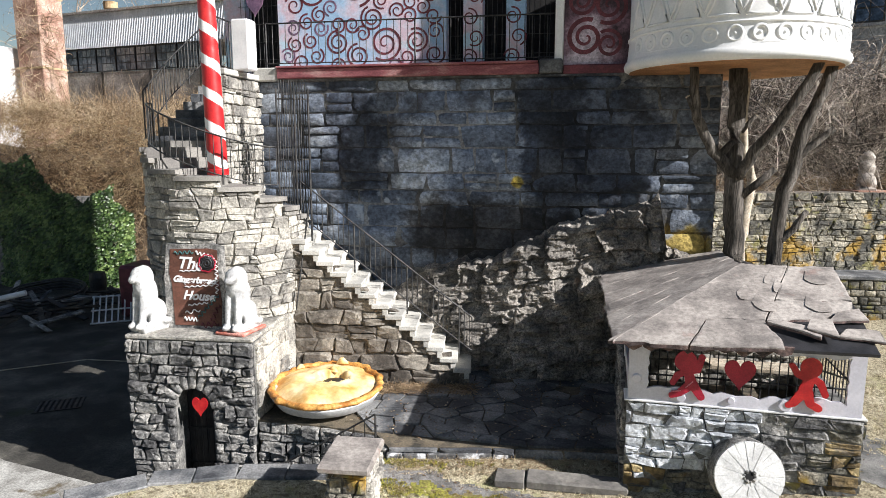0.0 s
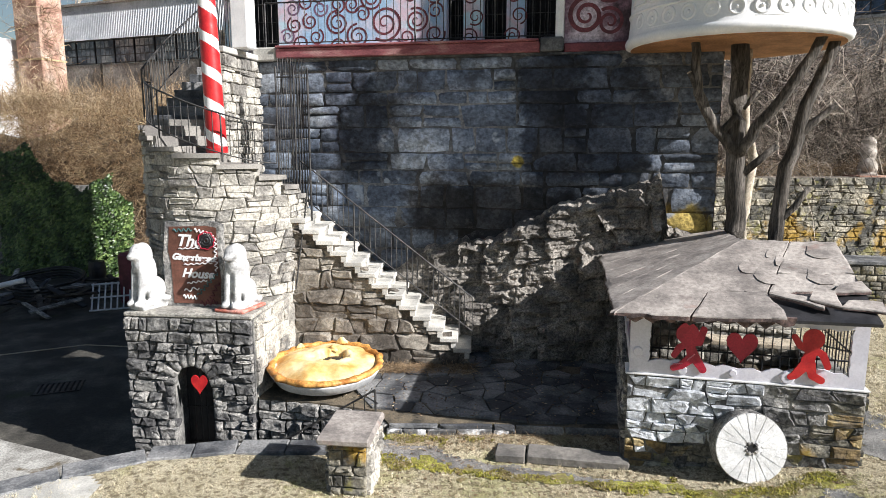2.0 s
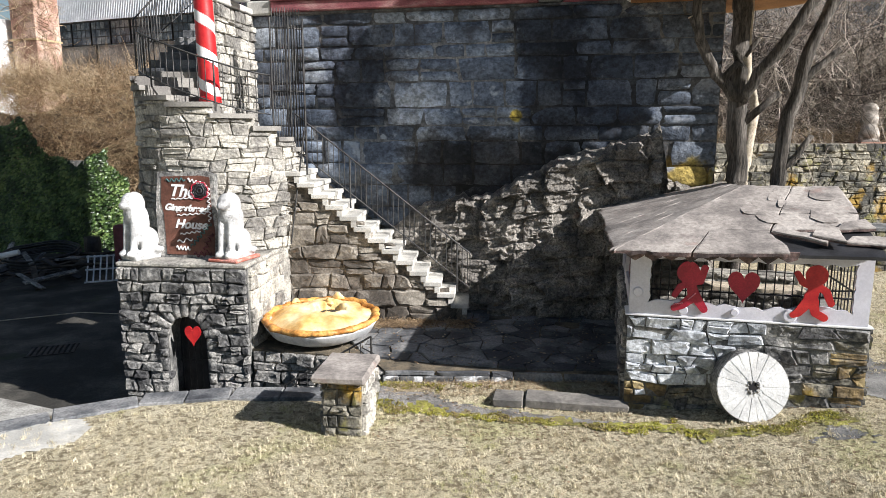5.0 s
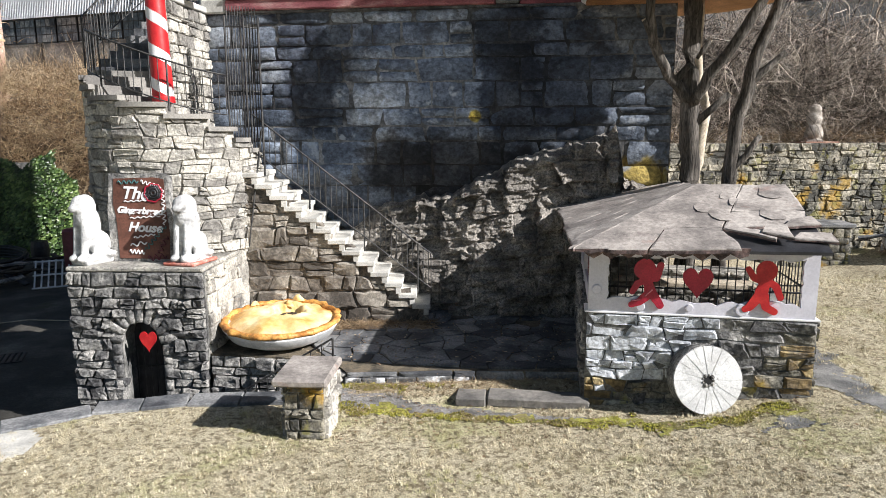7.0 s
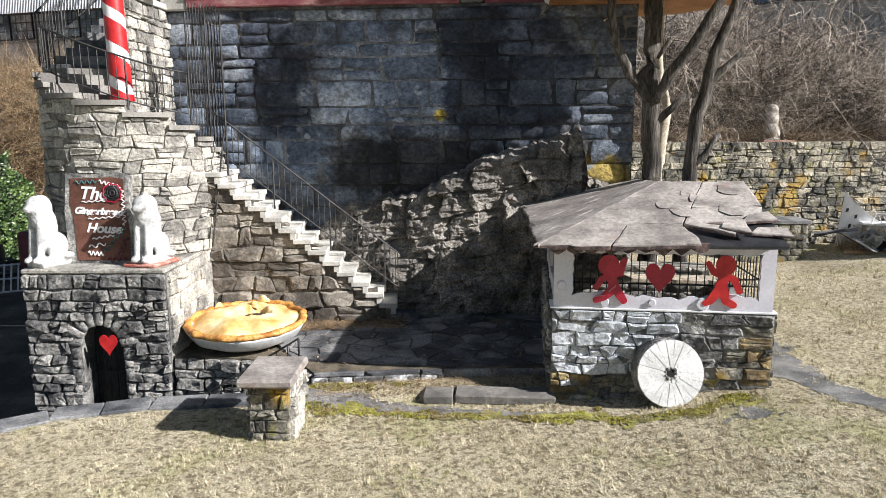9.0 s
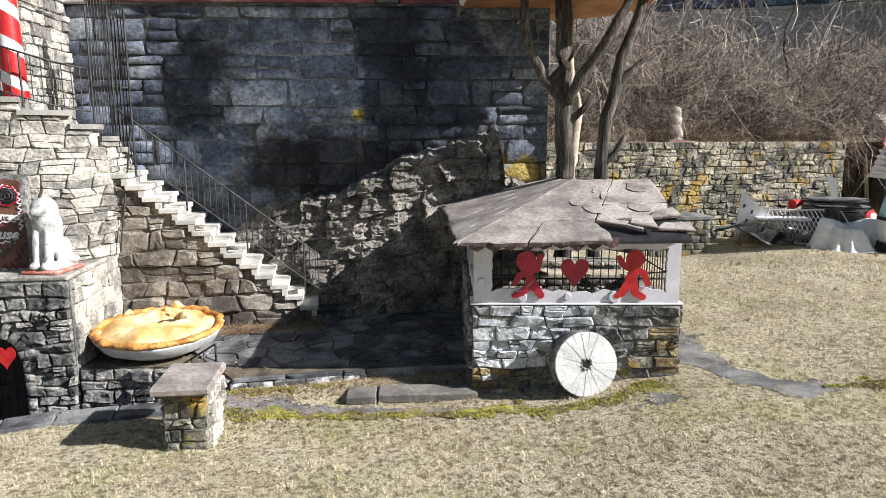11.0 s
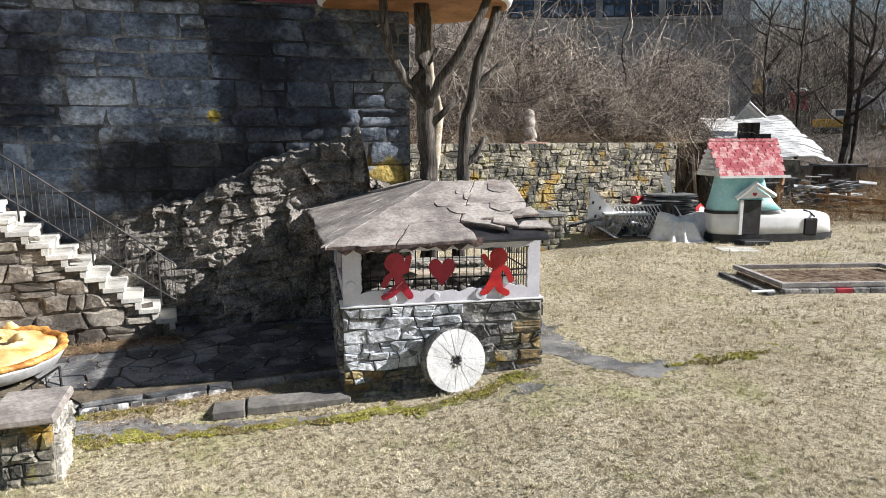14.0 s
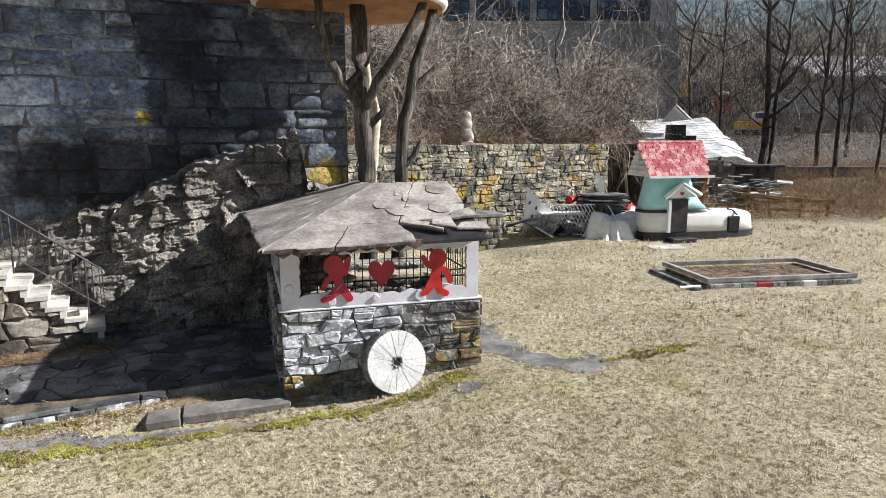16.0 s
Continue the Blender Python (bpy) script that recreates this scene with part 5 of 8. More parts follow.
# ---- iron railings ----
def railing(name, top, drop, spacing, label, group="", foot=0.0, posts=4, r=0.011, bars_to=None):
    """A railing below the polyline top; drop: height of the bottom rail under it, foot: how far posts go on below."""
    P = [Vector(p) for p in top]
    ob = empty(name, Matrix.Translation((P[0].x, P[0].y, P[0].z - drop - foot)), label, "railing", group)
    o = Vector((P[0].x, P[0].y, P[0].z - drop - foot))
    part("top_rail", tube([p - o for p in P], [0.017] * len(P), 6), m_iron, ob)
    dz = Vector((0, 0, drop))
    part("bottom_rail", tube([p - o - dz for p in P], [0.013] * len(P), 6), m_iron, ob)
    cum = [0.0]
    for a, b in zip(P, P[1:]):
        cum.append(cum[-1] + (b - a).length)
    n = int(cum[-1] / spacing)
    for k in range(n + 1):
        s = cum[-1] * k / n
        for i in range(len(P) - 1):
            if cum[i] <= s <= cum[i + 1] + 1e-6:
                p = P[i].lerp(P[i + 1], (s - cum[i]) / max(1e-6, cum[i + 1] - cum[i])) - o
                break
        post = k % posts == 0
        part("post" if post else "baluster", rod(bmesh.new(), p - dz - Vector((0, 0, foot if post else 0)), p, 0.018 if post else r * 0.8, seg=5), m_iron, ob)
    return ob


SR0, SR1 = SM @ Vector((0.10, 0.42, S0 + 1.13)), SM @ Vector((RUN * NS - 0.06, 0.42, S0 - RISE * (NS - 1) + 1.02))
railing("stair_railing", [SR0, SR1, SR1 + Vector((0.10, 0, -0.07)), SR1 + Vector((0.11, 0, -0.16))], 0.72, 0.135, "dark iron railing along the straight stair", foot=0.30, posts=10)
tagged(part("iron_rod", rod(bmesh.new(), (-3.02, 12.70, 2.0), (-2.72, 12.92, 4.25), 0.016, seg=6), m_iron), "thin dark iron rod leaning against the stair wall", "rod")
wr = []
for k in range(22):
    a = -178 + 143 * k / 21
    z = 5.28 + (4.42 - 5.28) * smooth01((a + 172) / 140) + 0.80
    ra = radians(a)
    wr.append((TC.x + 1.48 * math.cos(ra), TC.y + 1.48 * math.sin(ra), z))
railing("winder_railing", wr, 0.72, 0.15, "curved dark iron railing round the winding steps", foot=0.16, posts=9)
railing("upper_railing", [(-6.05, 13.25, 6.32), (-6.0, 14.4, 7.05), (-5.75, 15.8, 7.95)], 0.78, 0.14, "dark iron railing up to the terrace", foot=0.15, posts=8)
railing("terrace_railing", [W @ Vector((0.22, 0.12, TOP + 1.24)), W @ Vector((6.6, 0.12, TOP + 1.24))], 0.84, 0.15, "thin dark iron railing along the terrace edge", foot=0.14, posts=11)
railing("terrace_railing", [W @ Vector((-0.35, 0.3, TOP + 1.2)), (-4.75, 13.2, TOP + 1.2)], 0.95, 0.15, "thin dark iron railing beside the white post", foot=0.12, posts=5)
railing("basement_railing", [(-1.15, 9.95, 0.98), (-2.6, 10.1, 0.10), (-2.95, 10.12, -0.05)], 0.55, 0.2, "small black iron railing down to the cellar door", foot=0.3, posts=4)

# tall iron gate at the head of the stair
gate = empty("iron_gate", pose(-3.40, 13.25, 3.62, 0, 0, -3), "tall dark iron bar gate standing open at the stair head", "gate")
for lx, rz, n in ((0.0, 0, 7), (0.30, 40, 6)):
    lm = pose(lx, 0, 0, 0, 0, rz)
    part("gate_frame", rod(rod(rod(rod(bmesh.new(), (0, 0, 0), (0, 0, 2.75), 0.02), (0.36, 0, 0), (0.36, 0, 2.75), 0.02), (0, 0, 0.1), (0.36, 0, 0.1), 0.016), (0, 0, 2.55), (0.36, 0, 2.55), 0.016), m_iron, gate, m=lm)
    part("lock_rail", rod(bmesh.new(), (0, 0, 1.35), (0.36, 0, 1.35), 0.016), m_iron, gate, m=lm)
    for k in range(1, n):
        part("gate_bar", rod(bmesh.new(), (0.36 * k / n, 0, 0.02), (0.36 * k / n, 0, 2.92), 0.009, seg=5), m_iron, gate, m=lm)
part("gate_post", rod(bmesh.new(), (0.64, 0, -0.3), (0.64, 0, 2.7), 0.022), m_iron, gate)
for k in range(5):
    part("gate_bar", rod(bmesh.new(), (0.42 + 0.05 * k, 0.05, 0.02), (0.42 + 0.05 * k, 0.05, 2.6), 0.009, seg=5), m_iron, gate)

# ---- cellar door with heart ----
door = empty("door_cellar", PM @ pose(DC, 0.40, DB), "dark plank cellar door behind iron bars", "door", kind="")
for k in range(6):
    part("door_plank", boxed(-DW + 0.12 * k + 0.004, -DW + 0.12 * (k + 1) - 0.004, 0, 0.05, 0, 2.1), m_black, door)
for z in (0.35, 1.05):
    part("iron_strap", boxed(-DW, DW, -0.03, -0.012, z, z + 0.035), m_iron, door)
for k in range(6):
    x = -DW + 0.06 + 0.12 * k
    part("door_bar", rod(bmesh.new(), (x, -0.05, 0.05), (x, -0.05, 1.5), 0.008, seg=5), m_iron, door)
tagged(part("heart_cutout", plate(heart_loop(0.30, 0.36), -0.012, 0.012), m_red, m=PM @ pose(DC + 0.13, -0.06, 0.68)), "red wooden heart hanging in the arched doorway", "heart")

# steps down to the cellar
cellar = tagged(new("stair_cellar"), "short flight of stone steps down beside the patio wall", "stairs", kind="structure")
for k in range(5):
    part("step", boxed(-1.35 - 0.25 * k - 0.25, -1.35 - 0.25 * k + 0.03, 9.8, 10.7, -1.05, 0.05 - 0.2 * k, bev=0.012), m_conc if k < 2 else m_slate, cellar)


# ---- house above ----
house = empty("house", W, "storybook house with swirl-painted blue and pink walls", "house")
part("facade_wall", boxed(0.16, 4.08, 0.9, 1.2, TOP + 0.2, 10.2), m_facade, house)
part("facade_wall", boxed(-1.45, -0.89, 1.4, 1.7, TOP + 0.2, 10.2), m_facade, house)
# thin sheet whose colour stands in for the unlit rooms
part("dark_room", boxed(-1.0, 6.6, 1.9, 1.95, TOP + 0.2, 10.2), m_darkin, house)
part("window_column", boxed(4.48, 4.89, 0.75, 1.15, TOP + 0.2, 10.2), m_facade, house)
part("window_column", boxed(5.40, 5.80, 0.75, 1.15, TOP + 0.2, 10.2), m_facade, house)
part("white_post", boxed(6.45, 6.62, 0.05, 0.6, TOP + 0.2, 10.2, bev=0.02), m_white, house)
m_swirlwall = mat("dark_stained_pink_wall", [(0.3, (0.05, 0.03, 0.04)), (0.5, (0.2, 0.12, 0.16)), (0.75, (0.55, 0.48, 0.55))], 0.8, 0.75, 0.3, 0, 18)
part("corner_wall", boxed(6.63, 7.9, 0.10, 1.2, TOP + 0.22, 10.2), m_swirlwall, house)
part("upper_wall", boxed(-1.45, 7.9, 0.9, 1.2, 10.2, 11.2), m_facade, house)
# tall unseen block, added to throw shade on the ivy's left part
part("side_wall", boxed(-1.45, 0.6, 1.96, 6.9, TOP - 0.2, 15.6), m_facade, house)
# unseen rear block, kept low so sun still reaches the ivy's right
part("side_wall", boxed(0.602, 9.6, 1.96, 6.4, TOP - 0.2, 9.2), m_facade, house)
rnd = random.Random(31)


def spiral(cx, cz, r, turns, a0, hand, y, par, w0=0.055, tail=0.0, mtl=None):
    """A painted swirl: a flat ribbon that winds in towards its eye."""
    n = 46
    L, R = [], []
    for k in range(n + 1):
        f = k / n
        rr = r * (1 - f) ** 0.85 + 0.03
        a = a0 + hand * f * turns * 2 * math.pi
        w = w0 * (0.25 + 0.75 * math.sin(math.pi * min(1, 0.12 + 0.88 * (1 - f)) * 0.6)) * 0.5
        L.append((cx + (rr + w) * math.cos(a), y, cz + (rr + w) * math.sin(a)))
        R.append((cx + (rr - w) * math.cos(a), y, cz + (rr - w) * math.sin(a)))
    vs = L + R
    fs = [(i, i + 1, n + 2 + i, n + 1 + i) for i in range(n)]
    raw("painted_swirl", vs, fs, mtl or m_maroon, par)


m_violet = mat("dusky_violet_paint", [(0.3, (0.10, 0.06, 0.11)), (0.7, (0.22, 0.12, 0.2))], 3, 0.6, 0.1)
big = []
tries = 0
while len(big) < 46 and tries < 4000:
    tries += 1
    r = rnd.choice((0.42, 0.36, 0.3, 0.24, 0.2, 0.15))
    cx, cz = rnd.uniform(0.2 + r, 4.05 - r), rnd.uniform(TOP + 0.25 + r, 9.2)
    if all(math.hypot(cx - x, cz - z) > (r + q) * 0.97 for x, z, q in big):
        big.append((cx, cz, r))
for cx, cz, r in big:
    spiral(cx, cz, r, 2.2 if r > 0.2 else 1.6, rnd.uniform(0, 6.28), rnd.choice((-1, 1)), 0.896, house, 0.03 + 0.07 * r, mtl=m_maroon if rnd.random() < 0.7 else m_violet)
for cx in (4.68, 5.60):
    for k in range(5):
        spiral(cx + (0.06 if k % 2 else -0.06), TOP + 0.5 + 0.42 * k, 0.15, 1.5, rnd.uniform(0, 6), 1 if k % 2 else -1, 0.746, house, 0.035)
spiral(7.05, TOP + 0.75, 0.33, 2.0, 1.2, 1, 0.096, house, 0.09)
spiral(7.5, TOP + 0.62, 0.24, 1.8, 2.2, -1, 0.096, house, 0.07)
spiral(6.95, TOP + 1.45, 0.24, 1.8, 0.2, -1, 0.096, house, 0.07)
spiral(7.5, TOP + 1.35, 0.32, 2.0, 4.2, 1, 0.096, house, 0.08)
spiral(7.2, TOP + 2.1, 0.36, 2.0, 4.2, -1, 0.096, house, 0.08)
for x0, x1 in ((4.10, 4.46), (4.91, 5.38), (5.82, 6.43), (-0.86, 0.12)):
    for k in range(int((x1 - x0) / 0.11) + 1):
        x = x0 + 0.05 + 0.11 * k
        part("window_bar", rod(bmesh.new(), (x, 1.02, TOP + 0.2), (x, 1.02, 10.2), 0.008, seg=5), m_iron, house)
    for z in (TOP + 0.6, TOP + 1.0, TOP + 1.4, TOP + 1.8):
        part("window_bar", rod(bmesh.new(), (x0, 1.01, z), (x1, 1.01, z), 0.008, seg=5), m_iron, house)
tagged(part("heart_cutout", plate(heart_loop(0.42, 0.5), -0.012, 0.012), m_violet, m=W @ pose(-0.42, 0.95, TOP + 1.85)), "purple wooden heart on the barred house door", "heart")
wp = empty("white_post", pose(-4.14, 13.75, TOP + 0.14, 0, 0, -12), "crumbling white painted masonry post on the terrace", "post")
bm = boxed(-0.19, 0.19, -0.18, 0.18, 0, 1.0, bev=0.03)
part("shaft", bm, m_white, wp)

# white plaster drum bay
DR = WI @ pose(5.28, 12.55, 0) @ Matrix.Diagonal((0.97, 0.97, 1.0, 1.0))
drum = part("bay_drum", lathe([(1.5, 6.62), (1.90, 6.62), (1.97, 6.66), (1.99, 6.73), (1.96, 6.80), (1.93, 6.83), (1.90, 7.2), (1.90, 7.24), (1.88, 10.0), (1.4, 10.1)], 96, 0.006), m_drum, house, "white moulded plaster round bay", True, m=DR)
bm = bmesh.new()
bmesh.ops.create_cone(bm, cap_ends=True, segments=64, radius1=1.88, radius2=1.88, depth=0.06, matrix=pose(0, 0, 6.64))
part("soffit", bm, m_orange, drum, "orange timber soffit")


def on_drum(a, z, out=0.0, R=1.90):
    ra = radians(a)
    return pose((R + out) * math.cos(ra), (R + out) * math.sin(ra), z, 0, 0, a + 90)


def torus(R, r, s1=24, s2=8):
    bm = bmesh.new()
    vs = [[bm.verts.new(((R + r * math.cos(2 * math.pi * j / s2)) * math.cos(2 * math.pi * i / s1), r * math.sin(2 * math.pi * j / s2), (R + r * math.cos(2 * math.pi * j / s2)) * math.sin(2 * math.pi * i / s1))) for j in range(s2)] for i in range(s1)]
    for i in range(s1):
        for j in range(s2):
            bm.faces.new((vs[i][j], vs[(i + 1) % s1][j], vs[(i + 1) % s1][(j + 1) % s2], vs[i][(j + 1) % s2]))
    return bm


ringm = part("ring_relief", torus(0.115, 0.032), m_drum, drum, "", True, on_drum(-170, 7.03))
dot = bmesh.new()
bmesh.ops.create_icosphere(dot, subdivisions=2, radius=0.035)
dotm = part("boss_relief", dot, m_drum, drum, "", True, on_drum(-170, 7.03))
for k in range(1, 17):
    a = -170 + 11.6 * k
    for src in (ringm, dotm):
        o = new(src.name.split(".")[0], src.data)
        o.parent = drum
        o.matrix_basis = on_drum(a, 7.03)
part("band_relief", lathe([(1.90, 6.86), (1.925, 6.87), (1.925, 6.89), (1.90, 6.90)], 80), m_drum, drum, "", True)
part("band_relief", lathe([(1.90, 7.19), (1.93, 7.2), (1.93, 7.225), (1.90, 7.235)], 80), m_drum, drum, "", True)
for k in range(11):
    a = -172 + 18.0 * k
    for flip in (0, 1):
        aa = a + 9 * flip
        z0, z1 = (7.32, 7.86) if not flip else (7.95, 7.38)
        t3 = [(aa - 7.5, z0), (aa + 7.5, z0), (aa, z1)]
        p = []
        for (a0, za), (a1, zb) in zip(t3, t3[1:] + t3[:1]):
            p += [on_drum(a0 + (a1 - a0) * f, za + (zb - za) * f, 0.0).translation for f in (0, 0.33, 0.66)]
        bm = tube(p + p[:1], [0.026] * (len(p) + 1), 6)
        part("triangle_relief", bm, m_drum, drum, "", True)

# ---- trees that carry the bay ----
def limb(ob, pts, rad, name="limb"):
    part(name, tube(pts, rad, 10, 0.25), m_bark, ob, "", True)


def bend(pts, n=6, wob=0.05, seed=0):
    rnd = random.Random(seed)
    out = []
    P = [Vector(p) for p in pts]
    for a, b in zip(P, P[1:]):
        for k in range(n):
            out.append(a.lerp(b, k / n) + Vector((rnd.uniform(-wob, wob), rnd.uniform(-wob, wob), 0)) * (0 if k == 0 else 1))
    return out + [P[-1]]


def rads(n, a, b):
    return [a + (b - a) * k / (n - 1) for k in range(n)]


ta = empty("tree", pose(5.32, 12.05, 0.3), "pruned bare tree trunk propping the round bay", "tree", "trees under the bay")
def loc(*p):
    return [(x - 5.32, y - 12.05, z - 0.3) for x, y, z in p]
p = bend(loc((5.32, 12.05, 0.3), (5.36, 12.05, 2.0), (5.33, 12.0, 3.3), (5.22, 12.0, 4.9), (5.2, 12.05, 6.66)), 5, 0.02, 1)
limb(ta, p, rads(len(p), 0.20, 0.15), "trunk")
p = bend(loc((5.2, 11.95, 4.75), (4.75, 11.85, 5.15), (4.42, 11.8, 5.75), (4.30, 11.8, 6.66)), 4, 0.03, 2)
limb(ta, p, rads(len(p), 0.11, 0.075))
p = bend(loc((5.25, 11.9, 4.7), (5.5, 11.6, 5.3), (5.85, 11.3, 5.95), (6.2, 11.2, 6.66)), 4, 0.03, 3)
limb(ta, p, rads(len(p), 0.10, 0.08))
p = bend(loc((4.85, 11.85, 5.05), (5.1, 11.75, 5.35)), 3, 0.01, 4)
limb(ta, p, rads(len(p), 0.07, 0.05), "stub")
for a, b, r in (((5.35, 11.9, 4.35), (5.85, 11.75, 4.85), 0.07), ((4.42, 11.8, 5.75), (4.22, 11.75, 6.1), 0.05), ((5.35, 12.1, 5.5), (5.55, 12.0, 5.8), 0.05)):
    limb(ta, loc(a, b), [r, r * 0.8], "stub")
    q0, q1 = loc(a, b)
    d = (Vector(q1) - Vector(q0)).normalized()
    part("cut_face", rod(bmesh.new(), Vector(q1) - d * 0.01, Vector(q1) + d * 0.015, r * 0.78, seg=10), m_cutwood, ta, "pale cut face")
tb = empty("tree", pose(5.95, 11.9, 0.4), "slim leaning bare tree trunk beside the prop tree", "tree", "trees under the bay")
def loc2(*p):
    return [(x - 5.95, y - 11.9, z - 0.4) for x, y, z in p]
p = bend(loc2((5.95, 11.9, 0.4), (5.95, 11.9, 2.6), (6.05, 11.85, 4.2), (6.25, 11.8, 5.2), (6.68, 11.7, 6.66)), 4, 0.03, 5)
limb(tb, p, rads(len(p), 0.15, 0.095), "trunk")
p = bend(loc2((6.2, 11.8, 5.0), (6.5, 11.7, 5.3), (6.75, 11.6, 5.55)), 3, 0.02, 6)
limb(tb, p, rads(len(p), 0.08, 0.05))
p = bend(loc2((6.02, 11.85, 3.5), (6.25, 11.75, 3.75), (6.45, 11.7, 4.1)), 3, 0.02, 7)
limb(tb, p, rads(len(p), 0.07, 0.05))
tcx = empty("tree", pose(5.75, 12.6, 0.4), "pale bark-stripped stem behind the prop tree", "tree", "trees under the bay")
p = bend([(0, 0, 0), (-0.05, 0, 2.8), (0.1, 0, 4.2), (-0.1, 0.05, 4.9), (-0.15, 0, 6.2)], 4, 0.03, 8)
part("trunk", tube(p, rads(len(p), 0.12, 0.07), 9, 0.2), m_cutwood, tcx, "", True)


# ---- twigs, brush and trees ----
def twig_mesh(name, base, direc, length, radius, curl, mtl, seed, seg=3, droop=0.0):
    """Many thin tapering twigs in one mesh: arrays of base points, directions, lengths and radii."""
    rs = np.random.RandomState(seed)
    n = len(base)
    d = direc / np.linalg.norm(direc, axis=1)[:, None]
    side = np.cross(d, rs.normal(size=(n, 3)))
    side /= np.linalg.norm(side, axis=1)[:, None] + 1e-9
    up = np.cross(d, side)
    V = np.zeros((n, seg + 1, 3, 3))
    p = base.copy()
    cur = d.copy()
    for k in range(seg + 1):
        r = radius * (1 - 0.75 * k / seg)
        for j in range(3):
            a = 2 * math.pi * j / 3
            V[:, k, j] = p + (side * math.cos(a) + up * math.sin(a)) * r[:, None]
        cur = cur + rs.normal(size=(n, 3)) * curl + np.array([0, 0, -droop])
        cur /= np.linalg.norm(cur, axis=1)[:, None]
        p = p + cur * (length / seg)[:, None]
    verts = V.reshape(-1, 3)
    quads = []
    off = (np.arange(n) * (seg + 1) * 3)[:, None]
    for k in range(seg):
        for j in range(3):
            j2 = (j + 1) % 3
            quads.append(np.stack([k * 3 + j, k * 3 + j2, (k + 1) * 3 + j2, (k + 1) * 3 + j]) [None] + off)
    F = np.concatenate(quads).astype(np.int32)
    me = bpy.data.meshes.new(name)
    me.vertices.add(len(verts))
    me.vertices.foreach_set("co", verts.ravel())
    me.loops.add(F.size)
    me.loops.foreach_set("vertex_index", F.ravel())
    me.polygons.add(len(F))
    me.polygons.foreach_set("loop_start", np.arange(0, F.size, 4, dtype=np.int32))
    me.update(calc_edges=True)
    me.materials.append(mtl)
    return new(name, me)


def cloud(n, seed, x, y, z, lean=(0, 0, 0.6), spread=1.0, ln=(0.6, 1.8), rad=(0.004, 0.012)):
    rs = np.random.RandomState(seed)
    b = np.stack([rs.uniform(*x, n), rs.uniform(*y, n), rs.uniform(*z, n)], 1)
    d = rs.normal(size=(n, 3)) * spread + np.array(lean)
    return b, d, rs.uniform(*ln, n), rs.uniform(*rad, n)


m_twig = mat("grey_brown_twigs", [(0.1, (0.04, 0.031, 0.025)), (0.5, (0.21, 0.172, 0.14)), (0.9, (0.66, 0.58, 0.50))], 0.7, 0.9, 0, 1.1, 8, island=True, mottle=0.2)
m_tan = mat("tan_dry_brush", [(0.25, (0.17, 0.11, 0.06)), (0.55, (0.38, 0.27, 0.16)), (0.8, (0.55, 0.43, 0.29))], 0.7, 0.9, 0, 0.7, 8, island=True, mottle=0.2)
m_rusty = mat("rusty_weeds", [(0.25, (0.13, 0.075, 0.035)), (0.55, (0.30, 0.19, 0.10)), (0.8, (0.48, 0.37, 0.22))], 0.7, 0.9, 0, 0.7, 8, island=True, mottle=0.2)
m_dkbark = mat("dark_bark", [(0.3, (0.025, 0.021, 0.018)), (0.7, (0.085, 0.072, 0.06))], 2, 0.95, 0.6, 0, 20)
# darker earth: shade beneath the brush is put into the colour
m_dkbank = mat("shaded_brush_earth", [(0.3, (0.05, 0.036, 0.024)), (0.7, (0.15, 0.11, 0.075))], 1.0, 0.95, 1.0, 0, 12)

# thicket above the garden wall
rs = np.random.RandomState(3)
b, d, l, r = cloud(20000, 21, (5.6, 22.6), (20.3, 25.5), (3.9, 4.3), (0, -0.1, 0.7), 0.85, (0.7, 2.8), (0.005, 0.013))
hgt = 3.9 + 4.2 * (0.45 + 0.55 * np.clip(np.sin(b[:, 0] * 0.55 + 1.0) * 0.6 + np.sin(b[:, 0] * 1.3) * 0.3 + 0.5, 0, 1))
b[:, 2] = 3.85 + (hgt - 3.9) * rs.uniform(0, 1, len(b)) ** 1.3
tagged(twig_mesh("thicket", b, d, l, r, 0.5, m_twig, 1, 4, 0.10), "dense tangled grey-brown leafless thicket above the garden wall", "thicket", kind="stuff")
b, d, l, r = cloud(5000, 22, (5.5, 20.5), (20.2, 22.5), (3.85, 4.2), (0, -0.5, 0.3), 0.8, (0.3, 1.2), (0.003, 0.007))
tagged(twig_mesh("undergrowth", b, d, l, r, 0.4, m_tan, 2, 3, 0.25), "dry tan undergrowth spilling over the garden wall", "undergrowth", kind="stuff")
# long arching vines
b, d, l, r = cloud(1150, 23, (6, 22.5), (20.6, 24.5), (4, 8.2), (0, -0.3, 0.9), 0.8, (2.0, 5.5), (0.009, 0.022))
tagged(twig_mesh("vines", b, d, l, r, 0.32, m_twig, 3, 7, 0.2), "long pale arching bare vines", "vines", kind="stuff")
for k in range(9):                                     # saplings
    x = 6.2 + 1.55 * k
    pts = bend([(0, 0, 0), (0.15, 0, 2.0), (-0.1, 0.1, 4.2), (0.25, 0, 6.2)], 3, 0.12, 40 + k)
    sap = empty("sapling", pose(x, 21.6 + (k * 7 % 5) * 0.5, 3.85), "thin leafless grey sapling in the thicket", "tree", "saplings in the thicket")
    part("trunk", tube(pts, rads(len(pts), 0.06, 0.015), 6), m_twig if k % 2 else m_dkbark, sap)

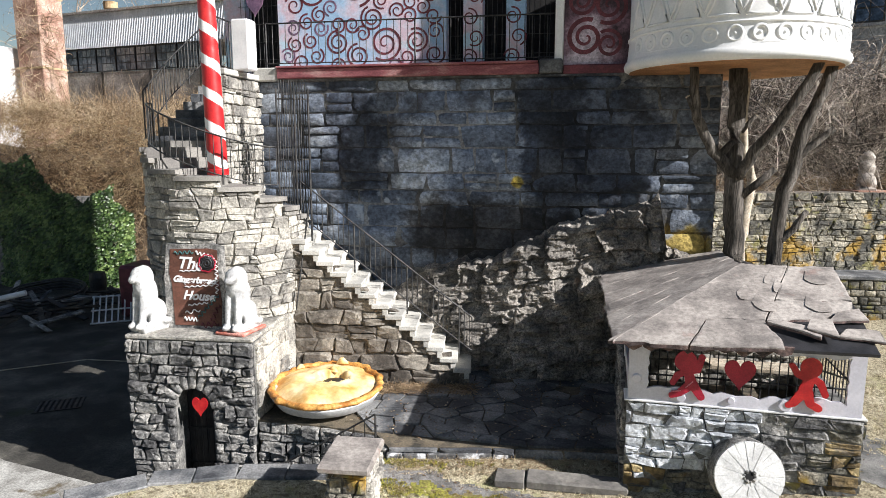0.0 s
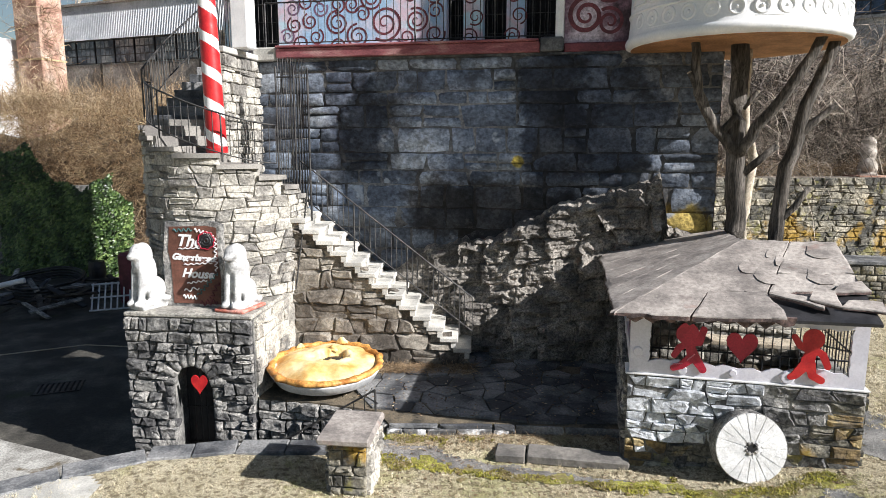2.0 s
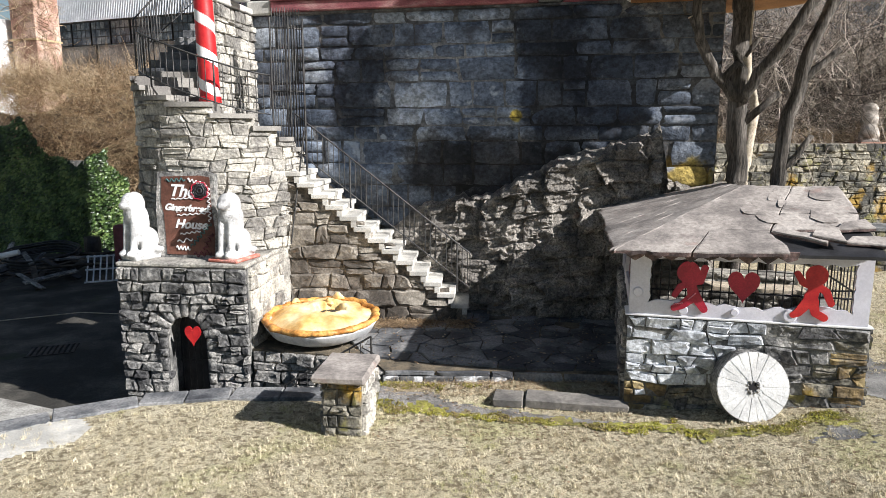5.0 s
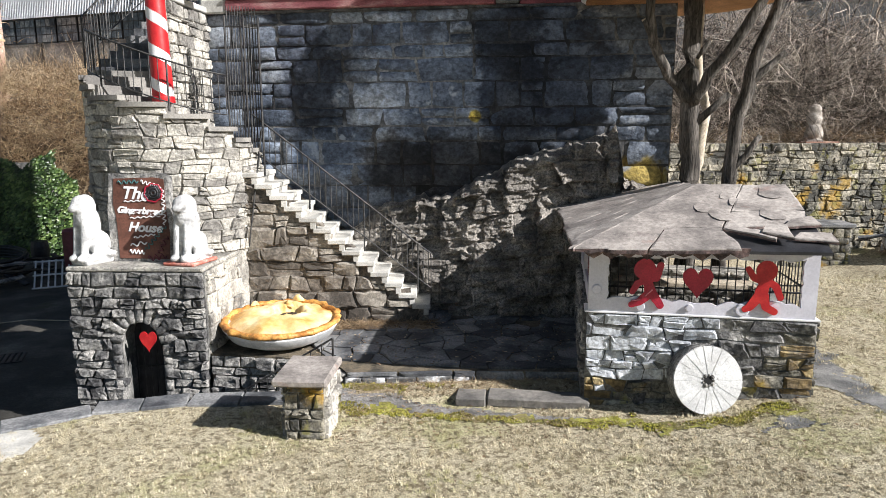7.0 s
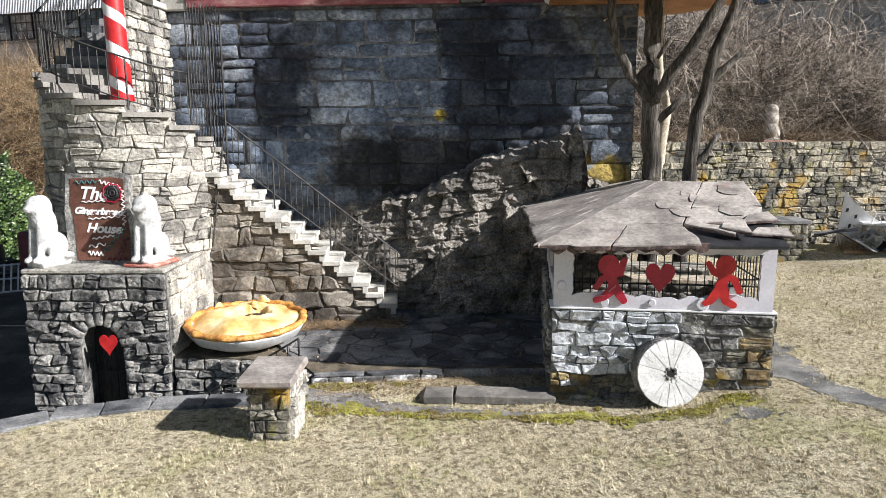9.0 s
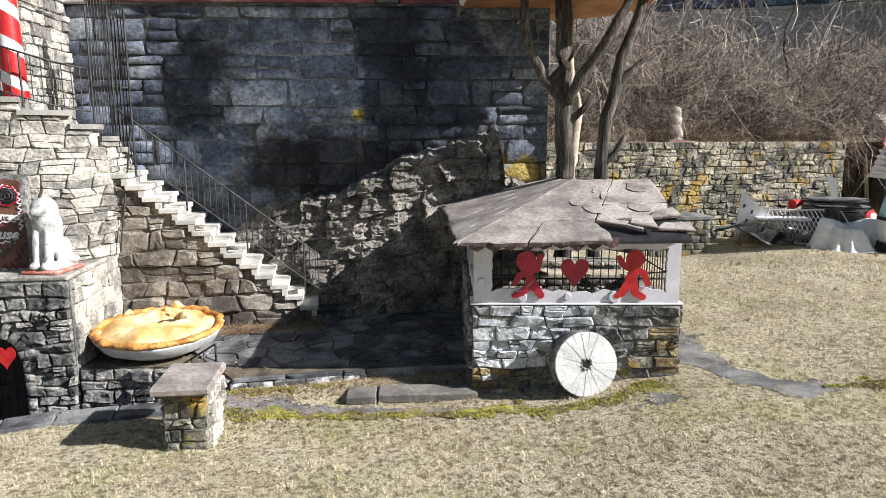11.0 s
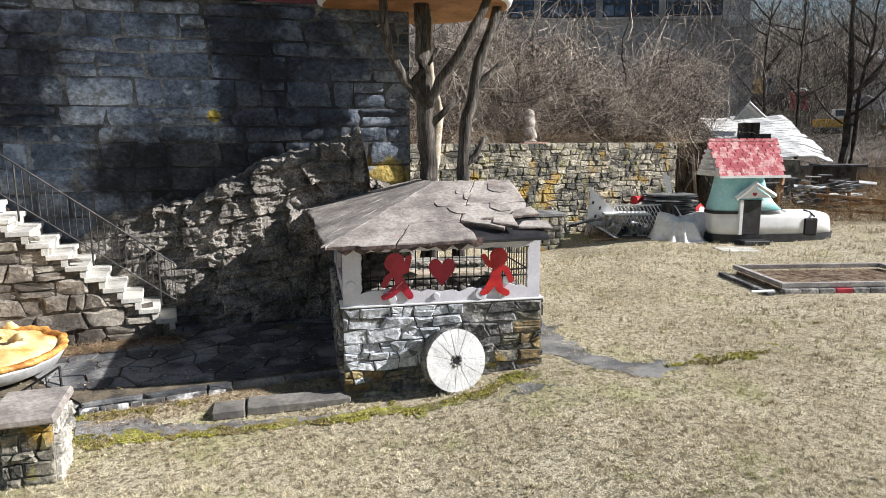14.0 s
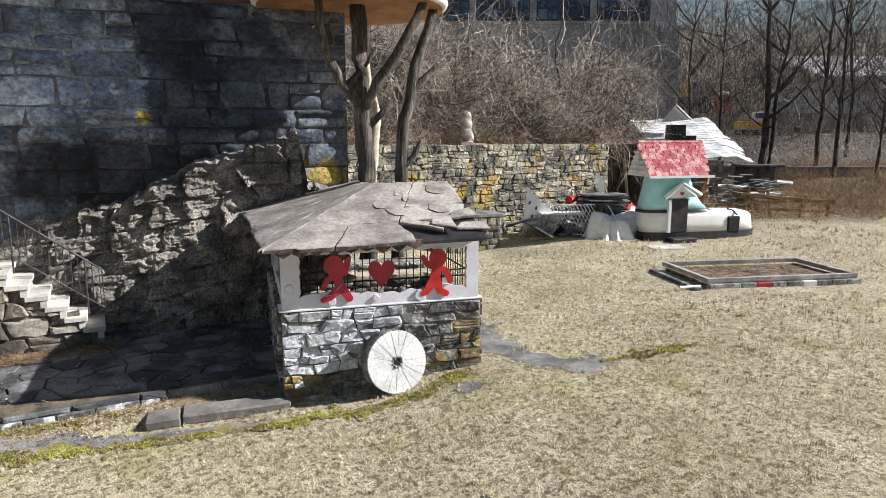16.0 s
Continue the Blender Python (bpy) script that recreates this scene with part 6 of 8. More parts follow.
# brush bank and ivy at the left, behind the yard
bm = bmesh.new()
gr = []
for i in range(40):
    row = []
    for j in range(16):
        x, y = -34 + 24 * i / 39, 28.5 + 12 * j / 15
        h = -1 + 7.6 * smooth01((y - 28.3) / 4.5) * (0.8 + 0.3 * noise.noise(Vector((x * 0.25, y * 0.2, 1))))
        row.append(bm.verts.new((x, y, h)))
    gr.append(row)
for i in range(39):
    for j in range(15):
        bm.faces.new((gr[i][j], gr[i + 1][j], gr[i + 1][j + 1], gr[i][j + 1]))
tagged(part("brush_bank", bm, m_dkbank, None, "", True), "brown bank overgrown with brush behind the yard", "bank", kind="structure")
b, d, l, r = cloud(16000, 24, (-30, -11), (29.0, 36), (0, 1), (0, -0.35, 0.55), 0.8, (0.6, 2.0), (0.006, 0.014))
b[:, 2] = -1 + 7.4 * np.array([smooth01((y - 28.3) / 4.5) for y in b[:, 1]]) + np.random.RandomState(5).uniform(-0.2, 0.9, len(b))
tagged(twig_mesh("brush", b, d, l, r, 0.45, m_tan, 4, 3, 0.15), "tangled tan leafless brush on the bank", "brush", kind="stuff")
b, d, l, r = cloud(4200, 25, (-20.0, -10.5), (28.7, 30.8), (2.2, 6.4), (0, -0.1, 0.4), 0.8, (0.5, 1.6), (0.005, 0.012))
tagged(twig_mesh("brush", b, d, l, r, 0.45, m_rusty, 5, 3, 0.25), "hanging reddish-brown brush beside the ivy", "brush", kind="stuff")

m_ivy = mat("ivy_leaf", [(0.2, (0.02, 0.04, 0.012)), (0.55, (0.065, 0.12, 0.03)), (0.9, (0.20, 0.28, 0.09))], 1.2, 0.4, 0, 0.6, 6, island=True, mottle=0.2)
rs = np.random.RandomState(9)
vs, fs = [], []
for i in range(15000):
    u, w = rs.uniform(0, 1), rs.uniform(0, 1)
    x = -19.6 + 5.9 * u
    top = 3.2 + 1.5 * smooth01((-16.6 - x) / 1.5) + 0.25 * math.sin(x * 2.1) + 0.4 * noise.noise(Vector((x * 1.7, 0, 4))) - (0.8 if x > -14.4 else 0)
    z = -0.9 + (top + 0.9) * w
    y = 28.2 - 0.5 * math.sin(u * 3.1) + 0.25 * noise.noise(Vector((x * 0.9, z * 0.9, 0))) + rs.uniform(-0.1, 0.1)
    s = rs.uniform(0.05, 0.10)
    nrm = Vector((rs.normal() * 0.5, -1, rs.normal() * 0.4 + 0.5)).normalized()
    t1 = nrm.orthogonal().normalized()
    t2 = nrm.cross(t1)
    c = Vector((x, y, z))
    k = len(vs)
    vs += [tuple(c + t1 * s), tuple(c + t2 * s * 0.7 - nrm * 0.02), tuple(c - t1 * s), tuple(c - t2 * s * 0.7 - nrm * 0.02)]
    fs.append((k, k + 1, k + 2, k + 3))
tagged(raw("ivy", vs, fs, m_ivy), "glossy dark green ivy covering a wall", "ivy", kind="stuff")
tagged(part("wall_ivy", boxed(-20.5, -14.9, 28.5, 29.0, -1.1, 3.0), m_rubmortar), "stone wall hidden under ivy", "wall", kind="structure")


def bare_tree(x, y, h, seed, r=0.2, mtl=None, label="tall dark leafless tree"):
    rnd = random.Random(seed)
    z0 = ground_z(x, y)
    ob = empty("tree", pose(x, y, z0 - 0.1), label, "tree", "bare trees")
    P = bend([(0, 0, 0), (rnd.uniform(-.3, .3), 0, h * 0.35), (rnd.uniform(-.7, .7), rnd.uniform(-.4, .4), h * 0.7), (rnd.uniform(-1, 1), 0, h)], 4, 0.08, seed)
    part("trunk", tube(P, rads(len(P), r, r * 0.15), 7, 0.1), mtl or m_dkbark, ob)
    for k in range(11):
        i = rnd.randrange(3, len(P) - 2)
        a = rnd.uniform(0, 6.28)
        q = [Vector(P[i])]
        dv = Vector((math.cos(a), math.sin(a), rnd.uniform(0.3, 1.1))).normalized()
        L = h * rnd.uniform(0.18, 0.4)
        for s in range(6):
            dv = (dv + Vector((rnd.uniform(-.3, .3), rnd.uniform(-.3, .3), rnd.uniform(-.1, .3)))).normalized()
            q.append(q[-1] + dv * L / 6)
        part("limb", tube(q, rads(7, r * 0.42, r * 0.06), 5), mtl or m_dkbark, ob)
    n = 480
    rs = np.random.RandomState(seed)
    hh = rs.uniform(0.35, 1.0, n)
    b = np.stack([rs.normal(size=n) * h * 0.13, rs.normal(size=n) * h * 0.13, hh * h], 1)
    tw = twig_mesh("crown", b, rs.normal(size=(n, 3)) * 0.7 + np.array([0, 0, 0.8]), rs.uniform(0.8, 2.6, n), rs.uniform(0.006, 0.018, n), 0.35, mtl or m_dkbark, seed, 4)
    tw.parent = ob
    return ob


for k, (x, y, h, r) in enumerate(((36.5, 24.6, 14, 0.24), (37.1, 24.3, 12, 0.15), (33.8, 25.4, 11, 0.10), (39.6, 21.9, 13, 0.14), (42.0, 24.5, 14, 0.17), (40.6, 20.0, 10, 0.11), (46, 20.4, 13, 0.16), (34.5, 28.5, 12, 0.12), (50, 27, 14, 0.17), (37.6, 18.0, 8, 0.09))):
    bare_tree(x, y, h, 70 + k, r)
# far woods
b, d, l, r = cloud(9000, 26, (28, 150), (62, 120), (0, 1), (0, 0, 3.0), 0.5, (4, 11), (0.05, 0.13))
rs = np.random.RandomState(12)
b[:, 2] = 4 + 0.13 * np.maximum(0, b[:, 1] + b[:, 0] * 0.4 - 80) + rs.uniform(0, 7, len(b))
tagged(twig_mesh("woods", b, d, l, r, 0.12, m_twig, 6, 4), "distant leafless winter woods on a slope", "woods", kind="stuff")
b, d, l, r = cloud(14000, 27, (70, 150), (30, 90), (0, 1), (0, 0, 1.4), 0.7, (2, 6), (0.03, 0.07))
b = b[(b[:, 0] * 0.5 + b[:, 1] * 0.866) > 84]
d, l, r = d[:len(b)], l[:len(b)], r[:len(b)]
b[:, 2] = 4.5 + np.random.RandomState(13).uniform(0, 11, len(b))
tagged(twig_mesh("woods", b, d, l, r, 0.2, m_twig, 7, 4), "distant leafless winter woods behind the yard", "woods", kind="stuff")
m_hill = mat("wooded_hillside", [(0.3, (0.075, 0.062, 0.05)), (0.5, (0.16, 0.135, 0.11)), (0.8, (0.29, 0.25, 0.21))], 0.25, 1.0, 0, 0, 1.6, stretch=(1, 1, 0.35), mottle=0.5)
bm = bmesh.new()
g2 = []
for i in range(90):
    a = radians(-20 + 85 * i / 89)
    row = []
    for j in range(8):
        R = 120 + 22 * j
        row.append(bm.verts.new((R * math.cos(a), R * math.sin(a), 2 + (24 * smooth01(j / 7) + 7 * noise.noise(Vector((a * 9, j * 0.6, 0))) + 1.6 * noise.noise(Vector((a * 90, j * 2, 0)))) * (1 if j else 0) * smooth01((90 - math.degrees(a)) / 30))))
    g2.append(row)
for i in range(89):
    for j in range(7):
        bm.faces.new((g2[i][j], g2[i][j + 1], g2[i + 1][j + 1], g2[i + 1][j]))
tagged(part("hillside", bm, m_hill), "brown wooded hillside in the distance", "hill", kind="structure")
# faint bare treetops over the left building
for k in range(7):
    bare_tree(-36 + 5.5 * k, 66 + (k * 5 % 7), 22, 120 + k, 0.2, m_twig, "pale distant leafless tree behind the old building")

# weeds at the right
b, d, l, r = cloud(24000, 28, (22.5, 46), (8, 26), (0, 1), (0, 0, 0.9), 0.7, (0.3, 1.5), (0.004, 0.011))
keepw = (b[:, 1] > 9.5 + 0.0 * b[:, 0]) & (b[:, 0] * 0.5 + b[:, 1] * 0.86 > 27.5) & (np.sin(b[:, 0] * 1.1) + np.sin(b[:, 1] * 1.7 + 1) > -0.7)
b, d, l, r = b[keepw], d[keepw], l[keepw], r[keepw]
b[:, 2] = np.array([lawn_z(x, y) for x, y in b[:, :2]]) + np.random.RandomState(14).uniform(-0.05, 0.45, len(b))
tagged(twig_mesh("weeds", b, d, l, r, 0.35, m_rusty, 8, 3, 0.1), "dry rust-brown dead weeds at the lawn's end", "weeds", kind="stuff")

b, d, l, r = cloud(15000, 38, (22.5, 36), (9.5, 23), (0, 1), (0, 0, 0.75), 0.75, (0.35, 1.25), (0.004, 0.010))
keepw = (b[:, 0] * 0.5 + b[:, 1] * 0.86 > 26.3 + 1.2 * np.sin(b[:, 0] * 1.9)) & (np.sin(b[:, 0] * 2.1 + 1.3) + np.sin(b[:, 1] * 2.7) > -0.5)
b, d, l, r = b[keepw], d[keepw], l[keepw], r[keepw]
b[:, 2] = np.array([lawn_z(x, y) for x, y in b[:, :2]]) + np.random.RandomState(24).uniform(-0.05, 0.55, len(b))
tagged(twig_mesh("weeds", b, d, l, r, 0.4, m_rusty, 18, 3, 0.12), "tangled rust-brown dead bushes behind the boot", "weeds", kind="stuff")
m_oldboard = mat("orange_brown_old_board", [(0.3, (0.20, 0.10, 0.045)), (0.7, (0.38, 0.22, 0.11))], 3, 0.85, 0.5, 0.3, 20, stretch=(0.3, 1, 1))
fence = empty("broken_fence", pose(26.2, 18.2, lawn_z(26.2, 18.2), 0, 0, -38), "collapsed orange-brown timber fence in the dead bushes", "fence")
for k, (x, z0, z1, dx) in enumerate(((0.0, 0.0, 1.35, 0.1), (1.1, 0.0, 1.2, -0.15), (2.3, 0.0, 1.0, 0.2), (3.4, 0.0, 0.9, 0.1))):
    part("post", boxed(-0.06, 0.06, -0.05, 0.05, z0, z1, bev=0.01, m=pose(x, 0, 0, 0, dx * 60, 0)), m_oldboard, fence)
for z, dz in ((0.95, -0.25), (0.6, 0.1), (0.35, -0.1)):
    part("rail", boxed(-0.3, 3.7, -0.10, -0.06, 0, 0.13, bev=0.01, m=pose(0, 0, z, 0, -dz * 20, 0)), m_oldboard, fence)
plank = tagged(part("driftwood_plank", tube([(0, 0, 0), (0.05, 0, 0.6), (0.2, 0, 1.1), (0.32, 0, 1.75)], [0.24, 0.30, 0.2, 0.09], 7, 0.5), m_oldboard, m=pose(24.6, 19.4, lawn_z(24.6, 19.4), 0, 6, 0)), "split orange-brown wood slab standing in the bushes", "wood slab")

# ---- old factory at the left ----
m_corr = mat("weathered_corrugated_metal", [(0.2, (0.48, 0.50, 0.54)), (0.8, (0.70, 0.71, 0.74))], 0.5, 0.55, 0.1, 0, 6, metal=0.1, mottle=0.12, spots=[(0.7, 0.66, (0.3, 0.22, 0.16), 0.5)])
m_oldconc = mat("old_concrete_wall", [(0.3, (0.20, 0.18, 0.165)), (0.7, (0.38, 0.345, 0.31))], 0.5, 0.9, 0.3, 0, 8, spots=[(0.6, 0.62, (0.10, 0.09, 0.085), 0.6)])
m_glass = mat("dusty_glass", [(0.3, (0.05, 0.06, 0.075)), (0.6, (0.13, 0.15, 0.17)), (0.8, (0.25, 0.26, 0.26))], 0.8, 0.25, 0, 0.5, 4)
m_bluepane = mat("blue_reflecting_glass", [(0.3, (0.02, 0.035, 0.07)), (0.6, (0.05, 0.085, 0.16)), (0.8, (0.12, 0.17, 0.27))], 0.6, 0.12, 0, 0.6, 4)
m_brickp = mat("faded_brick_render", [(0.3, (0.30, 0.17, 0.125)), (0.6, (0.47, 0.32, 0.25)), (0.8, (0.58, 0.44, 0.36))], 0.9, 0.9, 0.4, 0, 10, spots=[(0.6, 0.6, (0.14, 0.09, 0.07), 0.7)])
FM = pose(-29.8, 50.5, 0, 0, 0, -21)
factory = empty("factory", FM, "old concrete factory with corrugated metal upper wall", "building")
part("wall", boxed(0, 16, 0, 6, -1, 10.4), m_oldconc, factory)
bm = bmesh.new()
n = 150
prev = None
for k in range(n + 1):
    x = -0.3 + 16.6 * k / n
    y = -0.16 + (0.04 if k % 2 else -0.04)
    cur = (bm.verts.new((x, y, 12.1)), bm.verts.new((x, y + 0.5, 14.6)))
    if prev:
        bm.faces.new((prev[0], cur[0], cur[1], prev[1]))
    prev = cur
part("corrugated_wall", bm, m_corr, factory, "weathered grey corrugated metal")
part("eave_trim", boxed(-0.4, 16.4, 0.1, 0.6, 14.6, 14.75), m_oldconc, factory)
part("roof", boxed(-0.3, 16.3, 0.45, 6, 12, 14.58), m_oldconc, factory)
for k in range(8):
    x0 = 1.0 + 1.86 * k
    wnd = part("window", boxed(x0, x0 + 1.74, -0.03, 0.1, 10.42, 12.05), m_black, factory)
    for i in range(4):
        for j in range(3):
            part("pane", boxed(x0 + 0.06 + 0.42 * i, x0 + 0.42 + 0.42 * i, -0.05, -0.032, 10.5 + 0.52 * j, 10.94 + 0.52 * j), m_glass, wnd)
for x in (0.4, 5.1, 9.6, 14):
    part("pilaster", boxed(x, x + 0.22, -0.12, 0, -1, 10.4), m_dkbark, factory)
part("roof_vent", lathe([(0.3, 0), (0.3, 0.6), (0.5, 0.62), (0.5, 1.1), (0.3, 1.15)], 16), m_rusty, factory, "rusty roof vent", m=pose(4.2, 2.0, 14.6))
chim = empty("chimney", pose(-27.4, 45.5, -1, 0, 0, -15), "tall faded brick chimney stack entwined with dead vines", "chimney")
part("shaft", boxed(-1.0, 1.0, -1.0, 1.0, 0, 24, bev=0.04), m_brickp, chim)
for z in (6.5, 11.2, 15.8):
    part("iron_band", boxed(-1.04, 1.04, -1.04, 1.04, z, z + 0.12), m_rusty, chim, "rusty iron band")
b, d, l, r = cloud(420, 29, (-28.6, -25.4), (44.2, 44.8), (4, 14), (0, -0.1, 0.6), 0.8, (0.8, 2.6), (0.012, 0.03))
tagged(twig_mesh("vines", b, d, l, r, 0.45, m_tan, 9, 4, 0.1), "dead vines climbing the chimney", "vines", kind="stuff")
annex = empty("annex", pose(-34.5, 44.5, -1, 0, 0, -12), "pale painted outbuilding with a tall window", "building")
part("wall", boxed(0, 5.2, 0, 5, 0, 12.6), m_white, annex)
aw = part("window", boxed(3.6, 5.0, -0.06, 0.05, 8.4, 10.9), m_black, annex)
for i in range(2):
    for j in range(3):
        part("pane", boxed(3.68 + 0.66 * i, 4.28 + 0.66 * i, -0.08, -0.062, 8.5 + 0.8 * j, 9.2 + 0.8 * j), m_bluepane, aw)

# ---- dark works building at the right ----
BM2 = pose(21.0, 57.2, 0, 0, 0, -29.8)
works = empty("works_building", BM2, "tall grey concrete works building with blue window bands", "building")
m_dkconc = mat("grey_blue_concrete", [(0.3, (0.25, 0.265, 0.29)), (0.7, (0.38, 0.395, 0.42))], 0.4, 0.9, 0.2, 0, 5, spots=[(0.3, 0.6, (0.16, 0.165, 0.18), 0.6)])
part("wall", boxed(0, 31.2, 0, 14, 0, 22), m_dkconc, works)
part("corner_pier", boxed(29.9, 31.6, -0.5, 0.3, 0, 13.2), m_dkconc, works)
part("pier_cap", boxed(29.7, 31.8, -0.7, 0.35, 13.2, 13.8), m_dkconc, works)
for k in range(5):
    x0 = 3.0 + 5.3 * k
    wnd = part("window", boxed(x0, x0 + 4.7, -0.06, 0.1, 14.2, 18.4), m_black, works)
    for i in range(5):
        for j in range(4):
            part("pane", boxed(x0 + 0.12 + 0.91 * i, x0 + 0.93 + 0.91 * i, -0.09, -0.062, 14.35 + 1.0 * j, 15.22 + 1.0 * j), m_bluepane, wnd)
    part("sill", boxed(x0 - 0.2, x0 + 4.9, -0.3, 0.05, 13.95, 14.18), m_dkconc, wnd)

# ---- sheds, machines beyond the fence ----
m_dirtyard = mat("pale_gravel_yard", [(0.3, (0.20, 0.175, 0.145)), (0.7, (0.38, 0.34, 0.29))], 0.5, 0.95, 0.5, 0, 6)
tagged(part("machine_yard", boxed(-9, 16, -5, 9, -6, 0, m=pose(62.0, 50.0, 6.62, 0, 0, -30)), m_dirtyard), "raised pale gravel yard where machines stand", "yard", kind="structure")
shed = empty("storage_shed", pose(69.2, 40.8, 4.3, 0, 0, -30), "long grey shed with pale metal roof", "shed")
part("wall", boxed(0, 26, 0, 10, 0, 5.6), m_corr, shed)
part("fascia", boxed(0, 26, -0.4, 0, 4.4, 6.0), m_dkconc, shed, "dark fascia band")
bm = bmesh.new()
for k in range(65):
    x = -0.6 + 27.2 * k / 64
    y = 0.06 if k % 2 else 0
    a, c = bm.verts.new((x, -1.2, 6.0 + y)), bm.verts.new((x, 8, 9.0 + y))
    if k:
        bm.faces.new((pa_, a, c, pc_))
    pa_, pc_ = a, c
part("roof", bm, m_corr, shed, "pale corrugated roof")
for k, w in enumerate((0.9, 0.5, 0.8, 0.6, 0.7, 0.5)):
    part("sign_bar", boxed(6 + 1.15 * k, 6 + 1.15 * k + w, -0.46, -0.402, 4.75, 5.6), m_white, shed, "plain white sign bars")
part("door", boxed(14, 18, -0.06, 0, 0, 3.8), m_bluepane, shed)
toilet = empty("portable_toilet", pose(66.1, 50.0, 6.75, 0, 0, -30), "red portable toilet cabin with white roof", "toilet cabin")
part("cabin", boxed(-0.7, 0.7, -0.7, 0.7, 0, 2.1, bev=0.03), m_red, toilet)
part("door", boxed(-0.45, 0.45, -0.74, -0.705, 0.1, 2.0, bev=0.01), m_crim, toilet)
part("roof", lathe([(0.98, 2.1), (0.9, 2.25), (0.4, 2.5), (0.05, 2.55)], 4), m_white, toilet, "white moulded roof", m=pose(0, 0, 0, 0, 0, 45))
m_yel = mat("machine_yellow", [(0.3, (0.50, 0.27, 0.02)), (0.7, (0.68, 0.42, 0.05))], 2, 0.5, 0.1, 0, 10)
exc = empty("excavator", pose(55.2, 38.6, 4.3, 0, 0, -32) @ Matrix.Scale(0.6, 4), "yellow excavator with a dark raised boom", "excavator")
for y in (-1.0, 1.0):
    part("track", boxed(-1.9, 1.9, y - 0.3, y + 0.3, 0, 0.8, bev=0.25), m_black, exc)
part("house_body", boxed(-2.0, 1.3, -1.2, 1.2, 0.95, 2.1, bev=0.12), m_yel, exc)
cabp = part("cab", boxed(0.0, 1.5, -1.2, -0.1, 2.0, 3.5, bev=0.08), m_white, exc, "pale cab")
part("cab_window", boxed(0.15, 1.35, -1.23, -1.205, 2.5, 3.35), m_bluepane, cabp)
part("boom", tube([(1.2, 0.2, 1.6), (2.6, 0.2, 4.0), (4.6, 0.2, 5.3), (6.6, 0.2, 4.6)], [0.28, 0.36, 0.34, 0.24], 6), m_dkconc, exc)
part("stick", tube([(6.4, 0.2, 4.8), (7.2, 0.2, 3.0), (7.3, 0.2, 1.4)], [0.22, 0.2, 0.16], 6), m_dkconc, exc)
part("bucket", boxed(6.8, 7.7, -0.3, 0.7, 0.5, 1.4, bev=0.15), m_rusty, exc)
load = empty("loader", pose(60.5, 50.0, 6.6, 0, 0, -30), "dark wheel loader with a yellow cab frame", "loader")
part("body", boxed(-2.4, 1.8, -1, 1, 0.6, 1.9, bev=0.1), m_black, load)
part("cab", boxed(-0.6, 0.7, -0.9, 0.9, 1.9, 3.4, bev=0.06), m_bluepane, load)
part("cab_post", boxed(-0.75, -0.35, -0.95, 0.95, 1.9, 3.45), m_yel, load)
for x in (-1.6, 1.2):
    bm = bmesh.new()
    bmesh.ops.create_cone(bm, cap_ends=True, segments=18, radius1=0.75, radius2=0.75, depth=0.5, matrix=pose(x, -1.0, 0.75, 90))
    part("wheel", bm, m_black, load)
fw = tagged(part("wall_far_fence", boxed(0, 30, 0, 0.4, -0.5, 1.9, m=pose(31.5, 27.5, 0.5, 0, 0, -34)), m_rubmortar), "dark low stone boundary wall beyond the weeds", "wall", kind="structure")

# ---- ruined white house behind the shoe ----
ruin = empty("ruined_house", pose(23.95, 21.8, ground_z(23.6, 22), 0, 0, -30.2), "collapsed playhouse with a peeling white roof", "ruin")
z0 = ground_z(23.6, 22)
m_peel = mat("peeling_white_boards", [(0.3, (0.5, 0.5, 0.5)), (0.6, (0.76, 0.76, 0.75))], 1.5, 0.8, 0.5, 0, 10, mottle=0.15, spots=[(1.2, 0.60, (0.30, 0.29, 0.28), 0.7), (3.5, 0.63, (0.14, 0.13, 0.12), 0.7)], dist=0.04)
q = [Vector(v) for v in ((-0.15, 2.9, 4.35), (3.75, 2.9, 4.45), (4.3, -1.1, 2.75), (0.35, -1.1, 2.45))]
n, NSEG = 15, 16
for k in range(n):
    f0, f1 = k / n, (k + 1) / n + 0.02
    jl, jr = random.uniform(-0.10, 0.06), random.uniform(-0.15, 0.1)
    rows_ = []
    for f, lift in ((f0, 0.0), (f1, 0.015), (f1, -0.03), (f0, -0.04)):
        row = []
        for i in range(NSEG + 1):
            g = i / NSEG
            p = q[0].lerp(q[3], f).lerp(q[1].lerp(q[2], f), g) + Vector((jl * (1 - g) + jr * g, 0, lift))
            p.z += 0.20 * noise.noise(Vector((g * 2.2, f * 2.0, 1))) + 0.05 * noise.noise(Vector((g * 9, f * 8, 2))) - 0.35 * smooth01((g - 0.75) / 0.25) * smooth01((f - 0.2) / 0.8)
            row.append(p)
        rows_.append(row)
    bm2 = bmesh.new()
    rv = [[bm2.verts.new(p) for p in row] for row in rows_]
    for a_, b_ in zip(rv, rv[1:] + rv[:1]):
        for i in range(NSEG):
            bm2.faces.new((a_[i], a_[i + 1], b_[i + 1], b_[i]))
    for i in (0, NSEG):
        bm2.faces.new([r_[i] for r_ in rv])
    bmesh.ops.recalc_face_normals(bm2, faces=bm2.faces)
    part("roof_board", bm2, m_peel, ruin)
part("wall", boxed(-0.3, 3.6, 0.2, 2.6, 0, 2.4), m_rubmortar, ruin)
part("gable", plate([(1.0, 4.2), (1.55, 4.9), (2.2, 4.3)], 1.2, 1.6), m_peel, ruin, "white dormer gable")
